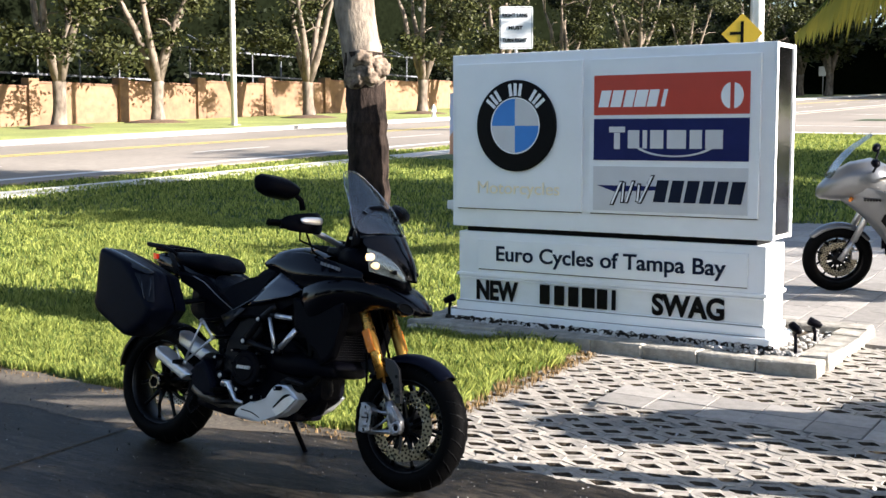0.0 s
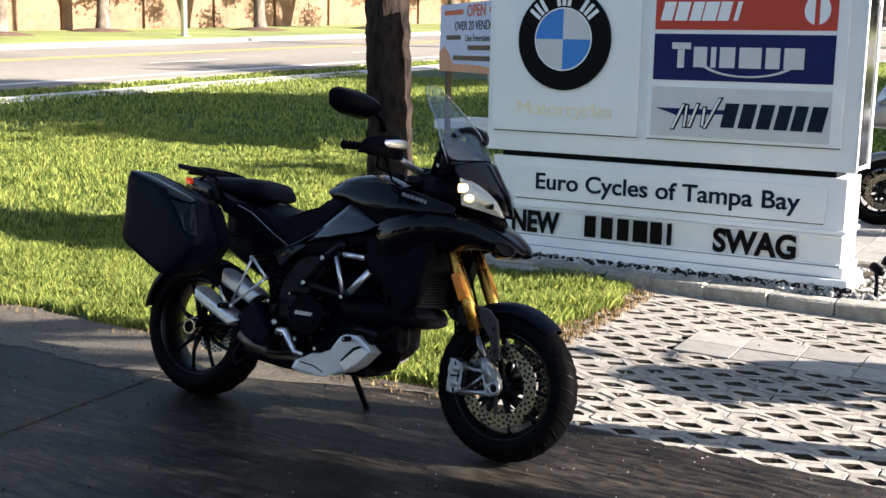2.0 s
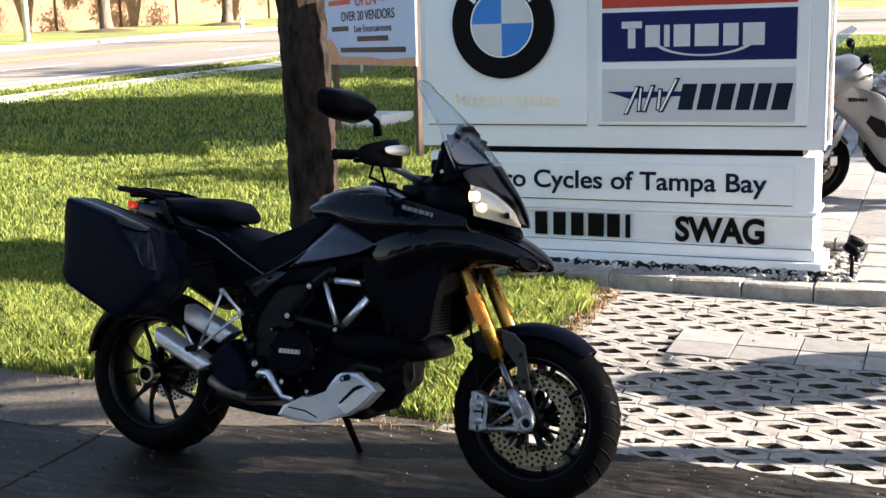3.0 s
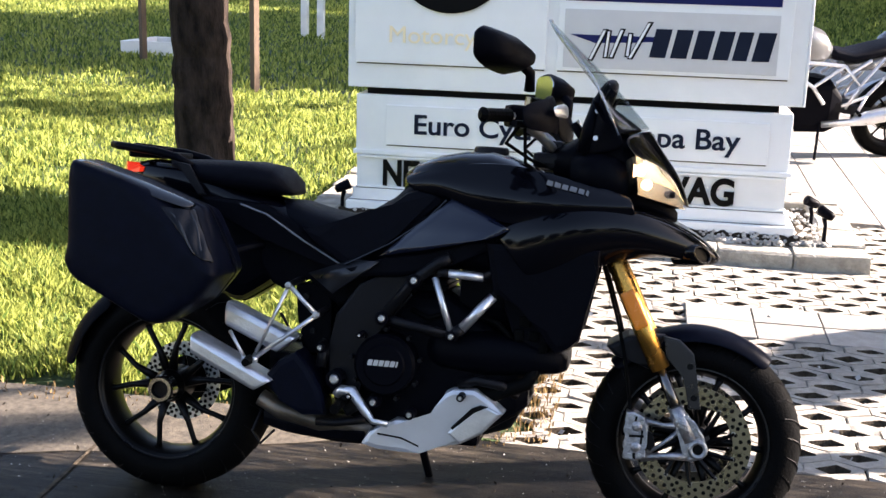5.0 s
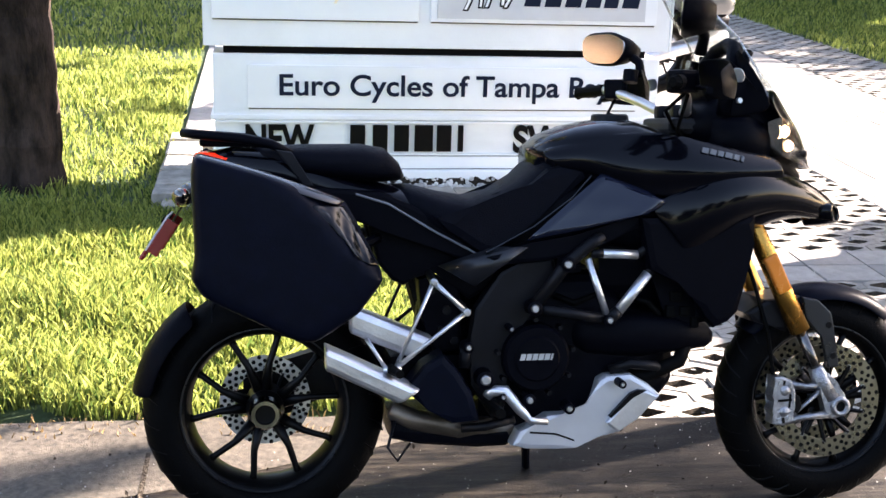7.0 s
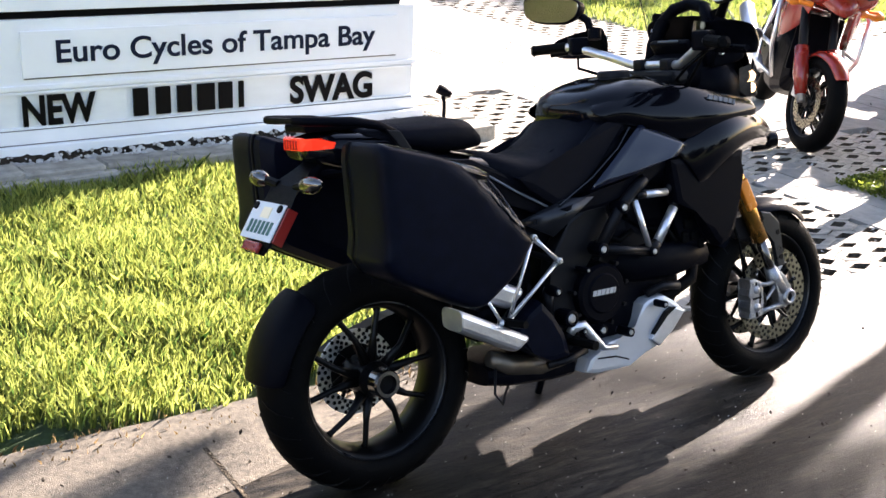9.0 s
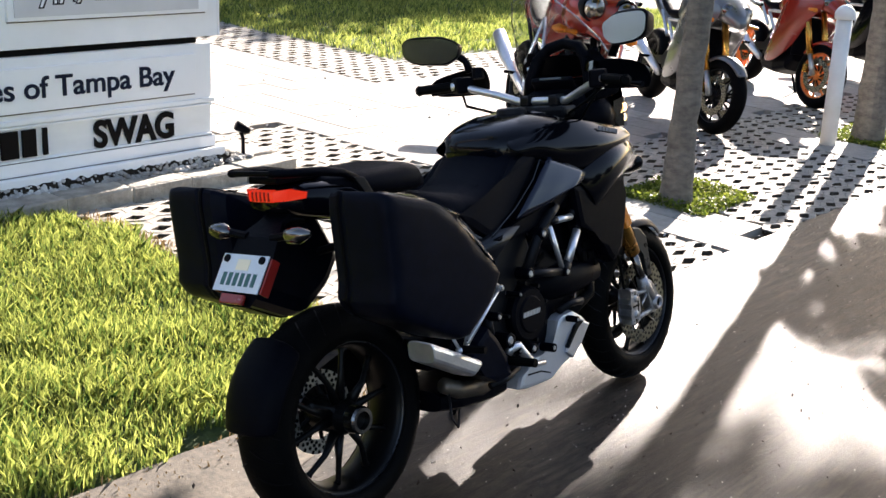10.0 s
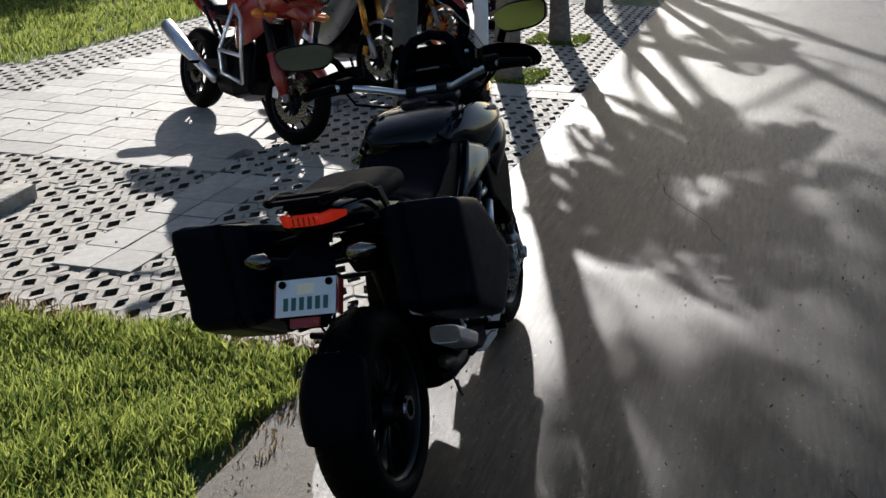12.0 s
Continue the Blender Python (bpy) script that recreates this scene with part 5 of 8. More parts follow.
skin([[(1.28, -0.19, 0.946), (1.28, 0, 0.985), (1.28, 0.19, 0.946)], [(1.4, -0.15, 0.932), (1.4, 0, 0.955), (1.4, 0.15, 0.932)], [(1.5, -0.1, 0.893), (1.5, 0, 0.905), (1.5, 0.1, 0.893)], [(1.575, -0.055, 0.842), (1.578, 0, 0.848), (1.575, 0.055, 0.842)], [(1.595, -0.03, 0.812), (1.6, 0, 0.814), (1.595, 0.03, 0.812)]], "gloss", "beak_top", mirror=False)
for s in (1, -1):
    c, n = Vector((1.54, -0.1 * s, 0.83)), Vector((0.74, -0.66 * s, 0.1)).normalized()
    e1 = Vector((0.66, 0.74 * s, -0.35)).normalized()
    e1 = (e1 - n * e1.dot(n)).normalized()
    e2 = n.cross(e1) * s

    def oval(r1, r2, out):
        return [c + n * out + e1 * r1 * math.cos(q) + e2 * r2 * math.sin(q) for q in (2 * math.pi * j / 24 for j in range(24))]
    bm = bmesh.new()
    ring_join(bm, [oval(0.03, 0.014, -0.03), oval(0.033, 0.0165, 0.0), oval(0.037, 0.02, 0.005), oval(0.042, 0.025, 0.0), oval(0.046, 0.03, -0.03), oval(0.04, 0.032, -0.08)], True, False)
    lip = part("intake_lip", bm, "gloss", bike, "black gloss air intake lip", True)
    bm = bmesh.new()
    bm.faces.new([bm.verts.new(p) for p in oval(0.0335, 0.017, -0.004)])
    bmesh.ops.solidify(bm, geom=bm.faces[:], thickness=0.003)
    part("intake_opening", bm, "black", lip, "dark oval opening")
side([(0.955, 0.83), (0.985, 0.69), (1.06, 0.658), (1.105, 0.642), (1.122, 0.59), (1.136, 0.566), (1.165, 0.536), (1.2, 0.55), (1.228, 0.577), (1.248, 0.68), (1.265, 0.76), (1.27, 0.83)], 0.15, 0.212, "matte", "radiator_shroud", 0.02)
for x, z, w, h in ((1.075, 0.615, 0.035, 0.03), (1.1, 0.575, 0.03, 0.028), (1.06, 0.575, 0.026, 0.034), (1.128, 0.545, 0.022, 0.03)):
    bm = bmesh.new()
    box(bm, x - w / 2, x + w / 2, -0.165, -0.12, z - h / 2, z + h / 2, 0.006)
    part("hose_clip", bm, "rubber", bike)
# nose, lamps, screen
bm = bmesh.new()
loft(bm, [(1.17, 0.96, 1.1, 0.16), (1.25, 0.95, 1.12, 0.18), (1.31, 0.94, 1.1, 0.16), (1.37, 0.93, 1.05, 0.105), (1.43, 0.915, 0.99, 0.055), (1.47, 0.9, 0.94, 0.03)], 2.6, 20)
part("nose_shell", bm, "matte", bike, smooth=True)
for s in (1, -1):
    h = new("headlamp")
    h.parent = bike
    bm = bmesh.new()
    ring_join(bm, [[(1.344, -0.176 * s, 1.088), (1.4, -0.124 * s, 1.066), (1.458, -0.068 * s, 1.012), (1.486, -0.046 * s, 0.951), (1.418, -0.108 * s, 0.968), (1.357, -0.163 * s, 0.984)], [(1.318, -0.15 * s, 1.075), (1.372, -0.1 * s, 1.052), (1.425, -0.055 * s, 1.003), (1.45, -0.035 * s, 0.95), (1.39, -0.09 * s, 0.968), (1.33, -0.14 * s, 0.984)]])
    part("reflector", bm, "lamp_chrome", h)
    bm = bmesh.new()
    lathe(bm, [(0.0, 1.374), (0.012, 1.371), (0.018, 1.362), (0.02, 1.34)], 16, "X", (0, -0.157 * s, 1.05))
    part("bulb_lens", bm, "lamp_on" if s == 1 else "lamp_chrome", h, "glowing warm lamp" if s == 1 else "", True)
    bm = bmesh.new()
    lathe(bm, [(0.0, 1.394), (0.011, 1.391), (0.016, 1.382), (0.018, 1.36)], 16, "X", (0, -0.141 * s, 1.012))
    part("bulb_lens", bm, "lamp_on" if s == 1 else "lamp_chrome", h, smooth=True)
    bm = bmesh.new()
    lathe(bm, [(0.0, 1.458), (0.009, 1.457), (0.012, 1.45), (0.012, 1.42)], 14, "X", (0, -0.088 * s, 0.99))
    part("side_light", bm, "black", h, "small dark lamp opening", True)
    skin([[(1.348, -0.182 * s, 1.094), (1.408, -0.13 * s, 1.073), (1.468, -0.072 * s, 1.018), (1.492, -0.046 * s, 0.95)], [(1.36, -0.18 * s, 1.04), (1.412, -0.132 * s, 1.02), (1.462, -0.082 * s, 0.985), (1.49, -0.05 * s, 0.948)], [(1.362, -0.172 * s, 0.982), (1.4, -0.136 * s, 0.973), (1.44, -0.096 * s, 0.963), (1.488, -0.052 * s, 0.946)]], "lamp_clear", "lens_cover", par=h, thick=0.002, mirror=False)
skin([[(1.08 - 0.005 * u * u, 0.085 * u * (1 - 0.3 * u * u), 1.462 - 0.02 * u * u) for u in (-1, -0.5, 0, 0.5, 1)], [(1.16 - 0.015 * u * u, 0.135 * u, 1.388 - 0.015 * u * u) for u in (-1, -0.5, 0, 0.5, 1)], [(1.245 - 0.03 * u * u, 0.175 * u, 1.313 - 0.02 * u * u) for u in (-1, -0.5, 0, 0.5, 1)], [(1.32 - 0.06 * u * u, 0.20 * u, 1.24 - 0.03 * u * u) for u in (-1, -0.5, 0, 0.5, 1)], [(1.385 - 0.09 * u * u, 0.20 * u, 1.17 - 0.03 * u * u) for u in (-1, -0.5, 0, 0.5, 1)]], "screen", "windscreen", "clear curved windscreen", thick=0.003, mirror=False)
skin([[(1.385 - 0.09 * u * u, 0.20 * u, 1.168 - 0.03 * u * u) for u in (-1, -0.5, 0, 0.5, 1)], [(1.43 - 0.09 * u * u, 0.18 * u, 1.1 - 0.02 * u * u) for u in (-1, -0.5, 0, 0.5, 1)], [(1.475 - 0.06 * u * u, 0.115 * u, 1.04) for u in (-1, -0.5, 0, 0.5, 1)], [(1.503 - 0.02 * u * u, 0.048 * u, 0.955) for u in (-1, -0.5, 0, 0.5, 1)]], "gloss", "nose_cowl", thick=0.004, mirror=False)
bm = bmesh.new()
rim = [(1.295, 0.2, 1.14), (1.26, 0.2, 1.21), (1.215, 0.175, 1.293), (1.145, 0.135, 1.373), (1.09, 0.085, 1.437), (1.078, 0.045, 1.457), (1.08, 0.0, 1.462)]
tube(bm, rim + [(x, -y, z) for x, y, z in reversed(rim[:-1])], 0.0035, 6)
part("screen_rim", bm, "tourscreen", bike, "pale moulded screen edge", True)
bm = bmesh.new()
box(bm, -0.012, 0.012, -0.085, 0.085, -0.045, 0.045, 0.01, pose(1.19, 0, 1.135, 0, -35, 0))
part("dashboard", bm, "matte", bike)
bm = bmesh.new()
box(bm, -0.004, 0.001, -0.045, 0.045, -0.03, 0.03, 0.003, pose(1.177, 0, 1.15, 0, -35, 0))
part("display", bm, "cage", bike, "grey display")
bm = bmesh.new()
loft(bm, [(1.12, 1.02, 1.1, 0.12), (1.19, 1.0, 1.14, 0.135), (1.26, 1.0, 1.16, 0.14), (1.33, 1.0, 1.15, 0.135), (1.4, 0.98, 1.1, 0.1)], 3, 20)
part("inner_cowl", bm, "matte", bike, smooth=True)
for s in (1, -1):
    bm = bmesh.new()
    tube(bm, [(1.22, -0.1 * s, 1.05), (1.24, -0.13 * s, 1.2), (1.27, -0.12 * s, 1.26)], 0.014, 8)
    part("screen_stay", bm, "matte", bike)
# open arch that carries the screen
bm = bmesh.new()
arch = [(1.2, -0.13, 1.09), (1.215, -0.125, 1.16), (1.235, -0.105, 1.225), (1.255, -0.065, 1.27), (1.262, 0.0, 1.285), (1.255, 0.065, 1.27), (1.235, 0.105, 1.225), (1.215, 0.125, 1.16), (1.2, 0.13, 1.09)]
tube(bm, arch, [0.02, 0.022, 0.023, 0.021, 0.02, 0.021, 0.023, 0.022, 0.02], 10)
part("screen_arch", bm, "matte", bike, "black arched screen bracket", True)
skin([[(1.2, -0.13, 1.075), (1.25, -0.165, 1.09), (1.325, -0.185, 1.1)], [(1.212, -0.128, 1.15), (1.245, -0.168, 1.165), (1.292, -0.185, 1.165)], [(1.232, -0.11, 1.222), (1.24, -0.145, 1.228), (1.252, -0.165, 1.232)], [(1.248, -0.085, 1.258), (1.238, -0.12, 1.262), (1.228, -0.145, 1.266)]], "matte", "screen_shroud", "black shroud between arch and screen", thick=0.006)
skin([[(1.225 - 0.02 * u * u, 0.15 * u, 1.25 - 0.012 * u * u) for u in (-1, -0.5, 0, 0.5, 1)], [(1.29 - 0.05 * u * u, 0.185 * u, 1.215 - 0.03 * u * u) for u in (-1, -0.5, 0, 0.5, 1)], [(1.365 - 0.085 * u * u, 0.19 * u, 1.165 - 0.03 * u * u) for u in (-1, -0.5, 0, 0.5, 1)]], "matte", "screen_base", "black panel behind the lower screen", thick=0.004, mirror=False)
for s in (1, -1):
    bm = bmesh.new()
    for z in (1.13, 1.205):
        lathe(bm, [(0.0, -0.008), (0.007, -0.008), (0.008, 0.004)], 8, "Y", (1.232, -0.158 * s if z < 1.2 else -0.14 * s, z))
    part("shroud_bolt", bm, "alu", bike, "small bright bolts")
# handlebar
bm = bmesh.new()
tube(bm, [(0.965, -0.41, 1.165), (1.02, -0.3, 1.17), (1.08, -0.18, 1.13), (1.11, -0.1, 1.1), (1.11, 0.1, 1.1), (1.08, 0.18, 1.13), (1.02, 0.3, 1.17), (0.965, 0.41, 1.165)], 0.014, 10)
part("handlebar", bm, "alu", bike, "silver tapered handlebar", True)
bm = bmesh.new()
box(bm, 1.06, 1.17, -0.12, 0.12, 1.04, 1.085, 0.015)
box(bm, 1.08, 1.14, -0.08, -0.04, 1.08, 1.12, 0.01)
box(bm, 1.08, 1.14, 0.04, 0.08, 1.08, 1.12, 0.01)
part("top_clamp", bm, "gunmetal", bike)
bm = bmesh.new()
tube(bm, [(1.17, 0, 1.05), (1.235, 0, 0.93)], 0.035, 12)
part("steering_head", bm, "matte", bike)
for s in (1, -1):
    bm = bmesh.new()
    tube(bm, [(0.95, -0.435 * s, 1.163), (0.958, -0.43 * s, 1.163), (0.962, -0.42 * s, 1.164), (1.01, -0.32 * s, 1.17)], [0.012, 0.02, 0.017, 0.018], 10)
    part("grip", bm, "rubber", bike)
    bm = bmesh.new()
    box(bm, -0.03, 0.035, -0.025, 0.03, -0.028, 0.03, 0.01, pose(1.03, -0.285 * s, 1.17, 0, 0, 25 * s))
    part("switch_box", bm, "matte", bike)
    bm = bmesh.new()
    tube(bm, [(1.06, -0.27 * s, 1.16), (1.07, -0.36 * s, 1.15), (1.04, -0.44 * s, 1.145)], [0.008, 0.006, 0.009], 6)
    part("brake_lever", bm, "matte", bike)
    bm = bmesh.new()
    tube(bm, [(1.06, -0.235 * s, 1.19), (1.065, -0.24 * s, 1.225)], 0.022, 12)
    part("fluid_cup", bm, "smoke" if s == 1 else "matte", bike)
    skin([[(1.08, -0.22 * s, 1.235), (1.13, -0.3 * s, 1.23), (1.11, -0.40 * s, 1.215), (1.05, -0.455 * s, 1.19)], [(1.10, -0.21 * s, 1.18), (1.155, -0.3 * s, 1.18), (1.135, -0.41 * s, 1.17), (1.06, -0.465 * s, 1.16)], [(1.10, -0.22 * s, 1.13), (1.15, -0.3 * s, 1.125), (1.125, -0.4 * s, 1.125), (1.06, -0.45 * s, 1.13)]], "matte", "hand_guard", mirror=False, thick=0.005)
    ind = skin([[(1.156, -0.285 * s, 1.208), (1.154, -0.345 * s, 1.205), (1.128, -0.415 * s, 1.194)], [(1.164, -0.285 * s, 1.19), (1.162, -0.35 * s, 1.187), (1.136, -0.418 * s, 1.18)], [(1.162, -0.29 * s, 1.17), (1.158, -0.345 * s, 1.168), (1.136, -0.405 * s, 1.166)]], "alu", "indicator", "pale ribbed indicator lens", thick=0.006, mirror=False)
    # mirror
    m2 = new("mirror")
    m2.parent = bike
    m2.matrix_local = pose((0.985 if s == 1 else 1.045), -0.42 * s, 1.325 if s == 1 else 1.3) @ pose(0, 0, 0, 0, 0, -20 * s) @ Matrix.Diagonal((0.9, 0.92, 0.84, 1)) @ pose(-1.01, 0.42 * s, -1.305)
    bm = bmesh.new()
    tube(bm, [(1.05, -0.29 * s, 1.2), (1.06, -0.31 * s, 1.25), (1.035, -0.355 * s, 1.29), (1.02, -0.40 * s, 1.30)], [0.017, 0.015, 0.018, 0.024], 8)
    part("stalk", bm, "matte", m2, smooth=True)
    bm = bmesh.new()
    o = [(-0.045, -0.035), (0.0, -0.066), (0.125, -0.055), (0.178, -0.03), (0.188, 0.04), (0.16, 0.06), (0.02, 0.056), (-0.055, 0.02)]
    for _ in range(2):
        o = [(p[0] * (1 - w) + q[0] * w, p[1] * (1 - w) + q[1] * w) for p, q in zip(o, o[1:] + o[:1]) for w in ((0.18, 0.82) if _ == 0 else (0.25, 0.75))]
    ring_join(bm, [[(1.001 + 0.065 * b * 0.95, -(0.365 + a) * s, 1.305 + b * 0.95) for a, b in o], [(1.008 + 0.065 * b * 1.05, -(0.362 + a) * s, 1.305 + b * 1.05) for a, b in o], [(1.05, -(0.362 + a * 0.9) * s, 1.302 + b * 0.85) for a, b in o], [(1.085, -(0.365 + a * 0.6) * s, 1.295 + b * 0.45) for a, b in o]])
    part("shell", bm, "matte", m2, smooth=True)
    bm = bmesh.new()
    prism(bm, [(-(0.365 + a * 0.98) * s, 1.305 + b * 0.9) for a, b in o], 1.0, 1.003, plane="XZ")
    for v in bm.verts:
        v.co = Vector((v.co.y - 0.003 + 0.065 * (v.co.z - 1.305), v.co.x, v.co.z))
    part("mirror_glass", bm, "mirror", m2)
for pts in ([(1.04, -0.3, 1.15), (1.0, -0.25, 1.1), (1.06, -0.14, 1.06), (1.15, -0.08, 1.03)], [(1.05, -0.27, 1.14), (1.05, -0.2, 1.05), (1.12, -0.12, 1.0)], [(1.04, 0.3, 1.15), (1.0, 0.25, 1.1), (1.06, 0.14, 1.06), (1.15, 0.08, 1.03)]):
    bm = bmesh.new()
    tube(bm, pts, 0.005, 6)
    part("cable", bm, "rubber", bike, smooth=True)

bm = bmesh.new()
tube(bm, [(0.4, 0.05, 0.66), (0.43, 0.05, 0.56), (0.47, 0.05, 0.44)], 0.03, 12)
part("rear_spring", bm, "gunmetal", bike)
side([(0.265, 0.81), (0.288, 0.705), (0.325, 0.66), (0.358, 0.645), (0.40, 0.68), (0.44, 0.69), (0.53, 0.605), (0.62, 0.66), (0.6, 0.74), (0.45, 0.80)], 0.03, 0.105, "matte", "subframe_cover", 0.01)
bm = bmesh.new()
prism(bm, [(0.395, 0.66), (0.44, 0.672), (0.505, 0.64), (0.512, 0.47), (0.44, 0.465), (0.425, 0.52), (0.405, 0.56)], -0.1, -0.03, 0.008)
part("rear_linkage", bm, "matte", bike)
for x, z, r in ((0.43, 0.63, 0.009), (0.47, 0.58, 0.012), (0.455, 0.53, 0.008), (0.49, 0.5, 0.011)):
    bm = bmesh.new()
    lathe(bm, [(0.0, -0.112), (r, -0.112), (r, -0.09)], 10, "Y", (x, 0, z))
    part("linkage_bolt", bm, "gunmetal", bike)
# rack, tail lamp, plate
for s in (1, -1):
    bm = bmesh.new()
    tube(bm, [(-0.2, -0.075 * s, 1.035), (-0.17, -0.1 * s, 1.032), (-0.05, -0.115 * s, 1.022), (0.02, -0.12 * s, 1.008), (0.07, -0.12 * s, 0.985)], [0.011, 0.012, 0.013, 0.012, 0.01], 8)
    part("grab_rail", bm, "matte", bike, smooth=True)
bm = bmesh.new()
box(bm, -0.205, -0.185, -0.085, 0.085, 1.028, 1.042, 0.005)
box(bm, -0.11, -0.085, -0.11, 0.11, 1.02, 1.034, 0.005)
box(bm, -0.16, 0.0, -0.06, 0.06, 1.0, 1.022, 0.008)
part("luggage_rack", bm, "matte", bike)
for s in (1, -1):
    bm = bmesh.new()
    ring_join(bm, [[(-0.17, -0.047 * s, 0.984), (-0.15, -0.082 * s, 0.987), (-0.1, -0.103 * s, 0.974), (-0.103, -0.101 * s, 0.958), (-0.15, -0.076 * s, 0.956), (-0.17, -0.047 * s, 0.956)], [(-0.12, -0.047 * s, 0.984), (-0.12, -0.065 * s, 0.985), (-0.085, -0.09 * s, 0.972), (-0.09, -0.088 * s, 0.96), (-0.12, -0.05 * s, 0.957), (-0.12, -0.04 * s, 0.957)]])
    part("lamp_wing", bm, "tail", bike, "lit orange red lamp wing")
bm = bmesh.new()
box(bm, -0.172, -0.14, -0.046, 0.046, 0.953, 0.986, 0.012)
tl = part("tail_lamp", bm, "tail", bike, "lit ribbed red tail lamp")
for k in range(5):
    bm = bmesh.new()
    box(bm, -0.1745, -0.168, -0.034 + 0.016 * k, -0.03 + 0.016 * k, 0.958, 0.982, 0.0)
    part("lamp_rib", bm, "redplastic", tl)
bm = bmesh.new()
ring_join(bm, [[(x, -w, z - 0.012), (x, w, z - 0.012), (x + 0.014, w, z + 0.012), (x + 0.014, -w, z + 0.012)] for x, z, w in ((-0.09, 0.93, 0.05), (-0.16, 0.89, 0.045), (-0.21, 0.855, 0.08), (-0.262, 0.772, 0.088), (-0.3, 0.715, 0.06))])
part("plate_holder", bm, "matte", bike)
PLATE = pose(-0.266, 0, 0.783, 0, 33, 0)
bm = bmesh.new()
box(bm, -0.003, 0.001, -0.09, 0.09, -0.052, 0.052, 0.001, PLATE)
plate = part("licence_plate", bm, "plate", bike, "white licence plate with dark marks")
for k in range(6):
    bm = bmesh.new()
    box(bm, -0.0045, -0.0025, 0.066 - 0.024 * k - 0.014, 0.066 - 0.024 * k, -0.036, 0.0, 0.0, PLATE)
    part("plate_bar", bm, "plate_ink", plate)
bm = bmesh.new()
box(bm, -0.0045, -0.0025, -0.025, 0.025, 0.008, 0.038, 0.0, PLATE)
part("plate_emblem", bm, "cream", plate)
for s in (1, -1):
    bm = bmesh.new()
    tube(bm, [(PLATE @ Vector((-0.008, 0.07 * s, 0.038))), (PLATE @ Vector((0.004, 0.07 * s, 0.038)))], 0.011, 10)
    part("plate_bolt", bm, "matte", plate)
bm = bmesh.new()
box(bm, -0.006, 0.006, -0.045, 0.045, -0.085, -0.058, 0.004, PLATE)
part("plate_reflector", bm, "redplastic", bike, "red reflector")
for s in (1, -1):
    bm = bmesh.new()
    box(bm, 0.002, 0.032, -0.095 * s - 0.003, -0.095 * s + 0.003, -0.05, 0.048, 0.002, PLATE)
    part("side_reflector", bm, "redplastic", bike, "red side reflector")
    bm = bmesh.new()
    tube(bm, [(-0.19, -0.05 * s, 0.865), (-0.195, -0.12 * s, 0.875)], 0.012, 8)
    part("indicator_stem", bm, "matte", bike)
    bm = bmesh.new()
    tube(bm, [(-0.198, -0.11 * s, 0.873), (-0.2, -0.135 * s, 0.876), (-0.2, -0.17 * s, 0.88), (-0.195, -0.205 * s, 0.884)], [0.01, 0.024, 0.022, 0.006], 12)
    part("rear_indicator", bm, "lamp_chrome", bike, "clear rear indicator", True)
# side cases
OUT = [(-0.155, 0.99), (-0.001, 0.947), (0.128, 0.9), (0.192, 0.878), (0.266, 0.735), (0.276, 0.7), (0.22, 0.622), (0.119, 0.556), (0.079, 0.556), (-0.14, 0.664), (-0.166, 0.708), (-0.156, 0.757), (-0.163, 0.947)]
CEN = (0.055, 0.77)
for _ in range(2):
    OUT = [(a[0] * (1 - w) + b[0] * w, a[1] * (1 - w) + b[1] * w) for a, b in zip(OUT, OUT[1:] + OUT[:1]) for w in ((0.1, 0.9) if _ == 0 else (0.25, 0.75))]


def case_ring(k, y, s, dx=0.0):
    return [(CEN[0] + (x - CEN[0]) * k + dx, -y * s, CEN[1] + (z - CEN[1]) * k) for x, z in OUT]


def front_bevel(x, z):
    """How far in front of the crease that runs down the lid's forward corner."""
    return (x - 0.1) * 0.715 + (z - 0.867) * 0.699


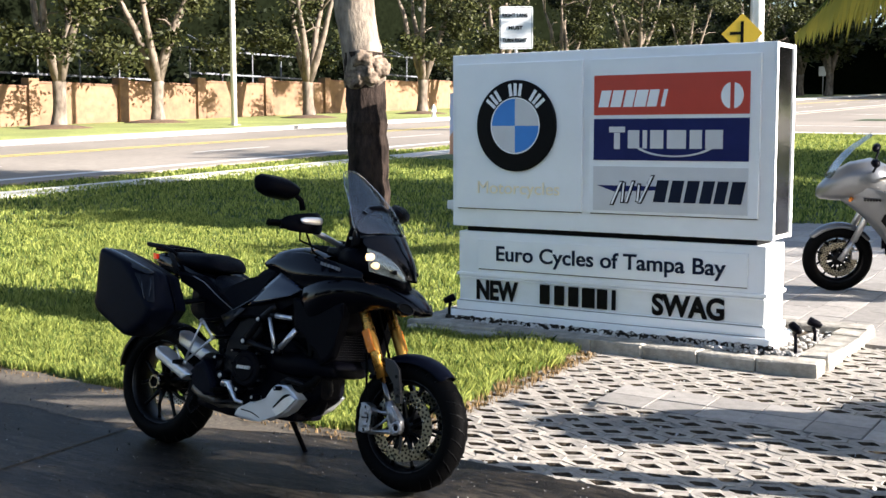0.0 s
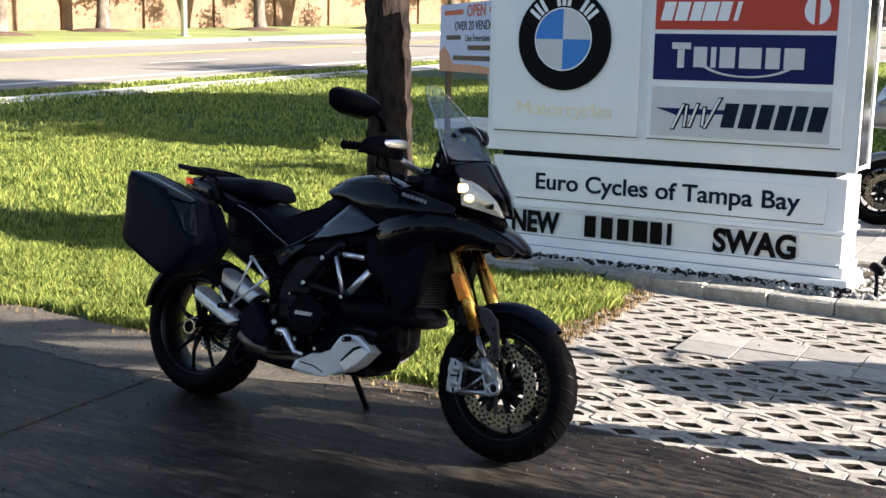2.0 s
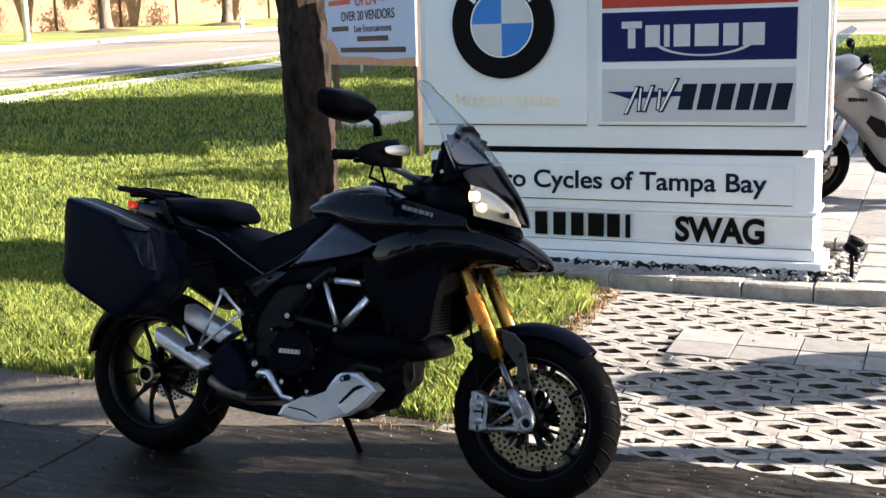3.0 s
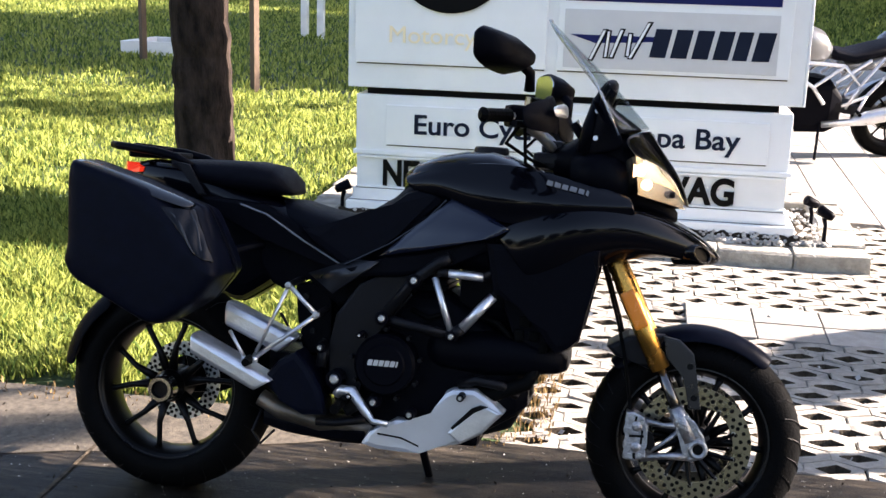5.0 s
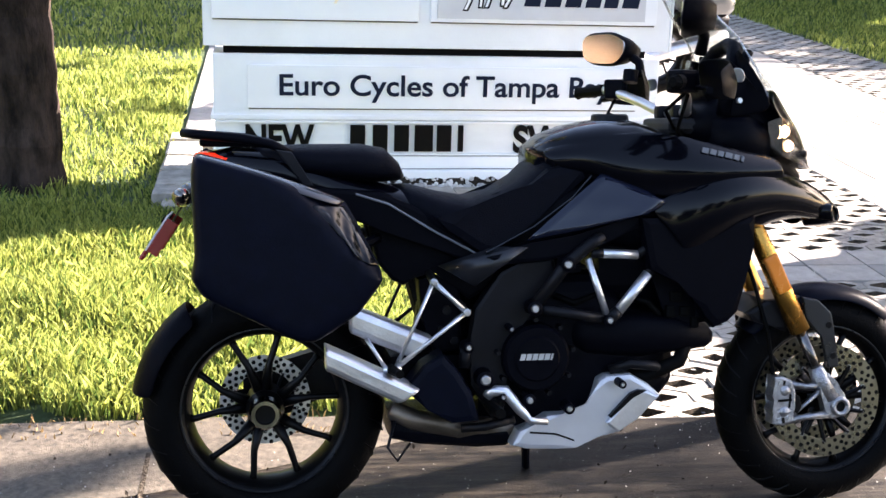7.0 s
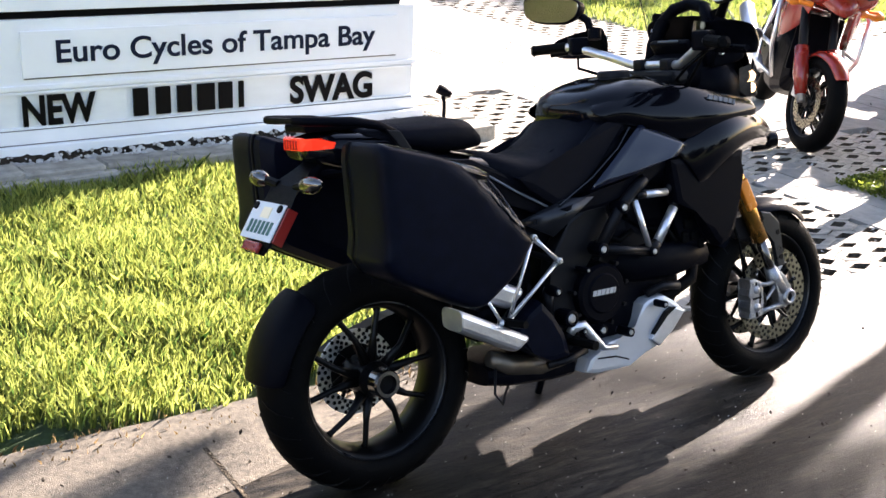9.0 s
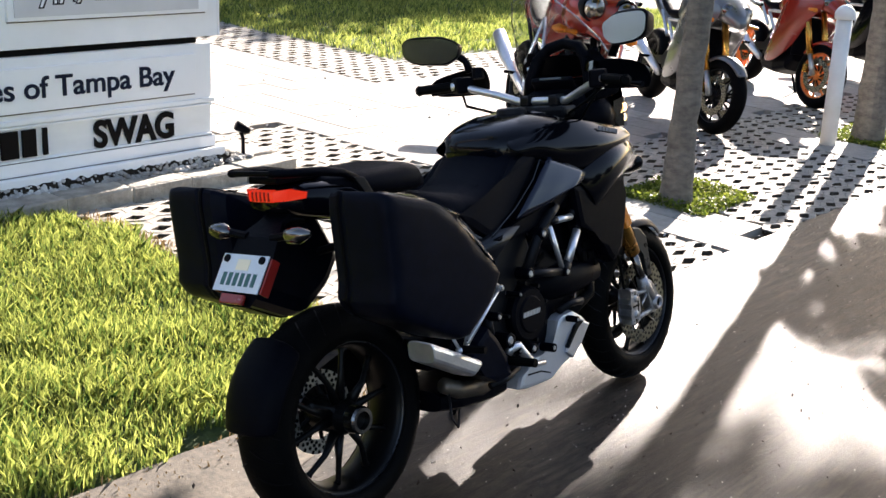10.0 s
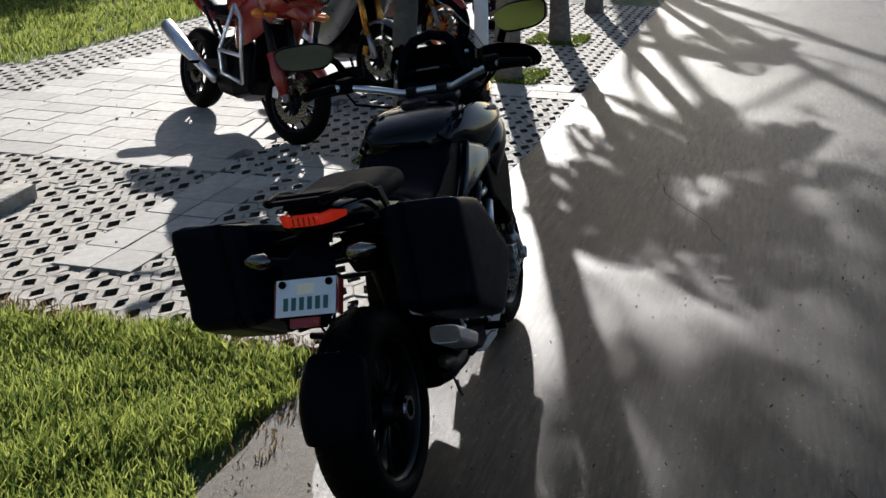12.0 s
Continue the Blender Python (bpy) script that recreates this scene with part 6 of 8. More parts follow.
for s in (1, -1):
    c = new("side_case")
    c.parent = bike
    tagged(c, "black hard side case")
    bm = bmesh.new()
    ring_join(bm, [case_ring(0.72, 0.2, s, 0.035), case_ring(0.9, 0.21, s, 0.015), case_ring(0.97, 0.24, s), case_ring(0.99, 0.27, s)])
    part("inner_shell", bm, "case", c)
    bm = bmesh.new()
    ring_join(bm, [case_ring(1.004, 0.271, s), case_ring(1.009, 0.277, s), case_ring(1.004, 0.284, s)])
    part("seal_rim", bm, "matte", c)
    bm = bmesh.new()
    ring_join(bm, [case_ring(k, y, s) for k, y in ((1.0, 0.284), (1.003, 0.305), (1.0, 0.365), (0.996, 0.4), (0.985, 0.42), (0.968, 0.431), (0.945, 0.437), (0.9, 0.441), (0.8, 0.4425), (0.7, 0.443), (0.6, 0.4435), (0.5, 0.444), (0.3, 0.444))])
    for v in bm.verts:
        d = front_bevel(v.co.x, v.co.z)
        if d > 0 and abs(v.co.y) > 0.34:
            v.co.y -= math.copysign(min(1.15 * d, abs(v.co.y) - 0.34), v.co.y)
    part("lid", bm, "case", c, smooth=True)
    # moulded glossy trim down the forward corner, with a wavy relief
    rows = []
    for i in range(13):
        u = i / 12
        p, q = Vector((0.104, 0.876)).lerp(Vector((0.226, 0.742)), u), Vector((0.183, 0.872)).lerp(Vector((0.262, 0.733)), u)
        row = []
        for j in range(6):
            x, z = p.lerp(q, j / 5)
            out = 0.4455 - 1.15 * max(0.0, front_bevel(x, z)) + 0.009 * math.sin(j * 2.3 + i * 1.3) * math.sin(math.pi * (j + 0.5) / 6) - 0.006 * (j in (0, 5))
            row.append((x, -out * s, z))
        rows.append(row)
    skin(rows, "gloss", "lid_trim", "glossy black moulded trim", par=c, thick=0.006, mirror=False, levels=1)
    # thin ribs added to stand in for bright reflections on the trim
    for j0, j1 in ((0.2, 0.1), (0.78, 0.62)):
        bm = bmesh.new()
        pts = []
        for i in range(9):
            u = 0.06 + 0.88 * i / 8
            p, q = Vector((0.104, 0.876)).lerp(Vector((0.226, 0.742)), u), Vector((0.183, 0.872)).lerp(Vector((0.262, 0.733)), u)
            x, z = p.lerp(q, j0 + (j1 - j0) * u + 0.12 * math.sin(5 * u))
            pts.append((x, -(0.4465 - 1.15 * max(0.0, front_bevel(x, z))) * s, z))
        tube(bm, pts, [0.0022 + 0.002 * math.sin(math.pi * i / 8) for i in range(9)], 6)
        part("trim_rib", bm, "trimgloss", c, smooth=True)
    skin([[(-0.15, -0.385 * s, 0.992), (0.0, -0.38 * s, 0.951), (0.125, -0.375 * s, 0.907), (0.188, -0.355 * s, 0.883)], [(-0.15, -0.412 * s, 0.988), (0.0, -0.41 * s, 0.946), (0.125, -0.405 * s, 0.901), (0.188, -0.375 * s, 0.878)], [(-0.148, -0.437 * s, 0.968), (0.0, -0.436 * s, 0.928), (0.115, -0.432 * s, 0.887), (0.178, -0.392 * s, 0.868)]], "trimgloss", "lid_edge", "glossy edge band of the lid", par=c, thick=0.005, mirror=False, levels=1)
    bm = bmesh.new()
    tube(bm, [(0.02, -0.21 * s, 0.86), (0.06, -0.09 * s, 0.87)], 0.014, 8)
    part("case_mount", bm, "matte", c)
    bm = bmesh.new()
    tube(bm, [(0.19, -0.21 * s, 0.74), (0.29, -0.1 * s, 0.77)], 0.014, 8)
    part("case_mount", bm, "matte", c)


# ---- other parked motorcycles ----
def parked_bike(m, label, paint, rim="rim", fork="gold", fairing=True, tall=False, bars=False, cases=False, half=False):
    global bike
    bike = thing("motorcycle", m, label, "motorcycle", "bikes parked in the court")
    wheel(bike, 0, 0.315, 0.315, 0.17, 0.222, "rear_wheel", 5, rim, 0.12, (-0.06,), 0.1, seg=28)
    wheel(bike, 1.47, 0.30, 0.30, 0.12, 0.215, "front_wheel", 5, rim, 0.155, (-0.06, 0.06), 0.07, seg=28)
    bm = bmesh.new()
    loft(bm, [(0.45, 0.24, 0.5, 0.1), (0.55, 0.2, 0.62, 0.14), (0.8, 0.2, 0.66, 0.15), (1.0, 0.26, 0.6, 0.13), (1.08, 0.36, 0.5, 0.1)], 5)
    part("engine_block", bm, "matte", bike)
    bm = bmesh.new()
    lathe(bm, [(0.0, -0.19), (0.07, -0.19), (0.085, -0.18), (0.09, -0.12)], 24, "Y", (0.68, 0, 0.43))
    part("clutch_cover", bm, "gunmetal", bike)
    for pts in ([(0.5, 0.75), (0.72, 0.58)], [(0.72, 0.58), (0.95, 0.72)], [(0.72, 0.58), (0.62, 0.45)], [(0.5, 0.75), (0.95, 0.78)], [(0.3, 0.8), (0.55, 0.62)]):
        for s in (-1, 1):
            bm = bmesh.new()
            tube(bm, [(x, 0.17 * s, z) for x, z in pts], 0.015, 8)
            part("frame_tube", bm, "alu" if not tall else "gunmetal", bike)
    hi = 0.06 if tall else 0.0
    bm = bmesh.new()
    loft(bm, [(0.58, 0.78, 0.88 + hi, 0.1), (0.66, 0.75, 0.99 + hi, 0.17), (0.8, 0.74, 1.04 + hi, 0.2), (0.95, 0.76, 1.03 + hi, 0.19), (1.05, 0.8, 0.96 + hi, 0.14), (1.1, 0.84, 0.92, 0.1)], 3)
    part("fuel_tank", bm, paint, bike, smooth=True)
    bm = bmesh.new()
    loft(bm, [(-0.1, 0.92, 0.97, 0.08), (0.05, 0.86, 0.95, 0.12), (0.25, 0.8, 0.89, 0.15), (0.42, 0.76, 0.84, 0.16), (0.55, 0.77, 0.86, 0.13), (0.62, 0.8, 0.9, 0.1)], 3)
    part("seat", bm, "seat", bike, smooth=True)
    bm = bmesh.new()
    loft(bm, [(-0.28, 0.88, 0.93, 0.06), (-0.15, 0.83, 0.93, 0.1), (0.05, 0.76, 0.87, 0.13), (0.25, 0.7, 0.81, 0.14), (0.45, 0.68, 0.77, 0.12)], 3)
    part("tail_body", bm, paint, bike, smooth=True)
    bm = bmesh.new()
    box(bm, -0.3, -0.27, -0.05, 0.05, 0.88, 0.92, 0.008)
    part("tail_lamp", bm, "redplastic", bike)
    if half:
        skin([[(0.98, -0.21, 0.9), (1.1, -0.24, 0.95), (1.28, -0.21, 0.99), (1.5, -0.11, 0.97)], [(0.88, -0.22, 0.72), (1.02, -0.255, 0.76), (1.22, -0.235, 0.82), (1.54, -0.1, 0.88)], [(0.9, -0.21, 0.52), (1.0, -0.24, 0.54), (1.12, -0.22, 0.62), (1.34, -0.15, 0.78)], [(0.85, -0.18, 0.3), (0.93, -0.2, 0.3), (1.0, -0.18, 0.36), (1.12, -0.13, 0.55)]], paint, "side_fairing")
        side([(0.98, 0.7), (1.09, 0.75), (1.12, 0.69), (1.03, 0.58), (0.95, 0.56)], 0.235, 0.252, "black", "side_vent", 0.006)
        for k in range(6):
            side([(1.12 + 0.024 * k, 0.86), (1.138 + 0.024 * k, 0.86), (1.142 + 0.024 * k, 0.878), (1.124 + 0.024 * k, 0.878)], 0.2, 0.2555, "gunmetal", "fairing_mark", 0.0)
    elif fairing:
        skin([[(0.85, -0.21, 0.86), (1.0, -0.235, 0.95), (1.2, -0.22, 1.02), (1.42, -0.12, 1.0)], [(0.8, -0.22, 0.68), (0.98, -0.25, 0.74), (1.18, -0.24, 0.82), (1.46, -0.12, 0.9)], [(0.75, -0.21, 0.46), (0.95, -0.24, 0.5), (1.12, -0.225, 0.6), (1.3, -0.16, 0.78)], [(0.62, -0.17, 0.27), (0.85, -0.2, 0.28), (1.02, -0.19, 0.38), (1.15, -0.14, 0.55)]], paint, "side_fairing")
    else:
        skin([[(0.9, -0.2, 0.86), (1.05, -0.23, 0.93), (1.2, -0.2, 0.97), (1.42, -0.12, 0.95)], [(0.88, -0.21, 0.72), (1.02, -0.25, 0.75), (1.15, -0.22, 0.8), (1.35, -0.13, 0.86)], [(0.9, -0.19, 0.55), (1.0, -0.22, 0.58), (1.1, -0.2, 0.62), (1.2, -0.13, 0.72)]], paint, "side_fairing")
    nx = 0.08 if half else 0.0
    bm = bmesh.new()
    loft(bm, [(1.12, 0.88, 1.08, 0.15), (1.25, 0.86, 1.1, 0.17), (1.38 + nx, 0.85, 1.04, 0.14), (1.5 + nx, 0.84, 0.95, 0.08), (1.56 + nx, 0.84, 0.9, 0.03)], 2.6)
    part("nose_fairing", bm, paint, bike, smooth=True)
    for s in (-1, 1):
        bm = bmesh.new()
        lathe(bm, [(0.0, 1.46), (0.045, 1.45), (0.055, 1.42)], 16, "X", (nx, 0.075 * s, 0.95))
        part("headlamp", bm, "lamp_chrome", bike, smooth=True)
        bm = bmesh.new()
        tube(bm, [(1.14, 0.1 * s, 0.95), (1.26, 0.1 * s, 0.68), (1.36, 0.1 * s, 0.47)], 0.028, 12)
        part("fork_tube", bm, fork, bike, smooth=True)
        bm = bmesh.new()
        tube(bm, [(1.36, 0.1 * s, 0.48), (1.47, 0.1 * s, 0.3)], [0.02, 0.026], 12)
        part("fork_slider", bm, "steel", bike, smooth=True)
        bm = bmesh.new()
        box(bm, 1.31, 1.37, 0.075 * s - 0.02, 0.075 * s + 0.02, 0.3, 0.38, 0.01)
        part("brake_caliper", bm, "alu" if fork != "gold" else "gold", bike)
        bm = bmesh.new()
        tube(bm, [(1.1, 0.08 * s, 1.02), (1.08, 0.2 * s, 1.06 + hi), (1.0, 0.36 * s, 1.04 + hi)], 0.013, 8)
        part("handlebar", bm, "steel", bike)
        bm = bmesh.new()
        tube(bm, [(1.02, 0.3 * s, 1.045 + hi), (0.98, 0.39 * s, 1.035 + hi)], 0.018, 8)
        part("grip", bm, "rubber", bike)
        bm = bmesh.new()
        tube(bm, [(1.2, 0.16 * s, 1.08), (1.16, 0.3 * s, 1.18), (1.16, 0.34 * s, 1.2)], [0.01, 0.01, 0.012], 8)
        tube(bm, [(1.19, 0.3 * s, 1.2), (1.18, 0.34 * s, 1.205), (1.17, 0.42 * s, 1.21), (1.17, 0.45 * s, 1.2)], [0.01, 0.035, 0.035, 0.01], 8)
        part("mirror", bm, "matte", bike, smooth=True)
        bm = bmesh.new()
        tube(bm, [(0.35, 0.18 * s, 0.4), (0.37, 0.29 * s, 0.4)], 0.013, 8)
        part("foot_peg", bm, "rubber", bike)
        bm = bmesh.new()
        tube(bm, [(1.36, 0.15 * s, 0.86), (1.37, 0.23 * s, 0.86)], [0.02, 0.012], 8)
        part("indicator", bm, "orange", bike)
        if bars:
            for pts in ([(1.06, 0.2, 0.35), (1.15, 0.27, 0.55), (1.12, 0.28, 0.8), (0.95, 0.25, 0.88)], [(1.06, 0.2, 0.35), (0.9, 0.28, 0.4), (0.8, 0.27, 0.55), (0.95, 0.25, 0.88)], [(1.15, 0.27, 0.55), (0.8, 0.27, 0.55)]):
                bm = bmesh.new()
                tube(bm, [(x, y * s, z) for x, y, z in pts], 0.014, 8)
                part("crash_bar", bm, "alu", bike, "bright steel crash bar", True)
        if cases:
            bm = bmesh.new()
            box(bm, -0.3, 0.15, 0.24 * s - 0.09, 0.24 * s + 0.09, 0.5, 0.85, 0.03)
            part("side_case", bm, "silver", bike)
    if tall:
        bm = bmesh.new()
        loft(bm, [(1.1, 0.84, 1.16, 0.17), (1.22, 0.82, 1.2, 0.235), (1.34, 0.84, 1.18, 0.235), (1.44, 0.88, 1.13, 0.2), (1.5, 0.93, 1.07, 0.13)], 2.8)
        part("upper_fairing", bm, paint, bike, smooth=True)
        for s in (-1, 1):
            bm = bmesh.new()
            lathe(bm, [(0.0, 1.535), (0.04, 1.528), (0.07, 1.508), (0.08, 1.42)], 20, "X", (0, 0.11 * s, 1.04))
            lamp = part("round_headlamp", bm, "lamp_chrome", bike, "round clear headlamp", True)
            bm = bmesh.new()
            lathe(bm, [(0.08, 1.5), (0.09, 1.492), (0.094, 1.4)], 20, "X", (0, 0.11 * s, 1.04))
            part("lamp_rim", bm, "black", lamp, smooth=True)
            bm = bmesh.new()
            tube(bm, [(1.3, 0.105 * s, 0.6), (1.38, 0.108 * s, 0.46), (1.45, 0.108 * s, 0.34)], [0.045, 0.05, 0.034], 12)
            part("fork_cover", bm, paint, bike, "painted fork cover", True)
            bm = bmesh.new()
            tube(bm, [(1.3, 0.2 * s, 0.86), (1.31, 0.26 * s, 0.86), (1.31, 0.3 * s, 0.86)], [0.02, 0.034, 0.012], 10)
            part("amber_indicator", bm, "orange", bike, "amber indicator", True)
        bm = bmesh.new()
        box(bm, 1.232, 1.237, 0.02, 0.12, 1.2, 1.29, 0.001)
        part("price_tag", bm, "signyellow", bike, "bright yellow tag")
        bm = bmesh.new()
        box(bm, 1.1, 1.28, -0.05, 0.05, 1.16, 1.21, 0.01)
        part("tag_shelf", bm, "matte", bike)
    bm = bmesh.new()
    rows = []
    for k in range(9):
        a = radians(150 - 110 * k / 8)
        for_w = 0.065 * (0.6 + 0.4 * math.sin(math.pi * k / 8))
        rows.append([(1.47 + q * math.cos(a), y, 0.3 + q * math.sin(a)) for q, y in ((0.28, -for_w), (0.315, -for_w * 0.9), (0.325, 0), (0.315, for_w * 0.9), (0.28, for_w))])
    bm.free()
    skin(rows, paint, "front_mudguard", mirror=False, levels=1)
    us = (-1, -0.5, 0, 0.5, 1)
    if half:
        skin([[(1.19 + 0.02 * (1 - u * u), 0.13 * u, 1.4) for u in us], [(1.34 + 0.04 * (1 - u * u), 0.19 * u, 1.3) for u in us], [(1.46 + 0.07 * (1 - u * u), 0.2 * u, 1.16) for u in us], [(1.52 + 0.08 * (1 - u * u), 0.17 * u, 1.02) for u in us]], "tourscreen", "windscreen", "tall grey tinted screen", mirror=False, thick=0.003)
        bm = bmesh.new()
        loft(bm, [(1.08, 0.86, 1.12, 0.18), (1.22, 0.84, 1.18, 0.22), (1.4, 0.82, 1.14, 0.2), (1.53, 0.82, 1.06, 0.15), (1.63, 0.83, 0.96, 0.08), (1.66, 0.85, 0.92, 0.03)], 2.6)
        part("upper_fairing", bm, paint, bike, smooth=True)
    else:
        skin([[(1.2 + 0.02 * (1 - u * u), 0.12 * u, 1.27) for u in us], [(1.3 + 0.03 * (1 - u * u), 0.17 * u, 1.17) for u in us], [(1.38 + 0.05 * (1 - u * u), 0.16 * u, 1.04) for u in us]], "screen", "windscreen", mirror=False, thick=0.003)
    bm = bmesh.new()
    tube(bm, [(0.55, -0.16, 0.3), (0.3, -0.2, 0.4), (0.1, -0.22, 0.48), (-0.2, -0.23, 0.6), (-0.22, -0.23, 0.61)], [0.03, 0.035, 0.055, 0.055, 0.045], 14)
    part("silencer", bm, "alu", bike, smooth=True)
    if half:
        bm = bmesh.new()
        tube(bm, [(0.6, 0.14, 0.28), (0.4, 0.2, 0.32), (0.28, 0.22, 0.36), (-0.1, 0.235, 0.46), (-0.42, 0.245, 0.54), (-0.44, 0.245, 0.545)], [0.025, 0.03, 0.055, 0.062, 0.058, 0.045], 16)
        part("silencer", bm, "alu", bike, "long bright silencer", True)
        for s in (-1, 1):
            bm = bmesh.new()
            rim12 = ((-1, -0.55), (-0.85, -0.95), (-0.4, -1), (0.4, -1), (0.85, -0.75), (1, -0.2), (0.95, 0.5), (0.75, 0.9), (0.3, 1), (-0.5, 0.98), (-0.85, 0.8), (-1, 0.3))
            ring_join(bm, [[(cx + q * dx, y * s, cz + w * dz) for dx, dz in rim12] for y, q, w, cx, cz in ((0.17, 0.2, 0.08, -0.16, 0.83), (0.2, 0.25, 0.1, -0.16, 0.83), (0.3, 0.26, 0.11, -0.16, 0.83), (0.36, 0.23, 0.09, -0.16, 0.83), (0.38, 0.17, 0.06, -0.16, 0.83))])
            cs = part("side_case", bm, paint, bike, "silver hard side case", True)
            bm = bmesh.new()
            ring_join(bm, [[(cx + q * dx, y * s, cz + w * dz) for dx, dz in rim12] for y, q, w, cx, cz in ((0.17, 0.18, 0.06, -0.17, 0.68), (0.2, 0.23, 0.075, -0.17, 0.68), (0.3, 0.24, 0.08, -0.17, 0.68), (0.35, 0.2, 0.06, -0.17, 0.68))])
            part("lower_shell", bm, "matte", cs, "black lower half", True)
            for pts in ([(0.2, 0.82), (0.36, 0.6), (0.5, 0.75)], [(0.36, 0.6), (0.45, 0.42)], [(0.12, 0.74), (0.3, 0.52), (0.48, 0.44)], [(0.3, 0.52), (0.36, 0.36)]):
                bm = bmesh.new()
                tube(bm, [(x, 0.18 * s, z) for x, z in pts], 0.014, 8)
                part("rear_frame_tube", bm, "alu", bike, smooth=True)
    bm = bmesh.new()
    ring_join(bm, [[(x, sy * 0.12, z + sz * 0.035) for sy, sz in ((-1, -1), (1, -1), (1, 1), (-1, 1))] for x, z in ((0.55, 0.42), (0.2, 0.37), (-0.03, 0.315))])
    part("swing_arm", bm, "gunmetal", bike)
    bm = bmesh.new()
    tube(bm, [(0.62, 0.15, 0.28), (0.66, 0.27, 0.0)], 0.012, 8)
    part("side_stand", bm, "matte", bike)
    bm = bmesh.new()
    box(bm, 1.08, 1.11, -0.14, 0.14, 0.42, 0.78, 0.008)
    part("radiator", bm, "matte", bike)
    # bars turned to the left on the stand
    turn = pose(1.4, 0, 0) @ pose(0, 0, 0, 0, 0, 15) @ pose(-1.4, 0, 0)
    for ob in bike.children:
        if ob.name.split(".")[0] in ("front_wheel", "fork_tube", "fork_slider", "brake_caliper", "front_mudguard", "fork_cover"):
            ob.matrix_basis = turn @ ob.matrix_basis
    return bike


def stand(rx, ry, fx, fy, base=1.47):
    """Pose of a leaning bike whose wheels touch the ground at these places."""
    h = math.atan2(fy - ry, fx - rx)
    k = base / math.hypot(fx - rx, fy - ry)
    fx, fy = rx + (fx - rx) * k, ry + (fy - ry) * k
    p = math.atan2(rise(fx, fy) - rise(rx, ry), base)
    return pose(rx, ry, rise(rx, ry), 0, 0, math.degrees(h)) @ pose(0, 0, 0, 0, -math.degrees(p), 0) @ pose(0, 0, 0, -9, 0, 0)


adventure = bike
parked_bike(stand(3.34, 3.32, 1.87, 2.98), "silver sport touring motorcycle with a clear screen on pale slabs", "silverpaint", "rim", "steel", half=True)
parked_bike(stand(5.25, 0.05, 4.32, -1.13), "orange red adventure motorcycle with bright crash bars on the slabs", "orangepaint", "rim", "gunmetal", False, True, True, False)
parked_bike(stand(7.2, 0.05, 6.25, -1.08), "silver grey sport motorcycle beside a palm trunk", "silverpaint", "rim", "gold")
parked_bike(stand(9.2, 0.1, 8.28, -1.03), "red and white racing style motorcycle with orange wheels", "orangepaint", "orangerim", "gold")
parked_bike(stand(11.2, 0.1, 10.3, -1.03), "dark parked motorcycle at the end of the row", "gloss", "rim", "steel")


# ---- trees and palms ----
def leaf_cards(rng, centres, normals_up, size, aspect=0.5, droop=0.0):
    """Small pointed leaves at the centres, as diamond faces."""
    n = len(centres)
    d = rng.normal(size=(n, 3))
    d[:, 2] = d[:, 2] * 0.7 - droop
    d /= np.linalg.norm(d, axis=1)[:, None]
    e = np.cross(d, rng.normal(size=(n, 3)) + np.array([0, 0, normals_up]))
    e /= np.linalg.norm(e, axis=1)[:, None] + 1e-9
    s = (size * rng.uniform(0.6, 1.3, n))[:, None]
    v = np.stack([centres, centres + d * s * 0.5 + e * s * aspect * 0.5, centres + d * s, centres + d * s * 0.5 - e * s * aspect * 0.5], 1)
    return v.reshape(-1, 3), np.arange(4 * n).reshape(-1, 4)


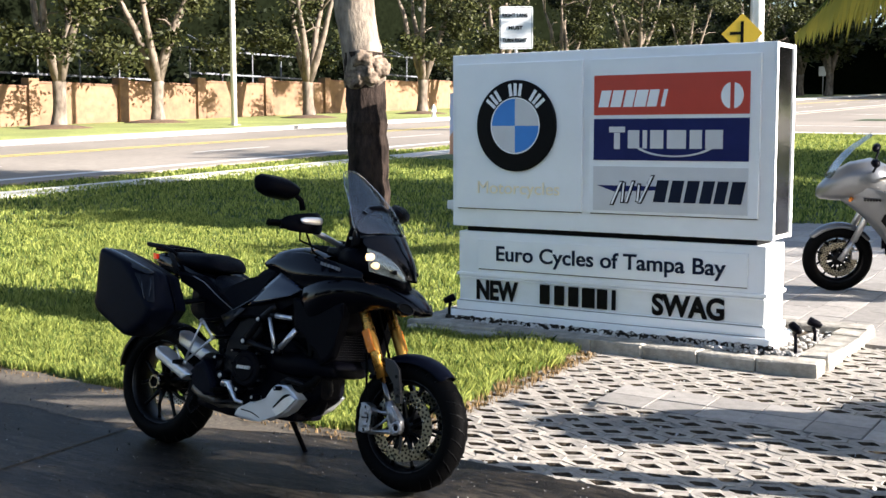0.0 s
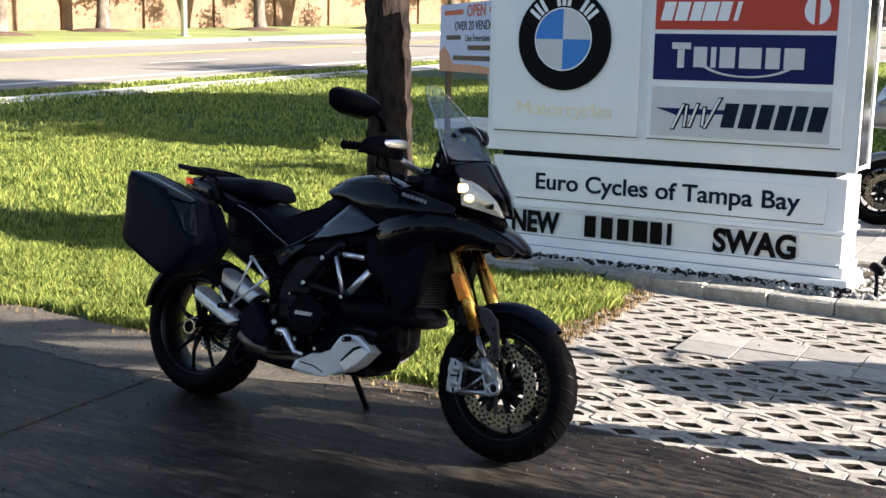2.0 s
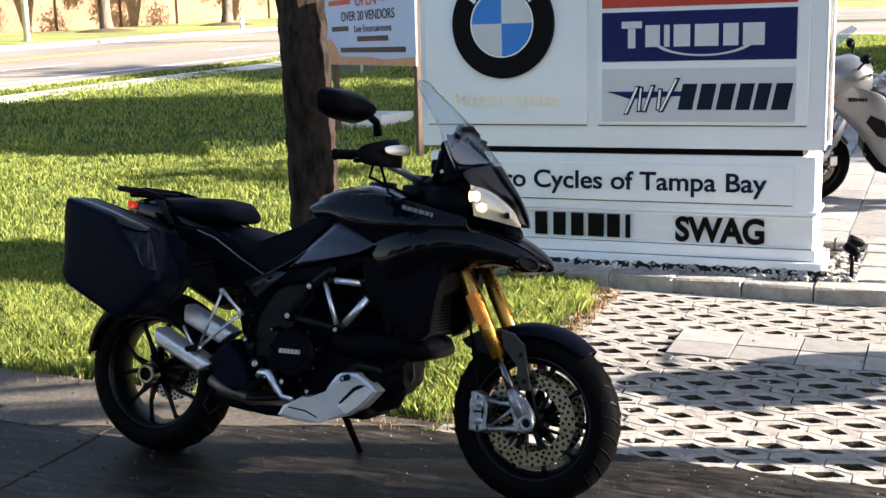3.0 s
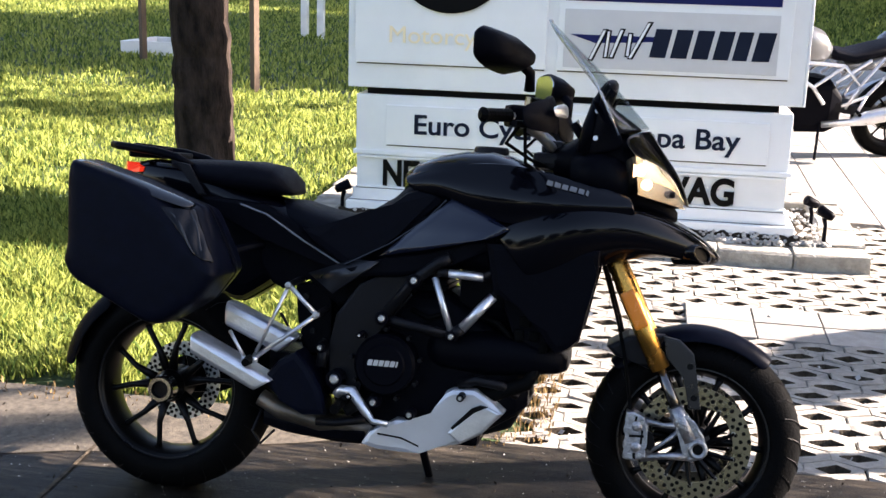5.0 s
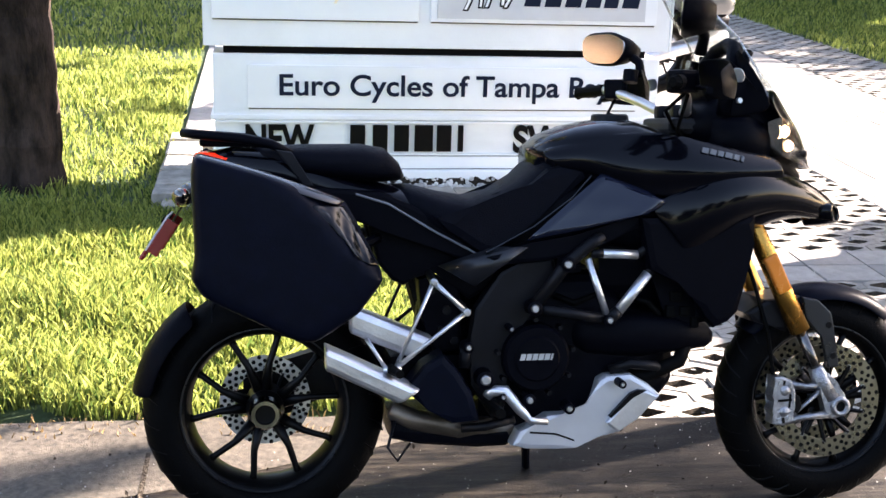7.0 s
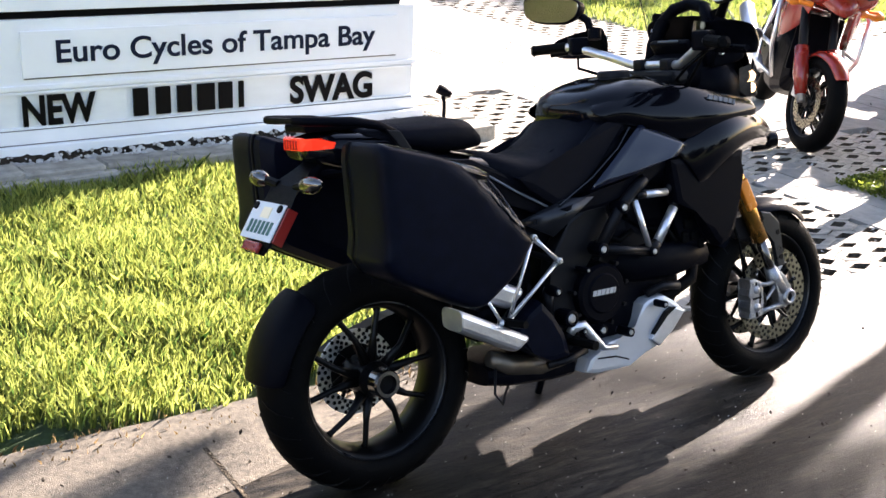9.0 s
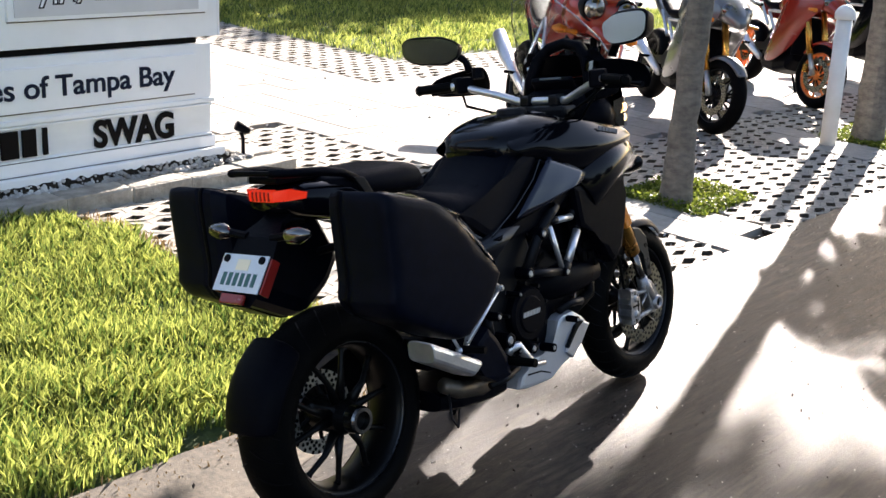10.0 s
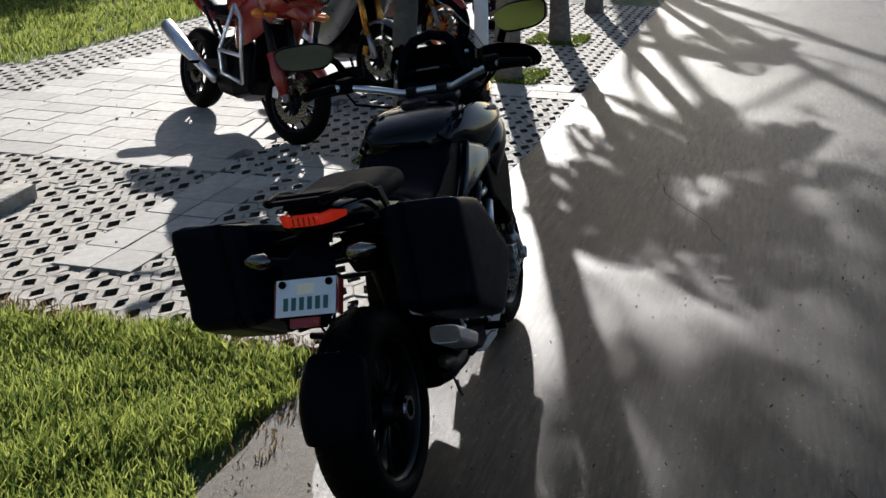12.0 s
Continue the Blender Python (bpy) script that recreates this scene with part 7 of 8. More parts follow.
def oak(m, seed, label, leaves=8000, height=11.5, spread=4.8, low=3.9, leaf=0.24, clumps=27, foliage="oakleaf"):
    """Trunk forking into limbs, with a ragged crown of leaf clumps."""
    rnd, rng = random.Random(seed), np.random.default_rng(seed)
    t = thing("oak_tree", m, label, "tree", "roadside oaks")
    bm = bmesh.new()
    fork = rnd.uniform(1.7, 2.4)
    tube(bm, [(0, 0, -0.1), (0.02, 0, 0.15), (0.05, 0.03, 0.6), (0.06, 0.05, fork * 0.6), (0.08, 0.02, fork), (0.09, 0.02, fork + 0.25)], [0.46, 0.35, 0.29, 0.27, 0.29, 0.16], 12)
    part("trunk", bm, "bark", t, smooth=True)
    tips = []
    n = rnd.randint(4, 5)
    for i in range(n):
        a = 2 * math.pi * i / n + rnd.uniform(-0.4, 0.4)
        out = rnd.uniform(0.9, 1.5)
        p = [Vector((0.08, 0.02, fork - 0.1))]
        for k in range(1, 6):
            p.append(Vector((math.cos(a) * out * (k / 5) ** 0.9 * 1.7 + rnd.uniform(-0.12, 0.12), math.sin(a) * out * (k / 5) ** 0.9 * 1.7 + rnd.uniform(-0.12, 0.12), fork + (height * 0.7 - fork) * k / 5 + rnd.uniform(-0.1, 0.1))))
        bm = bmesh.new()
        tube(bm, p, [0.22, 0.19, 0.15, 0.115, 0.07, 0.035], 9)
        part("limb", bm, "bark", t, smooth=True)
        tips += p[2:]
        for q in range(3):
            b = p[rnd.randint(2, 4)]
            e = b + Vector((rnd.uniform(-1.6, 1.6), rnd.uniform(-1.6, 1.6), rnd.uniform(0.2, 1.3)))
            bm = bmesh.new()
            tube(bm, [b, (b + e) / 2 + Vector((0, 0, 0.15)), e], [0.05, 0.035, 0.015], 6)
            part("branch", bm, "bark", t, smooth=True)
            tips.append(e)
    cl = []
    for k in range(clumps):
        if low < 4 and leaf < 0.3 and k >= clumps - 8:
            a, q = rng.uniform(0, 2 * np.pi), rng.uniform(2.0, 4.4)
            c = np.array([math.cos(a) * q, math.sin(a) * q, rng.uniform(2.7, 4.2)])
        elif k < min(len(tips), clumps - 20):
            c = np.array(tips[k]) + rng.normal(0, 0.35, 3)
        else:
            u = rng.normal(size=3)
            u /= np.linalg.norm(u)
            c = np.array([0, 0, low + (height - low) * 0.5]) + u * np.array([spread, spread, (height - low) * 0.52]) * rng.uniform(0.55, 1.0)
        cl.append(c)
    cl = np.array(cl)
    idx = rng.integers(0, len(cl), leaves)
    pts = cl[idx] + rng.normal(0, 1, (leaves, 3)) * (rng.uniform(0.28, 0.55, len(cl)) * (1 if leaf < 0.5 else 1.8))[idx][:, None] * np.array([1, 1, 0.7])
    v, f = leaf_cards(rng, pts, 0.4, leaf, 0.55)
    ob = cards("crown", v, f, foliage)
    ob.parent = t
    tagged(ob, kind="stuff")
    return t


def on_ground(x, y, rz=0, s=1.0, dz=0.0):
    return pose(x, y, rise(x, y) + dz, 0, 0, rz) @ Matrix.Diagonal((s, s, s, 1))


def plant_copy(ob, x, y, rz, s, label=""):
    c = copy_thing(ob, pose(x, y, rise(x, y), 0, 0, rz))
    c.scale = (s, s, s)
    if label:
        tagged(c, label)
    return c


oak_a = oak(on_ground(-35.2, 23.9, 20), 3, "live oak with a forked sunlit trunk by the brick wall")
oak_b = oak(on_ground(-36.4, 30.4, 80), 8, "live oak with a leaning limb on the far verge")
oak_c = oak(on_ground(-34.4, 38.9, 200), 14, "live oak with several slender forked stems")
for i, (x, y, rz, s) in enumerate(((-33.2, 47.3, 40, 1.0), (-35.5, 14, 130, 1.0), (-34, 57, 290, 1.05), (-34.5, 67, 15, 1.0), (-34, 78, 100, 1.1), (-34.5, 90, 210, 1.0), (-33, 103, 330, 1.1), (-33, 118, 60, 1.2), (-35, 4, 10, 1.0))):
    plant_copy((oak_a, oak_b, oak_c)[i % 3], x, y, rz, s, "live oak standing on the grass verge by the wall")
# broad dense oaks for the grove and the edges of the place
# leaf colour of both is darkened to stand for the grove's shade
far_a = oak(on_ground(-52, 9, 20), 41, "dense oak behind the brick wall, shade painted into its leaves", 7500, 12, 5.2, 0.8, 0.62, 90, "shadeleaf")
far_b = oak(on_ground(-52, 15, 80), 42, "dense oak behind the brick wall, shade painted into its leaves", 7500, 12.5, 5.2, 0.8, 0.62, 90, "shadeleaf")
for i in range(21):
    plant_copy((far_a, far_b)[i % 2], -52 + 1.5 * math.sin(i * 2.1), 21 + 6.0 * i, 77 * i, 1.0 + 0.12 * math.sin(i * 1.7), "dense oak behind the brick wall, shade painted into its leaves")
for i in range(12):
    plant_copy((far_b, far_a)[i % 2], -60 + 3 * math.cos(i), 12 + 11 * i, 51 * i, 1.3, "tall grove oak with shade painted into its leaves")
far_c = oak(on_ground(-39.5, 119, 10), 43, "distant oak beyond the junction", 7500, 12, 4.8, 2.8, 0.5, 70)
for i in range(9):
    plant_copy(far_c, -30 + 9.5 * i, 118 + 6 * math.sin(i * 1.3), 61 * i, 1.35, "distant oak beyond the junction")
# dense unseen oaks, placed to shade the far lawn
for i, (x, y) in enumerate(((14.3, 15.0), (18, 15.2), (23, 17.2), (9, 22.5), (16, 25), (24, 28), (32, 31))):
    plant_copy((far_a, far_b)[i % 2], x, y, 47 * i, 0.86 + 0.05 * (i % 3), "dense oak shading the lawn beside the court")
# more oaks out of view, set where their shadows reach lawn, plot and driveway
oak(on_ground(15.2, 14.2, 35), 61, "high crowned oak shading the lawn behind the sign", 9000, 10.2, 3.3, 5.6, 0.42, 60)
oak(on_ground(11.6, 11.6, 150), 62, "slender unseen oak placed to shade the lawn", 4200, 7.8, 1.9, 5.0, 0.36, 40)
oak(on_ground(9.8, 12.7, 80), 65, "high crowned oak shading the lawn by the road", 9000, 11.8, 3.3, 7.4, 0.42, 58)
plant_copy(far_a, 19.0, 9.4, 200, 0.5, "small dense oak shading the grass plot")
oak(on_ground(18.2, 14.9, 250), 63, "tall high crowned oak shading the far lawn", 8000, 11.4, 3.2, 6.6, 0.42, 56)
oak(on_ground(23.6, 0.15, 0), 64, "tall thin crowned oak that dapples the driveway", 3500, 11.6, 2.5, 8.2, 0.3, 20)
# row out of view, added to darken reflections and hide low sky
for i in range(8):
    plant_copy((far_b, far_a)[i % 2], -24 + 7.5 * i, -27 - 2 * (i % 2), 83 * i, 0.62, "unseen leafy oak added along the near side of the driveway")


def palm(m, seed, label, height=3.2, lean=(0.0, 0.0), dry=4, radius=0.15, fronds=17, length=2.0, bark="palm_grey", boots=False):
    """Ringed trunk with a crown of drooping feather fronds."""
    rnd, rng = random.Random(seed), np.random.default_rng(seed)
    t = thing("palm_tree", m, label, "palm tree", "palms by the driveway")
    bm = bmesh.new()
    pts, rs = [], []
    n = int((2.15 if boots else height) / 0.09)
    full = height
    for k in range(n + 1):
        u = k / n * (2.15 / full if boots else 1)
        pts.append((lean[0] * u * u + 0.004 * math.sin(k * 1.9), lean[1] * u * u + 0.004 * math.cos(k * 1.3), -0.05 + (height + 0.05) * u))
        rs.append(radius * (1.18 - 0.25 * min(1, u * 5) if not boots else 1.0 + 0.015 * math.sin(k * 2.3)) * (1 + (0.035 if k % 2 else -0.02)) * (1 - 0.2 * u))
    tube(bm, pts, rs, 16)
    part("trunk", bm, bark, t)
    top = Vector((lean[0] - (0.07 if boots else 0), lean[1], height))
    if boots:
        # upper trunk is coloured paler to look sunlit
        bm = bmesh.new()
        n2 = 30
        ring = []
        for k in range(n2 + 1):
            z = 1.88 + (height - 1.88) * k / n2
            u = z / height
            ring.append([(lean[0] * u * u - 0.07 * min(1, max(0, k - 1) / 3) + math.cos(q) * radius * (1.03 - 0.2 * u) * (1 + 0.05 * math.sin(5 * q + 3 * k)), lean[1] * u * u + math.sin(q) * radius * (1.03 - 0.2 * u) * (1 + 0.05 * math.sin(5 * q + 3 * k)), z + 0.04 * math.sin(3 * q + k)) for q in (2 * math.pi * j / 18 for j in range(18))])
        ring_join(bm, ring)
        part("upper_trunk", bm, "palm_sunlit", t, "upper bark with sunlight put into its paler colour", True)
        for k in range(16):
            z = rnd.uniform(2.9, height)
            a = rnd.uniform(0, 2 * math.pi)
            u = z / height
            c = Vector((lean[0] * u * u - 0.07, lean[1] * u * u, z))
            o = Vector((math.cos(a), math.sin(a), 0))
            bm = bmesh.new()
            r0 = radius * 0.85
            tube(bm, [c + o * r0 * 0.8, c + o * (r0 + 0.03) + Vector((0, 0, 0.06)), c + o * (r0 + 0.07) + Vector((0, 0, 0.17))], [0.06, 0.045, 0.018], 6)
            part("frond_boot", bm, "palm_dead", t)
        # knobbly burl round the old cut
        bm = bmesh.new()
        for k, (dx, dy, dz, r) in enumerate(((0.1, -0.05, 1.97, 0.11), (0.15, -0.01, 2.0, 0.085), (0.02, -0.07, 1.92, 0.11), (0.06, -0.075, 2.05, 0.095))):
            nv = bmesh.ops.create_icosphere(bm, subdivisions=4, radius=r)["verts"]
            for v in nv:
                d = noise.noise(Vector((v.co.x * 14, v.co.y * 14, v.co.z * 6)) + Vector((k * 5, 0, 0))) * 0.35 + noise.noise(v.co * 34) * 0.18
                v.co *= 1 + d
                v.co = Vector((v.co.x + dx - 0.06, v.co.y + dy, v.co.z * 0.9 + dz))
        part("burl", bm, "burl", t, "pale gnarled burl", True)
    V, F, D = [], [], []
    for i in range(fronds):
        a = 2 * math.pi * i * 0.382 + rnd.uniform(-0.2, 0.2)
        isdry = i < dry
        up = -0.1 - 0.2 * rnd.random() if isdry else 0.9 - 1.4 * i / fronds + rnd.uniform(-0.1, 0.1)
        ln = length * rnd.uniform(0.8, 1.1)
        spine = []
        p, d = top.copy(), Vector((math.cos(a) * math.cos(up), math.sin(a) * math.cos(up), math.sin(up)))
        for k in range(9):
            spine.append(p.copy())
            p = p + d * ln / 8
            d = (d + Vector((0, 0, -0.1 if isdry else -0.17))).normalized()
        bm = bmesh.new()
        tube(bm, spine, [0.02, 0.017, 0.014, 0.012, 0.01, 0.008, 0.006, 0.005, 0.003], 5)
        part("frond_stem", bm, "frond", t)
        vs = []
        for k in range(46):
            u = 0.12 + 0.88 * k / 45
            f = u * 7.99
            b = spine[int(f)].lerp(spine[min(8, int(f) + 1)], f - int(f))
            dr = (spine[min(8, int(f) + 1)] - spine[int(f)]).normalized()
            for s in (-1, 1):
                sd = dr.cross(Vector((0, 0, 1))).normalized() * s
                ll = 0.42 * math.sin(math.pi * (0.15 + 0.8 * u)) * rnd.uniform(0.8, 1.1)
                tip = b + (sd * 0.75 + dr * 0.55 + Vector((0, 0, (-1.5 if isdry else -0.45) - 0.3 * rnd.random()))).normalized() * ll
                mid = b.lerp(tip, 0.5) + Vector((0, 0, 0.03))
                w = dr * 0.017
                vs += [tuple(b - w), tuple(mid - w * 1.2), tuple(tip), tuple(mid + w * 1.2)]
        v = np.array(vs)
        ob = cards("frond_leaves", v, np.arange(len(v)).reshape(-1, 4), "frond_dry" if isdry else "frond")
        ob.parent = t
        tagged(ob, kind="stuff")
    return t


def gp(x, y):
    return pose(x, y, rise(x, y))


palm(gp(4.13, -2.01), 31, "grey ringed palm in a square of groundcover", 2.76, (0.1, -0.12), 10, 0.088, 28, 1.25)
palm(gp(7.34, -1.95), 6, "grey ringed palm beside a white post", 4.5, (-0.1, 0.14), 2, 0.112, 22, 1.4)
palm(gp(9.6, -2.0), 7, "short grey ringed palm further along the driveway", 2.75, (0.05, 0.05), 4, 0.11, 18, 1.05)
palm(gp(12.3, -1.95), 9, "short grey ringed palm near the end of the row", 3.15, (0.0, 0.05), 4, 0.11, 15, 1.15)
palm(gp(16.3, -1.9), 15, "leafy palm at the end of the driveway row", 3.0, (0.05, 0.05), 3, 0.1, 14, 1.1)
palm(gp(-1.12, 0.19), 12, "rough brown palm trunk with a pale scar beside the sign", 6.2, (-0.75, 0.3), 1, 0.175, 17, 2.0, "palm_bark", True)

# groundcover squares round the palms
PLANTS = ((4.33, -1.98), (7.42, -1.95), (9.72, -1.97))
for px, py in PLANTS:
    rng = np.random.default_rng(int(px * 10))
    n = 6500
    c = np.stack([px + rng.uniform(-0.36, 0.36, n), py + rng.uniform(-0.3, 0.3, n), np.zeros(n)], 1)
    c[:, 2] = [rise(a, b) for a, b, _ in c] + rng.uniform(-0.02, 0.05, n) * (0.6 + 0.4 * np.sin(c[:, 0] * 9) * np.cos(c[:, 1] * 8))
    v, f = leaf_cards(rng, c, 1.2, 0.024, 0.7)
    tagged(cards("groundcover", v, f, "shrub"), "low bright green groundcover round a palm", "groundcover", kind="stuff")
    bm = bmesh.new()
    strip(bm, px - 0.4, px + 0.4, py - 0.34, py + 0.34, 0.3, -0.02)
    tagged(part("planting_soil", bm, "dirt"), "dark soil under groundcover", "soil", kind="structure")

# mulch rings at the oaks
for x, y in ((-35.2, 23.9), (-36.4, 30.4), (-34.4, 38.9), (-33.2, 47.3)):
    bm = bmesh.new()
    lathe(bm, [(0.0, 0.16), (0.7, 0.13), (1.5, 0.02), (1.6, -0.1)], 20, "Z", (x, y, rise(x, y)))
    tagged(part("mulch_ring", bm, "mulch", smooth=True), "brown mulch ring under an oak", "mulch", kind="structure")


# understorey behind the wall, its shade put into the dark leaf colour
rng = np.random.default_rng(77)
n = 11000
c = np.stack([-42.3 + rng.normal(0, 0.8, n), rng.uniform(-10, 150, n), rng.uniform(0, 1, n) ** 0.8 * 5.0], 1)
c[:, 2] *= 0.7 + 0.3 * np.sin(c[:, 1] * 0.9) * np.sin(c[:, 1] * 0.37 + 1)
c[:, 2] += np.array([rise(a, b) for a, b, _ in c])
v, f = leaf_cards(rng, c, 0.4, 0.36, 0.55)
tagged(cards("understorey", v, f, "shadeleaf"), "shrubs behind the boundary wall, shade painted into their leaves", "shrubs", kind="stuff")
# lumpy backing sheets, coloured near black in place of deep shade
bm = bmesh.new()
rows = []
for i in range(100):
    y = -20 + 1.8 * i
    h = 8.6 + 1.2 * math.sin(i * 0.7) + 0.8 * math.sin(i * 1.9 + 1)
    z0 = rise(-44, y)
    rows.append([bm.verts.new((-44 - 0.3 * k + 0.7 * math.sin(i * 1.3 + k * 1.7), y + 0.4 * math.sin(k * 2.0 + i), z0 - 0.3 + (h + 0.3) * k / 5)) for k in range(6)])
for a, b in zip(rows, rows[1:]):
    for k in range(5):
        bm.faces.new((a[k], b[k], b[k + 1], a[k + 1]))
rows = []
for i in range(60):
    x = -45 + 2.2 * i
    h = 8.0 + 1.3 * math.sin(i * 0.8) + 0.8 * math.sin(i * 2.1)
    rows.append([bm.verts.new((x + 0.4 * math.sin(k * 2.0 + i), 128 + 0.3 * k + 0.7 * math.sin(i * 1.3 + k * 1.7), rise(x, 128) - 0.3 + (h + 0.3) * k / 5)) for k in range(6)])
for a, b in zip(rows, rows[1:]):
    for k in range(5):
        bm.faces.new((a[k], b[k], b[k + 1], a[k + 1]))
tagged(part("thicket", bm, "thicket", smooth=True), "near-black undergrowth sheet standing in for shade behind the wall", "thicket", kind="stuff")


# ---- grass ----
def grass(name, x0, x1, y0, y1, density, h, w, seed, label, keep=None, mt="blade"):
    rng = np.random.default_rng(seed)
    n = int((x1 - x0) * (y1 - y0) * density)
    x, y = rng.uniform(x0, x1, n), rng.uniform(y0, y1, n)
    if keep is not None:
        k = keep(x, y)
        x, y = x[k], y[k]
        n = len(x)
    z = np.array([rise(a, b) for a, b in zip(x, y)])
    clump = 0.75 + 0.35 * np.sin(x * 5.1 + 2 * np.sin(y * 3.3)) * np.cos(y * 4.7 + 1.5 * np.sin(x * 2.9))
    hh = h * rng.uniform(0.55, 1.25, n) * clump
    a = rng.uniform(0, 2 * np.pi, n)
    dx, dy = np.cos(a), np.sin(a)
    ln = rng.uniform(0.1, 0.85, n) * hh
    ww = w * rng.uniform(0.7, 1.3, n)
    b = rng.uniform(0, 2 * np.pi, n)
    ex, ey = np.cos(b) * ww / 2, np.sin(b) * ww / 2
    base, mid = np.stack([x, y, z - 0.005], 1), np.stack([x + dx * ln * 0.35, y + dy * ln * 0.35, z + hh * 0.62], 1)
    tip = np.stack([x + dx * ln, y + dy * ln, z + hh], 1)
    e = np.stack([ex, ey, np.zeros(n)], 1)
    v = np.stack([base - e, base + e, mid + e * 0.8, tip, mid - e * 0.8], 1).reshape(-1, 3)
    ob = cards(name, v, np.arange(5 * n).reshape(-1, 5), mt)
    return tagged(ob, label, "grass", kind="stuff")


def lawn_ok(x, y):
    edge = EDGE_Y + 0.1 + 0.05 * np.sin(x * 7) + 0.03 * np.sin(x * 17)
    right = LAWN_X - 0.05 + 0.05 * np.sin(y * 6) + 0.03 * np.sin(y * 15)
    bedf = (x > -0.44) & (y > -0.25) & (y < 7.8)
    return (y > edge) & (x < right) & ~bedf & ((x + 1.12) ** 2 + (y - 0.19) ** 2 > 0.034)


grass("lawn_grass", -3.6, 1.15, -2.72, -0.2, 7500, 0.085, 0.0062, 21, "long green lawn blades at the driveway edge", lawn_ok)
grass("lawn_grass", -9.0, -0.43, -2.72, 4.5, 1700, 0.08, 0.010, 22, "sunlit green lawn", lambda x, y: lawn_ok(x, y) & ~((x > -3.6) & (y < -0.2)))
grass("lawn_grass", -12.6, 1.0, 1.2, 16.0, 420, 0.085, 0.02, 23, "green lawn behind the sign", lambda x, y: lawn_ok(x, y) & ~((x > -9) & (y < 4.5) & (x < -0.43)))
grass("lawn_grass", 6.45, 14.0, 2.5, 11.0, 900, 0.09, 0.012, 24, "sunlit grass plot beyond the court")
grass("lawn_grass", -9.0, 1.0, 16.0, 33.0, 210, 0.1, 0.03, 30, "green lawn reaching towards the side street")
grass("lawn_grass", 1.0, 11.5, 11.0, 33.0, 260, 0.1, 0.03, 29, "green lawn strip beyond the slabs")
grass("lawn_grass", -13.95, -13.05, -5.0, 40.0, 420, 0.09, 0.03, 25, "grass strip between sidewalk and road")
grass("dry_edging", 1.02, 1.22, -2.68, -0.3, 2600, 0.035, 0.006, 27, "dry brown thatch along the lawn edge", None, "thatch")
grass("dry_edging", -6.0, 1.1, -2.76, -2.62, 1300, 0.035, 0.006, 28, "dry brown thatch along the lawn edge", None, "thatch")


# ---- far side of the road ----
WALL_X = -38.4
wall = thing("brick_boundary_wall", pose(0, 0, 0), "long tan brick boundary wall with darker pilasters", "wall", kind="structure")
for k in range(40):
    y = -20 + 5.0 * k
    z = rise(WALL_X, y + 2.5)
    bm = bmesh.new()
    box(bm, WALL_X - 0.12, WALL_X + 0.12, y + 0.27, y + 4.73, z - 0.5, z + 1.75, 0.0)
    part("wall_panel", bm, "brick_wall", wall)
    bm = bmesh.new()
    box(bm, WALL_X - 0.16, WALL_X + 0.16, y + 0.27, y + 4.73, z + 1.752, z + 1.84, 0.0)
    part("wall_coping", bm, "redbrick", wall)
    bm = bmesh.new()
    box(bm, WALL_X - 0.27, WALL_X + 0.27, y - 0.27, y + 0.268, z - 0.5, z + 1.95, 0.02)
    part("pilaster", bm, "brick_wall", wall)

# screened pool cages behind the wall
for y0, n in ((25, 4), (37, 4), (52, 3)):
    cage = thing("screen_enclosure", pose(-41.0, y0, rise(-41.0, y0)), "grey framed screen enclosure behind the wall", "screen enclosure")
    for k in range(n + 1):
        bm = bmesh.new()
        box(bm, -0.03, 0.03, k * 2.4 - 0.03, k * 2.4 + 0.03, 0, 3.6)
        part("post", bm, "cage", cage)
    for z in (2.3, 3.55):
        bm = bmesh.new()
        box(bm, -0.04, 0.04, 0, n * 2.4, z, z + 0.09)
        part("rail", bm, "cage", cage)
    for k in range(n):
        bm = bmesh.new()
        tube(bm, [(0, k * 2.4, 3.6), (-2.6, k * 2.4, 4.6)], 0.05, 4)
        part("roof_bar", bm, "cage", cage)

# ---- poles, road signs, hydrant ----
def pole(x, y, h, r, mt, label):
    t = thing("utility_pole", gp(x, y), label, "pole")
    bm = bmesh.new()
    tube(bm, [(0, 0, -0.2), (0, 0, h * 0.5), (0, 0, h)], [r, r * 0.9, r * 0.75], 12)
    part("shaft", bm, mt, t, smooth=True)
    bm = bmesh.new()
    box(bm, -r * 1.5, r * 1.5, -r * 1.5, r * 1.5, -0.1, 0.05, 0.01)
    part("base_plate", bm, "steel", t)
    return t


pole(-30.6, 29.4, 9, 0.13, "walk", "pale concrete street light pole on the verge")
pole(-9.0, 33.0, 9, 0.22, "post", "white pole behind the sign")
pole(-9.3, 33.3, 9, 0.1, "steel", "grey pole behind the sign")


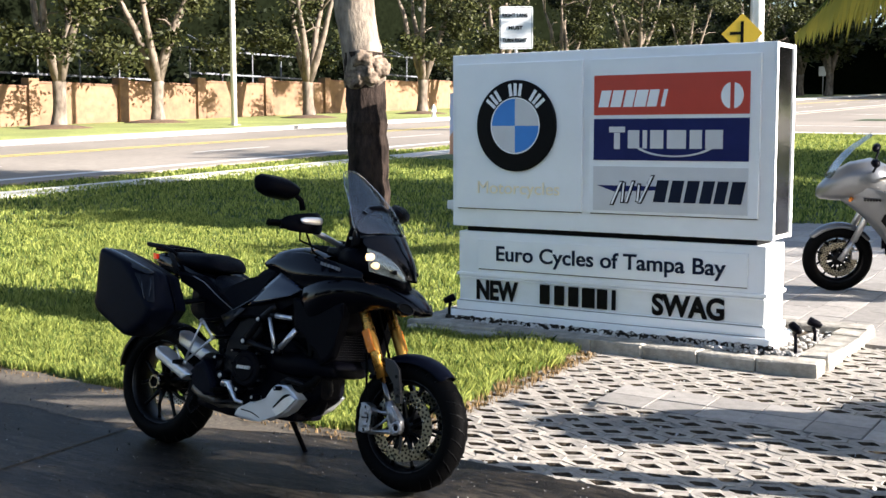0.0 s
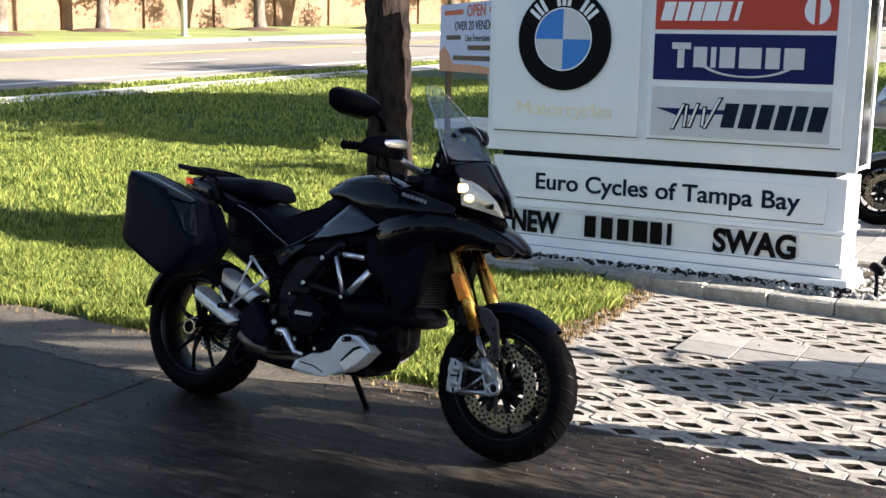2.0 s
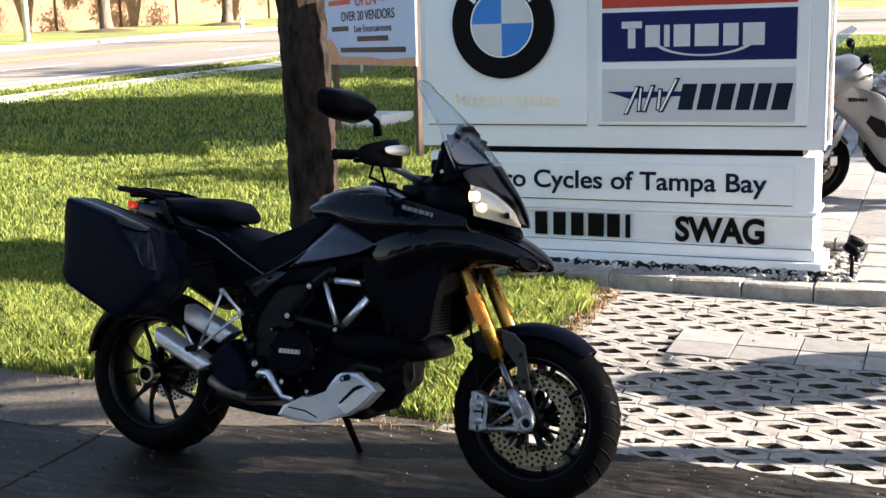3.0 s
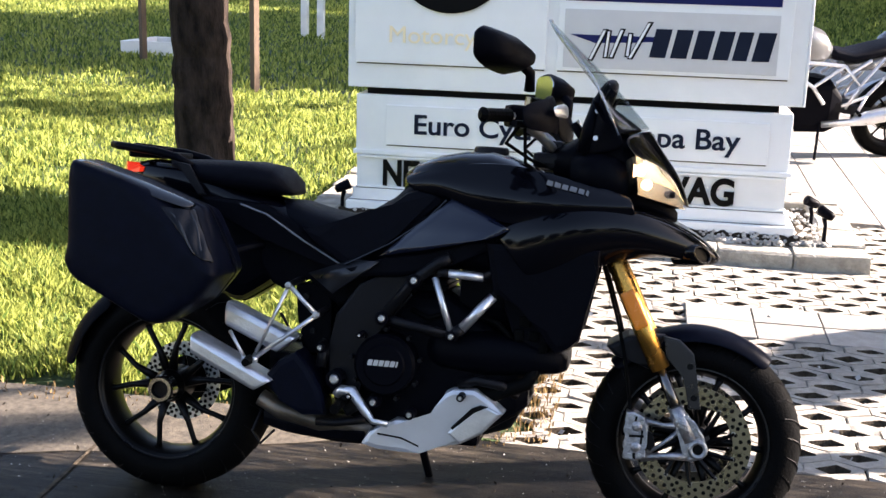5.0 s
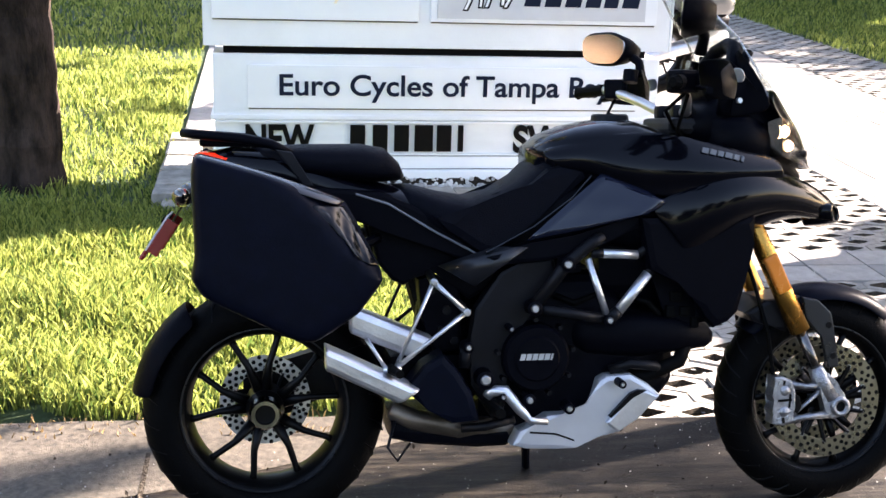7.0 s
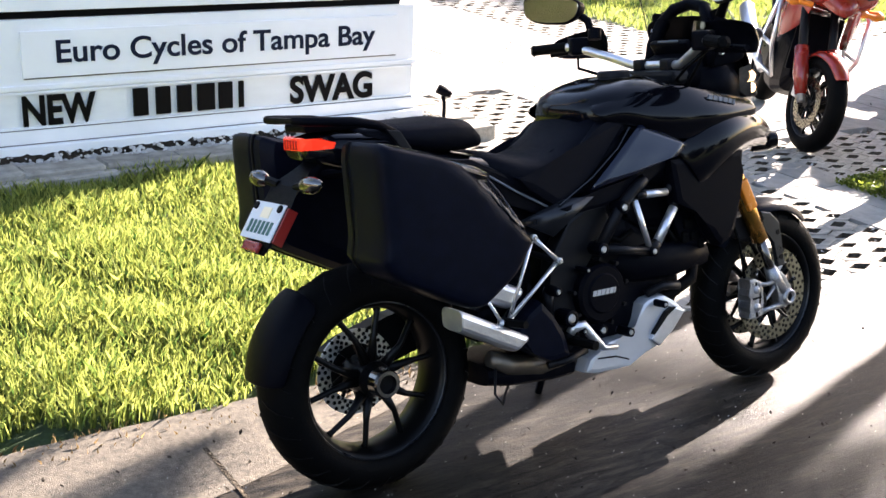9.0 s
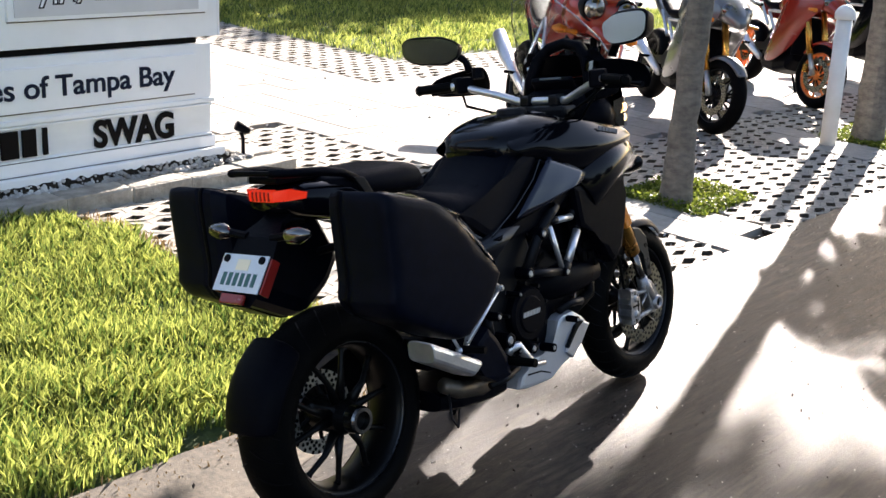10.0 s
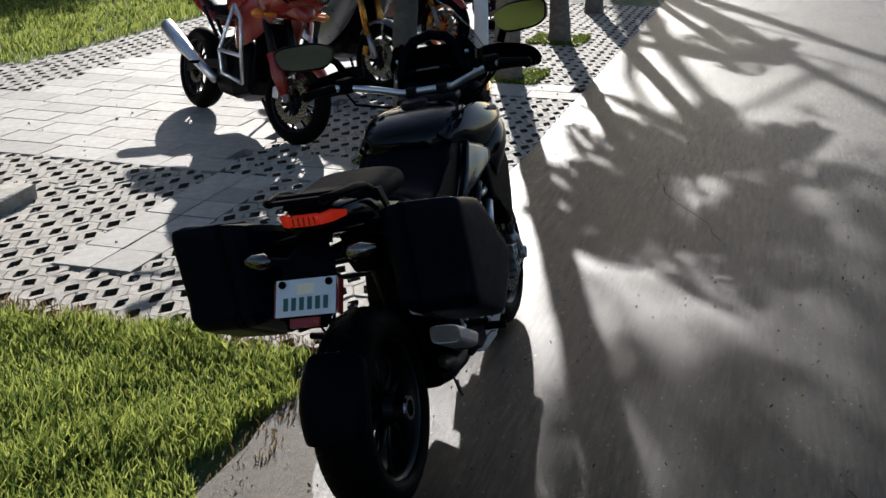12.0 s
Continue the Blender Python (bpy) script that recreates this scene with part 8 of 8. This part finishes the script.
def road_sign(x, y, w, h, z, rz, mt, label, diamond=False):
    t = thing("road_sign", pose(x, y, rise(x, y), 0, 0, rz), label, "road sign")
    bm = bmesh.new()
    tube(bm, [(0, 0.03, -0.2), (0, 0.03, z + h * 0.5)], 0.035, 8)
    part("post", bm, "steel", t)
    bm = bmesh.new()
    if diamond:
        prism(bm, [(0, z - h / 2), (w / 2, z), (0, z + h / 2), (-w / 2, z)], -0.012, 0.0, 0.003)
    else:
        prism(bm, [(-w / 2 + 0.03, z - h / 2), (w / 2 - 0.03, z - h / 2), (w / 2, z - h / 2 + 0.03), (w / 2, z + h / 2 - 0.03), (w / 2 - 0.03, z + h / 2), (-w / 2 + 0.03, z + h / 2), (-w / 2, z + h / 2 - 0.03), (-w / 2, z - h / 2 + 0.03)], -0.012, 0.0, 0.002)
    part("sign_face", bm, mt, t)
    return t


s1 = road_sign(-8.85, 15.9, 0.76, 0.96, 3.1, 31, "white2", "white regulatory road sign with black lettering")
for i, (tx, wd) in enumerate((("RIGHT LANE", 0.64), ("MUST", 0.36), ("TURN RIGHT", 0.62))):
    words(tx, 0.115, pose(-wd / 2, -0.02, 3.34 - 0.28 * i, 90, 0, 0), "black", s1, "lettering", 0.012, width=wd * 0.9, bold=0.004)
for a, b, c, d in ((-0.36, 0.36, 3.545, 3.555), (-0.36, 0.36, 2.645, 2.655), (-0.36, -0.35, 2.655, 3.545), (0.35, 0.36, 2.655, 3.545)):
    bm = bmesh.new()
    box(bm, a, b, -0.016, -0.011, c, d)
    part("border", bm, "black", s1)
s2 = road_sign(-8.3, 29.4, 1.3, 1.3, 3.35, 19, "signyellow", "yellow diamond side road sign", True)
for a, b, c, d in ((-0.05, 0.05, 3.0, 3.75), (-0.38, -0.05, 3.32, 3.42)):
    bm = bmesh.new()
    box(bm, a, b, -0.018, -0.012, c, d)
    part("symbol", bm, "black", s2)
road_sign(-30.6, 118.0, 0.9, 1.0, 2.6, 10, "steel", "small grey road sign far across the road")
hy = thing("fire_hydrant", gp(-28.8, 42.0) @ Matrix.Diagonal((0.75, 0.75, 0.75, 1)), "white fire hydrant on the far verge", "hydrant")
bm = bmesh.new()
lathe(bm, [(0.0, 0.0), (0.2, 0.0), (0.2, 0.06), (0.13, 0.08), (0.13, 0.55), (0.17, 0.57), (0.17, 0.62), (0.12, 0.75), (0.04, 0.82), (0.03, 0.9), (0.0, 0.9)], 16, "Z")
part("barrel", bm, "post", hy, smooth=True)
bm = bmesh.new()
tube(bm, [(0, -0.25, 0.45), (0, 0.25, 0.45)], 0.075, 10)
part("outlet", bm, "post", hy)

# poster on wooden stakes
ps = thing("event_poster", pose(-3.45, 5.65, rise(-3.45, 5.65), 0, 0, -42), "pale blue event poster on two wooden stakes", "poster")
for x in (-1.25, 1.4):
    bm = bmesh.new()
    box(bm, x - 0.045, x + 0.045, 0.0, 0.06, -0.15, 1.75, 0.004)
    part("stake", bm, "wood", ps)
bm = bmesh.new()
box(bm, -1.5, 1.48, -0.02, -0.002, 0.93, 1.8, 0.002)
part("poster_sheet", bm, "poster_blue", ps)
bm = bmesh.new()
prism(bm, [(-1.5, 0.93), (1.48, 0.93), (1.48, 1.03), (0.6, 1.0), (0.1, 1.03), (-0.9, 1.03), (-1.15, 1.2), (-1.3, 1.26), (-1.5, 1.18)], -0.026, -0.021)
part("printed_dune", bm, "poster_sand", ps)
words("OPEN", 0.2, pose(-0.35, -0.024, 1.63, 90, 0, 0), "red", ps, "lettering", 0.003, width=0.7, bold=0.003)
words("OVER 20 VENDORS", 0.16, pose(-0.85, -0.024, 1.46, 90, 0, 0), "darkletter", ps, "lettering", 0.003, width=1.75, bold=0.001)
words("Live Entertainment", 0.12, pose(-0.4, -0.024, 1.32, 90, 0, 0), "darkletter", ps, "lettering", 0.003, width=1.2)
for x, z, w in ((-1.3, 1.66, 0.8), (0.5, 1.66, 0.6), (-1.2, 1.34, 0.6), (-0.3, 1.21, 1.0), (-0.9, 1.08, 2.1)):
    bm = bmesh.new()
    box(bm, x, x + w, -0.024, -0.021, z, z + 0.06)
    part("print_bar", bm, "darkletter" if z < 1.6 else "red", ps)
# raised edging in the lawn
ed = thing("planter_edging", pose(-4.45, 7.55, rise(-4.45, 7.55), 0, 0, 0), "low white timber planter frame in the lawn", "planter")
for x0, x1, y0, y1 in ((-0.45, 0.45, -0.5, -0.44), (-0.45, 0.45, 0.44, 0.5), (-0.45, -0.39, -0.44, 0.44), (0.39, 0.45, -0.44, 0.44)):
    bm = bmesh.new()
    box(bm, x0, x1, y0, y1, -0.08, 0.14, 0.006)
    part("board", bm, "post", ed)
bm = bmesh.new()
box(bm, -0.39, 0.39, -0.44, 0.44, -0.08, 0.06)
part("soil", bm, "dirt", ed)
for dx in (-0.12, 0.12):
    wp = thing("marker_post", gp(-3.36 + dx, 10.06), "slim white marker post in the lawn", "post", "white marker posts")
    bm = bmesh.new()
    box(bm, -0.05, 0.05, -0.05, 0.05, -0.1, 1.5, 0.01)
    part("shaft", bm, "post", wp)
    bm = bmesh.new()
    box(bm, -0.06, 0.06, -0.06, 0.06, 1.5, 1.54, 0.01)
    part("cap", bm, "post", wp)
# white bollard by the palms
bl = thing("bollard", gp(6.8, -1.84), "white painted bollard with a domed cap", "bollard")
bm = bmesh.new()
lathe(bm, [(0.0, -0.1), (0.062, -0.1), (0.06, 1.0), (0.0, 1.0)], 20, "Z")
part("post", bm, "post", bl, smooth=True)
bm = bmesh.new()
lathe(bm, [(0.072, 0.97), (0.078, 0.985), (0.078, 1.02), (0.06, 1.05), (0.03, 1.075), (0.0, 1.08)], 20, "Z")
part("cap", bm, "post", bl, smooth=True)


# ---- grit and fallen leaves on the driveway ----
rng = np.random.default_rng(9)
n = 6000
c = np.stack([rng.uniform(-4, 9, n), -2.75 - 3.8 * rng.uniform(0, 1, n) ** 1.6, np.zeros(n)], 1)
c[:, 2] = [rise(a, b) + 0.002 for a, b, _ in c]
a = rng.uniform(0, 2 * np.pi, n)
r = rng.uniform(0.001, 0.0036, n) * np.where(rng.random(n) < 0.04, 1.9, 1)
q = [np.stack([c[:, 0] + np.cos(a + k) * r, c[:, 1] + np.sin(a + k) * r * 0.7, c[:, 2] + (0.003 if k == 1.6 else 0)], 1) for k in (0, 1.6, 3.1, 4.6)]
tagged(cards("grit", np.stack(q, 1).reshape(-1, 3), np.arange(4 * n).reshape(-1, 4), "pebble"), "pale grit and bits of leaf on the asphalt", "grit", kind="stuff")

# dark bits of leaf, and cracks in the old surface
n = 2600
c = np.stack([rng.uniform(-3, 6, n), rng.uniform(-6.2, -2.75, n), np.zeros(n)], 1)
c[:, 2] = [rise(a, b) + 0.006 for a, b, _ in c]
v, f = leaf_cards(rng, c, 6.0, 0.017, 0.5)
tagged(cards("leaf_litter", v, f, "litter"), "small dry brown leaves scattered on the driveway", "leaf litter", kind="stuff")
rnd = random.Random(5)
for x0, y0, ang, ln in ((0.6, -4.6, 200, 2.4), (-0.4, -5.4, 235, 1.6), (4.5, -3.6, 185, 1.6)):
    bm = bmesh.new()
    x, y, a, last = x0, y0, radians(ang), None
    for k in range(int(ln / 0.08)):
        w = 0.001 + 0.0022 * rnd.random()
        p = [bm.verts.new((x - math.sin(a) * w * q, y + math.cos(a) * w * q, rise(x, y) + 0.0025)) for q in (-1, 1)]
        if last:
            bm.faces.new((last[0], p[0], p[1], last[1]))
        last = p
        a += rnd.uniform(-0.35, 0.35) + (radians(ang) - a) * 0.2
        x, y = x + math.cos(a) * 0.08, y + math.sin(a) * 0.08
    tagged(part("crack", bm, "thicket"), "thin wandering crack in the asphalt", "crack", kind="structure")

# small stones and bits in the open cells of the pavers
n = 15000
c = np.stack([rng.uniform(1.15, 7.5, n), rng.uniform(-2.68, 2.4, n), np.zeros(n)], 1)
c[:, 2] = [rise(a, b) - rng.uniform(0.012, 0.042) for a, b, _ in c]
v, f = leaf_cards(rng, c, 3.0, 0.026, 0.8)
tagged(cards("cell_gravel", v, f, "pebble"), "pale gravel and bits in the paver cells", "gravel", kind="stuff")


# ---- single pavers and slabs (many pieces) ----
lattices = [lattice_mesh() for _ in range(8)]
slab_a = slab_mesh(0.3025, 0.4367)
slab_b = slab_mesh(0.3025, 0.218)
PX, PY = 0.605, 0.4367


def put_piece(me, x, y, par, wobble=0.003):
    ob = new(me.name.split(".")[0], me)
    ob.matrix_basis = pose(x, y, rise(x, y) + random.uniform(-wobble, wobble), math.degrees(0.04) + random.uniform(-0.4, 0.4), math.degrees(0.008) + random.uniform(-0.4, 0.4), random.uniform(-0.4, 0.4))
    ob.parent = par


for i in range(-3, 20):
    for j in range(31) if i >= 0 else range(9, 24):
        x, y = 1.0975 + PX * (i + 0.5), EDGE_Y + PY * (j + 0.5)
        par = paved if y < 2.45 and i >= 0 else aisle
        if -0.5 < x < 2.5 and -0.2 < y < 1.15:
            continue
        if any(abs(x - a) < 0.36 and abs(y - b) < 0.3 for a, b in PLANTS) or (y > 2.4 and x > 6.4):
            continue
        strip_row = j == 3 and 1 <= i <= 3
        beside = any(-1.0 < x - a < 0.0 and abs(y - b) < 0.6 for a, b in PLANTS[:2])
        flat = beside or (i >= 4 and 4 <= j <= 9) or (j > 9 and x < 5.6) or (j > 7 and x < 3.6)
        if strip_row:
            for sx in (-1, 1):
                for sy in (-1, 1):
                    put_piece(slab_b, x + sx * PX / 4, y + sy * PY / 4, par)
        elif flat:
            for sx in (-1, 1) if i > -3 else (1,):
                put_piece(slab_a, x + sx * PX / 4, y + (0.1 if sx > 0 else 0), par, 0.0015)
        else:
            put_piece(lattices[(i * 3 + j * 7 + i * j) % 8], x, y, par, 0.004)
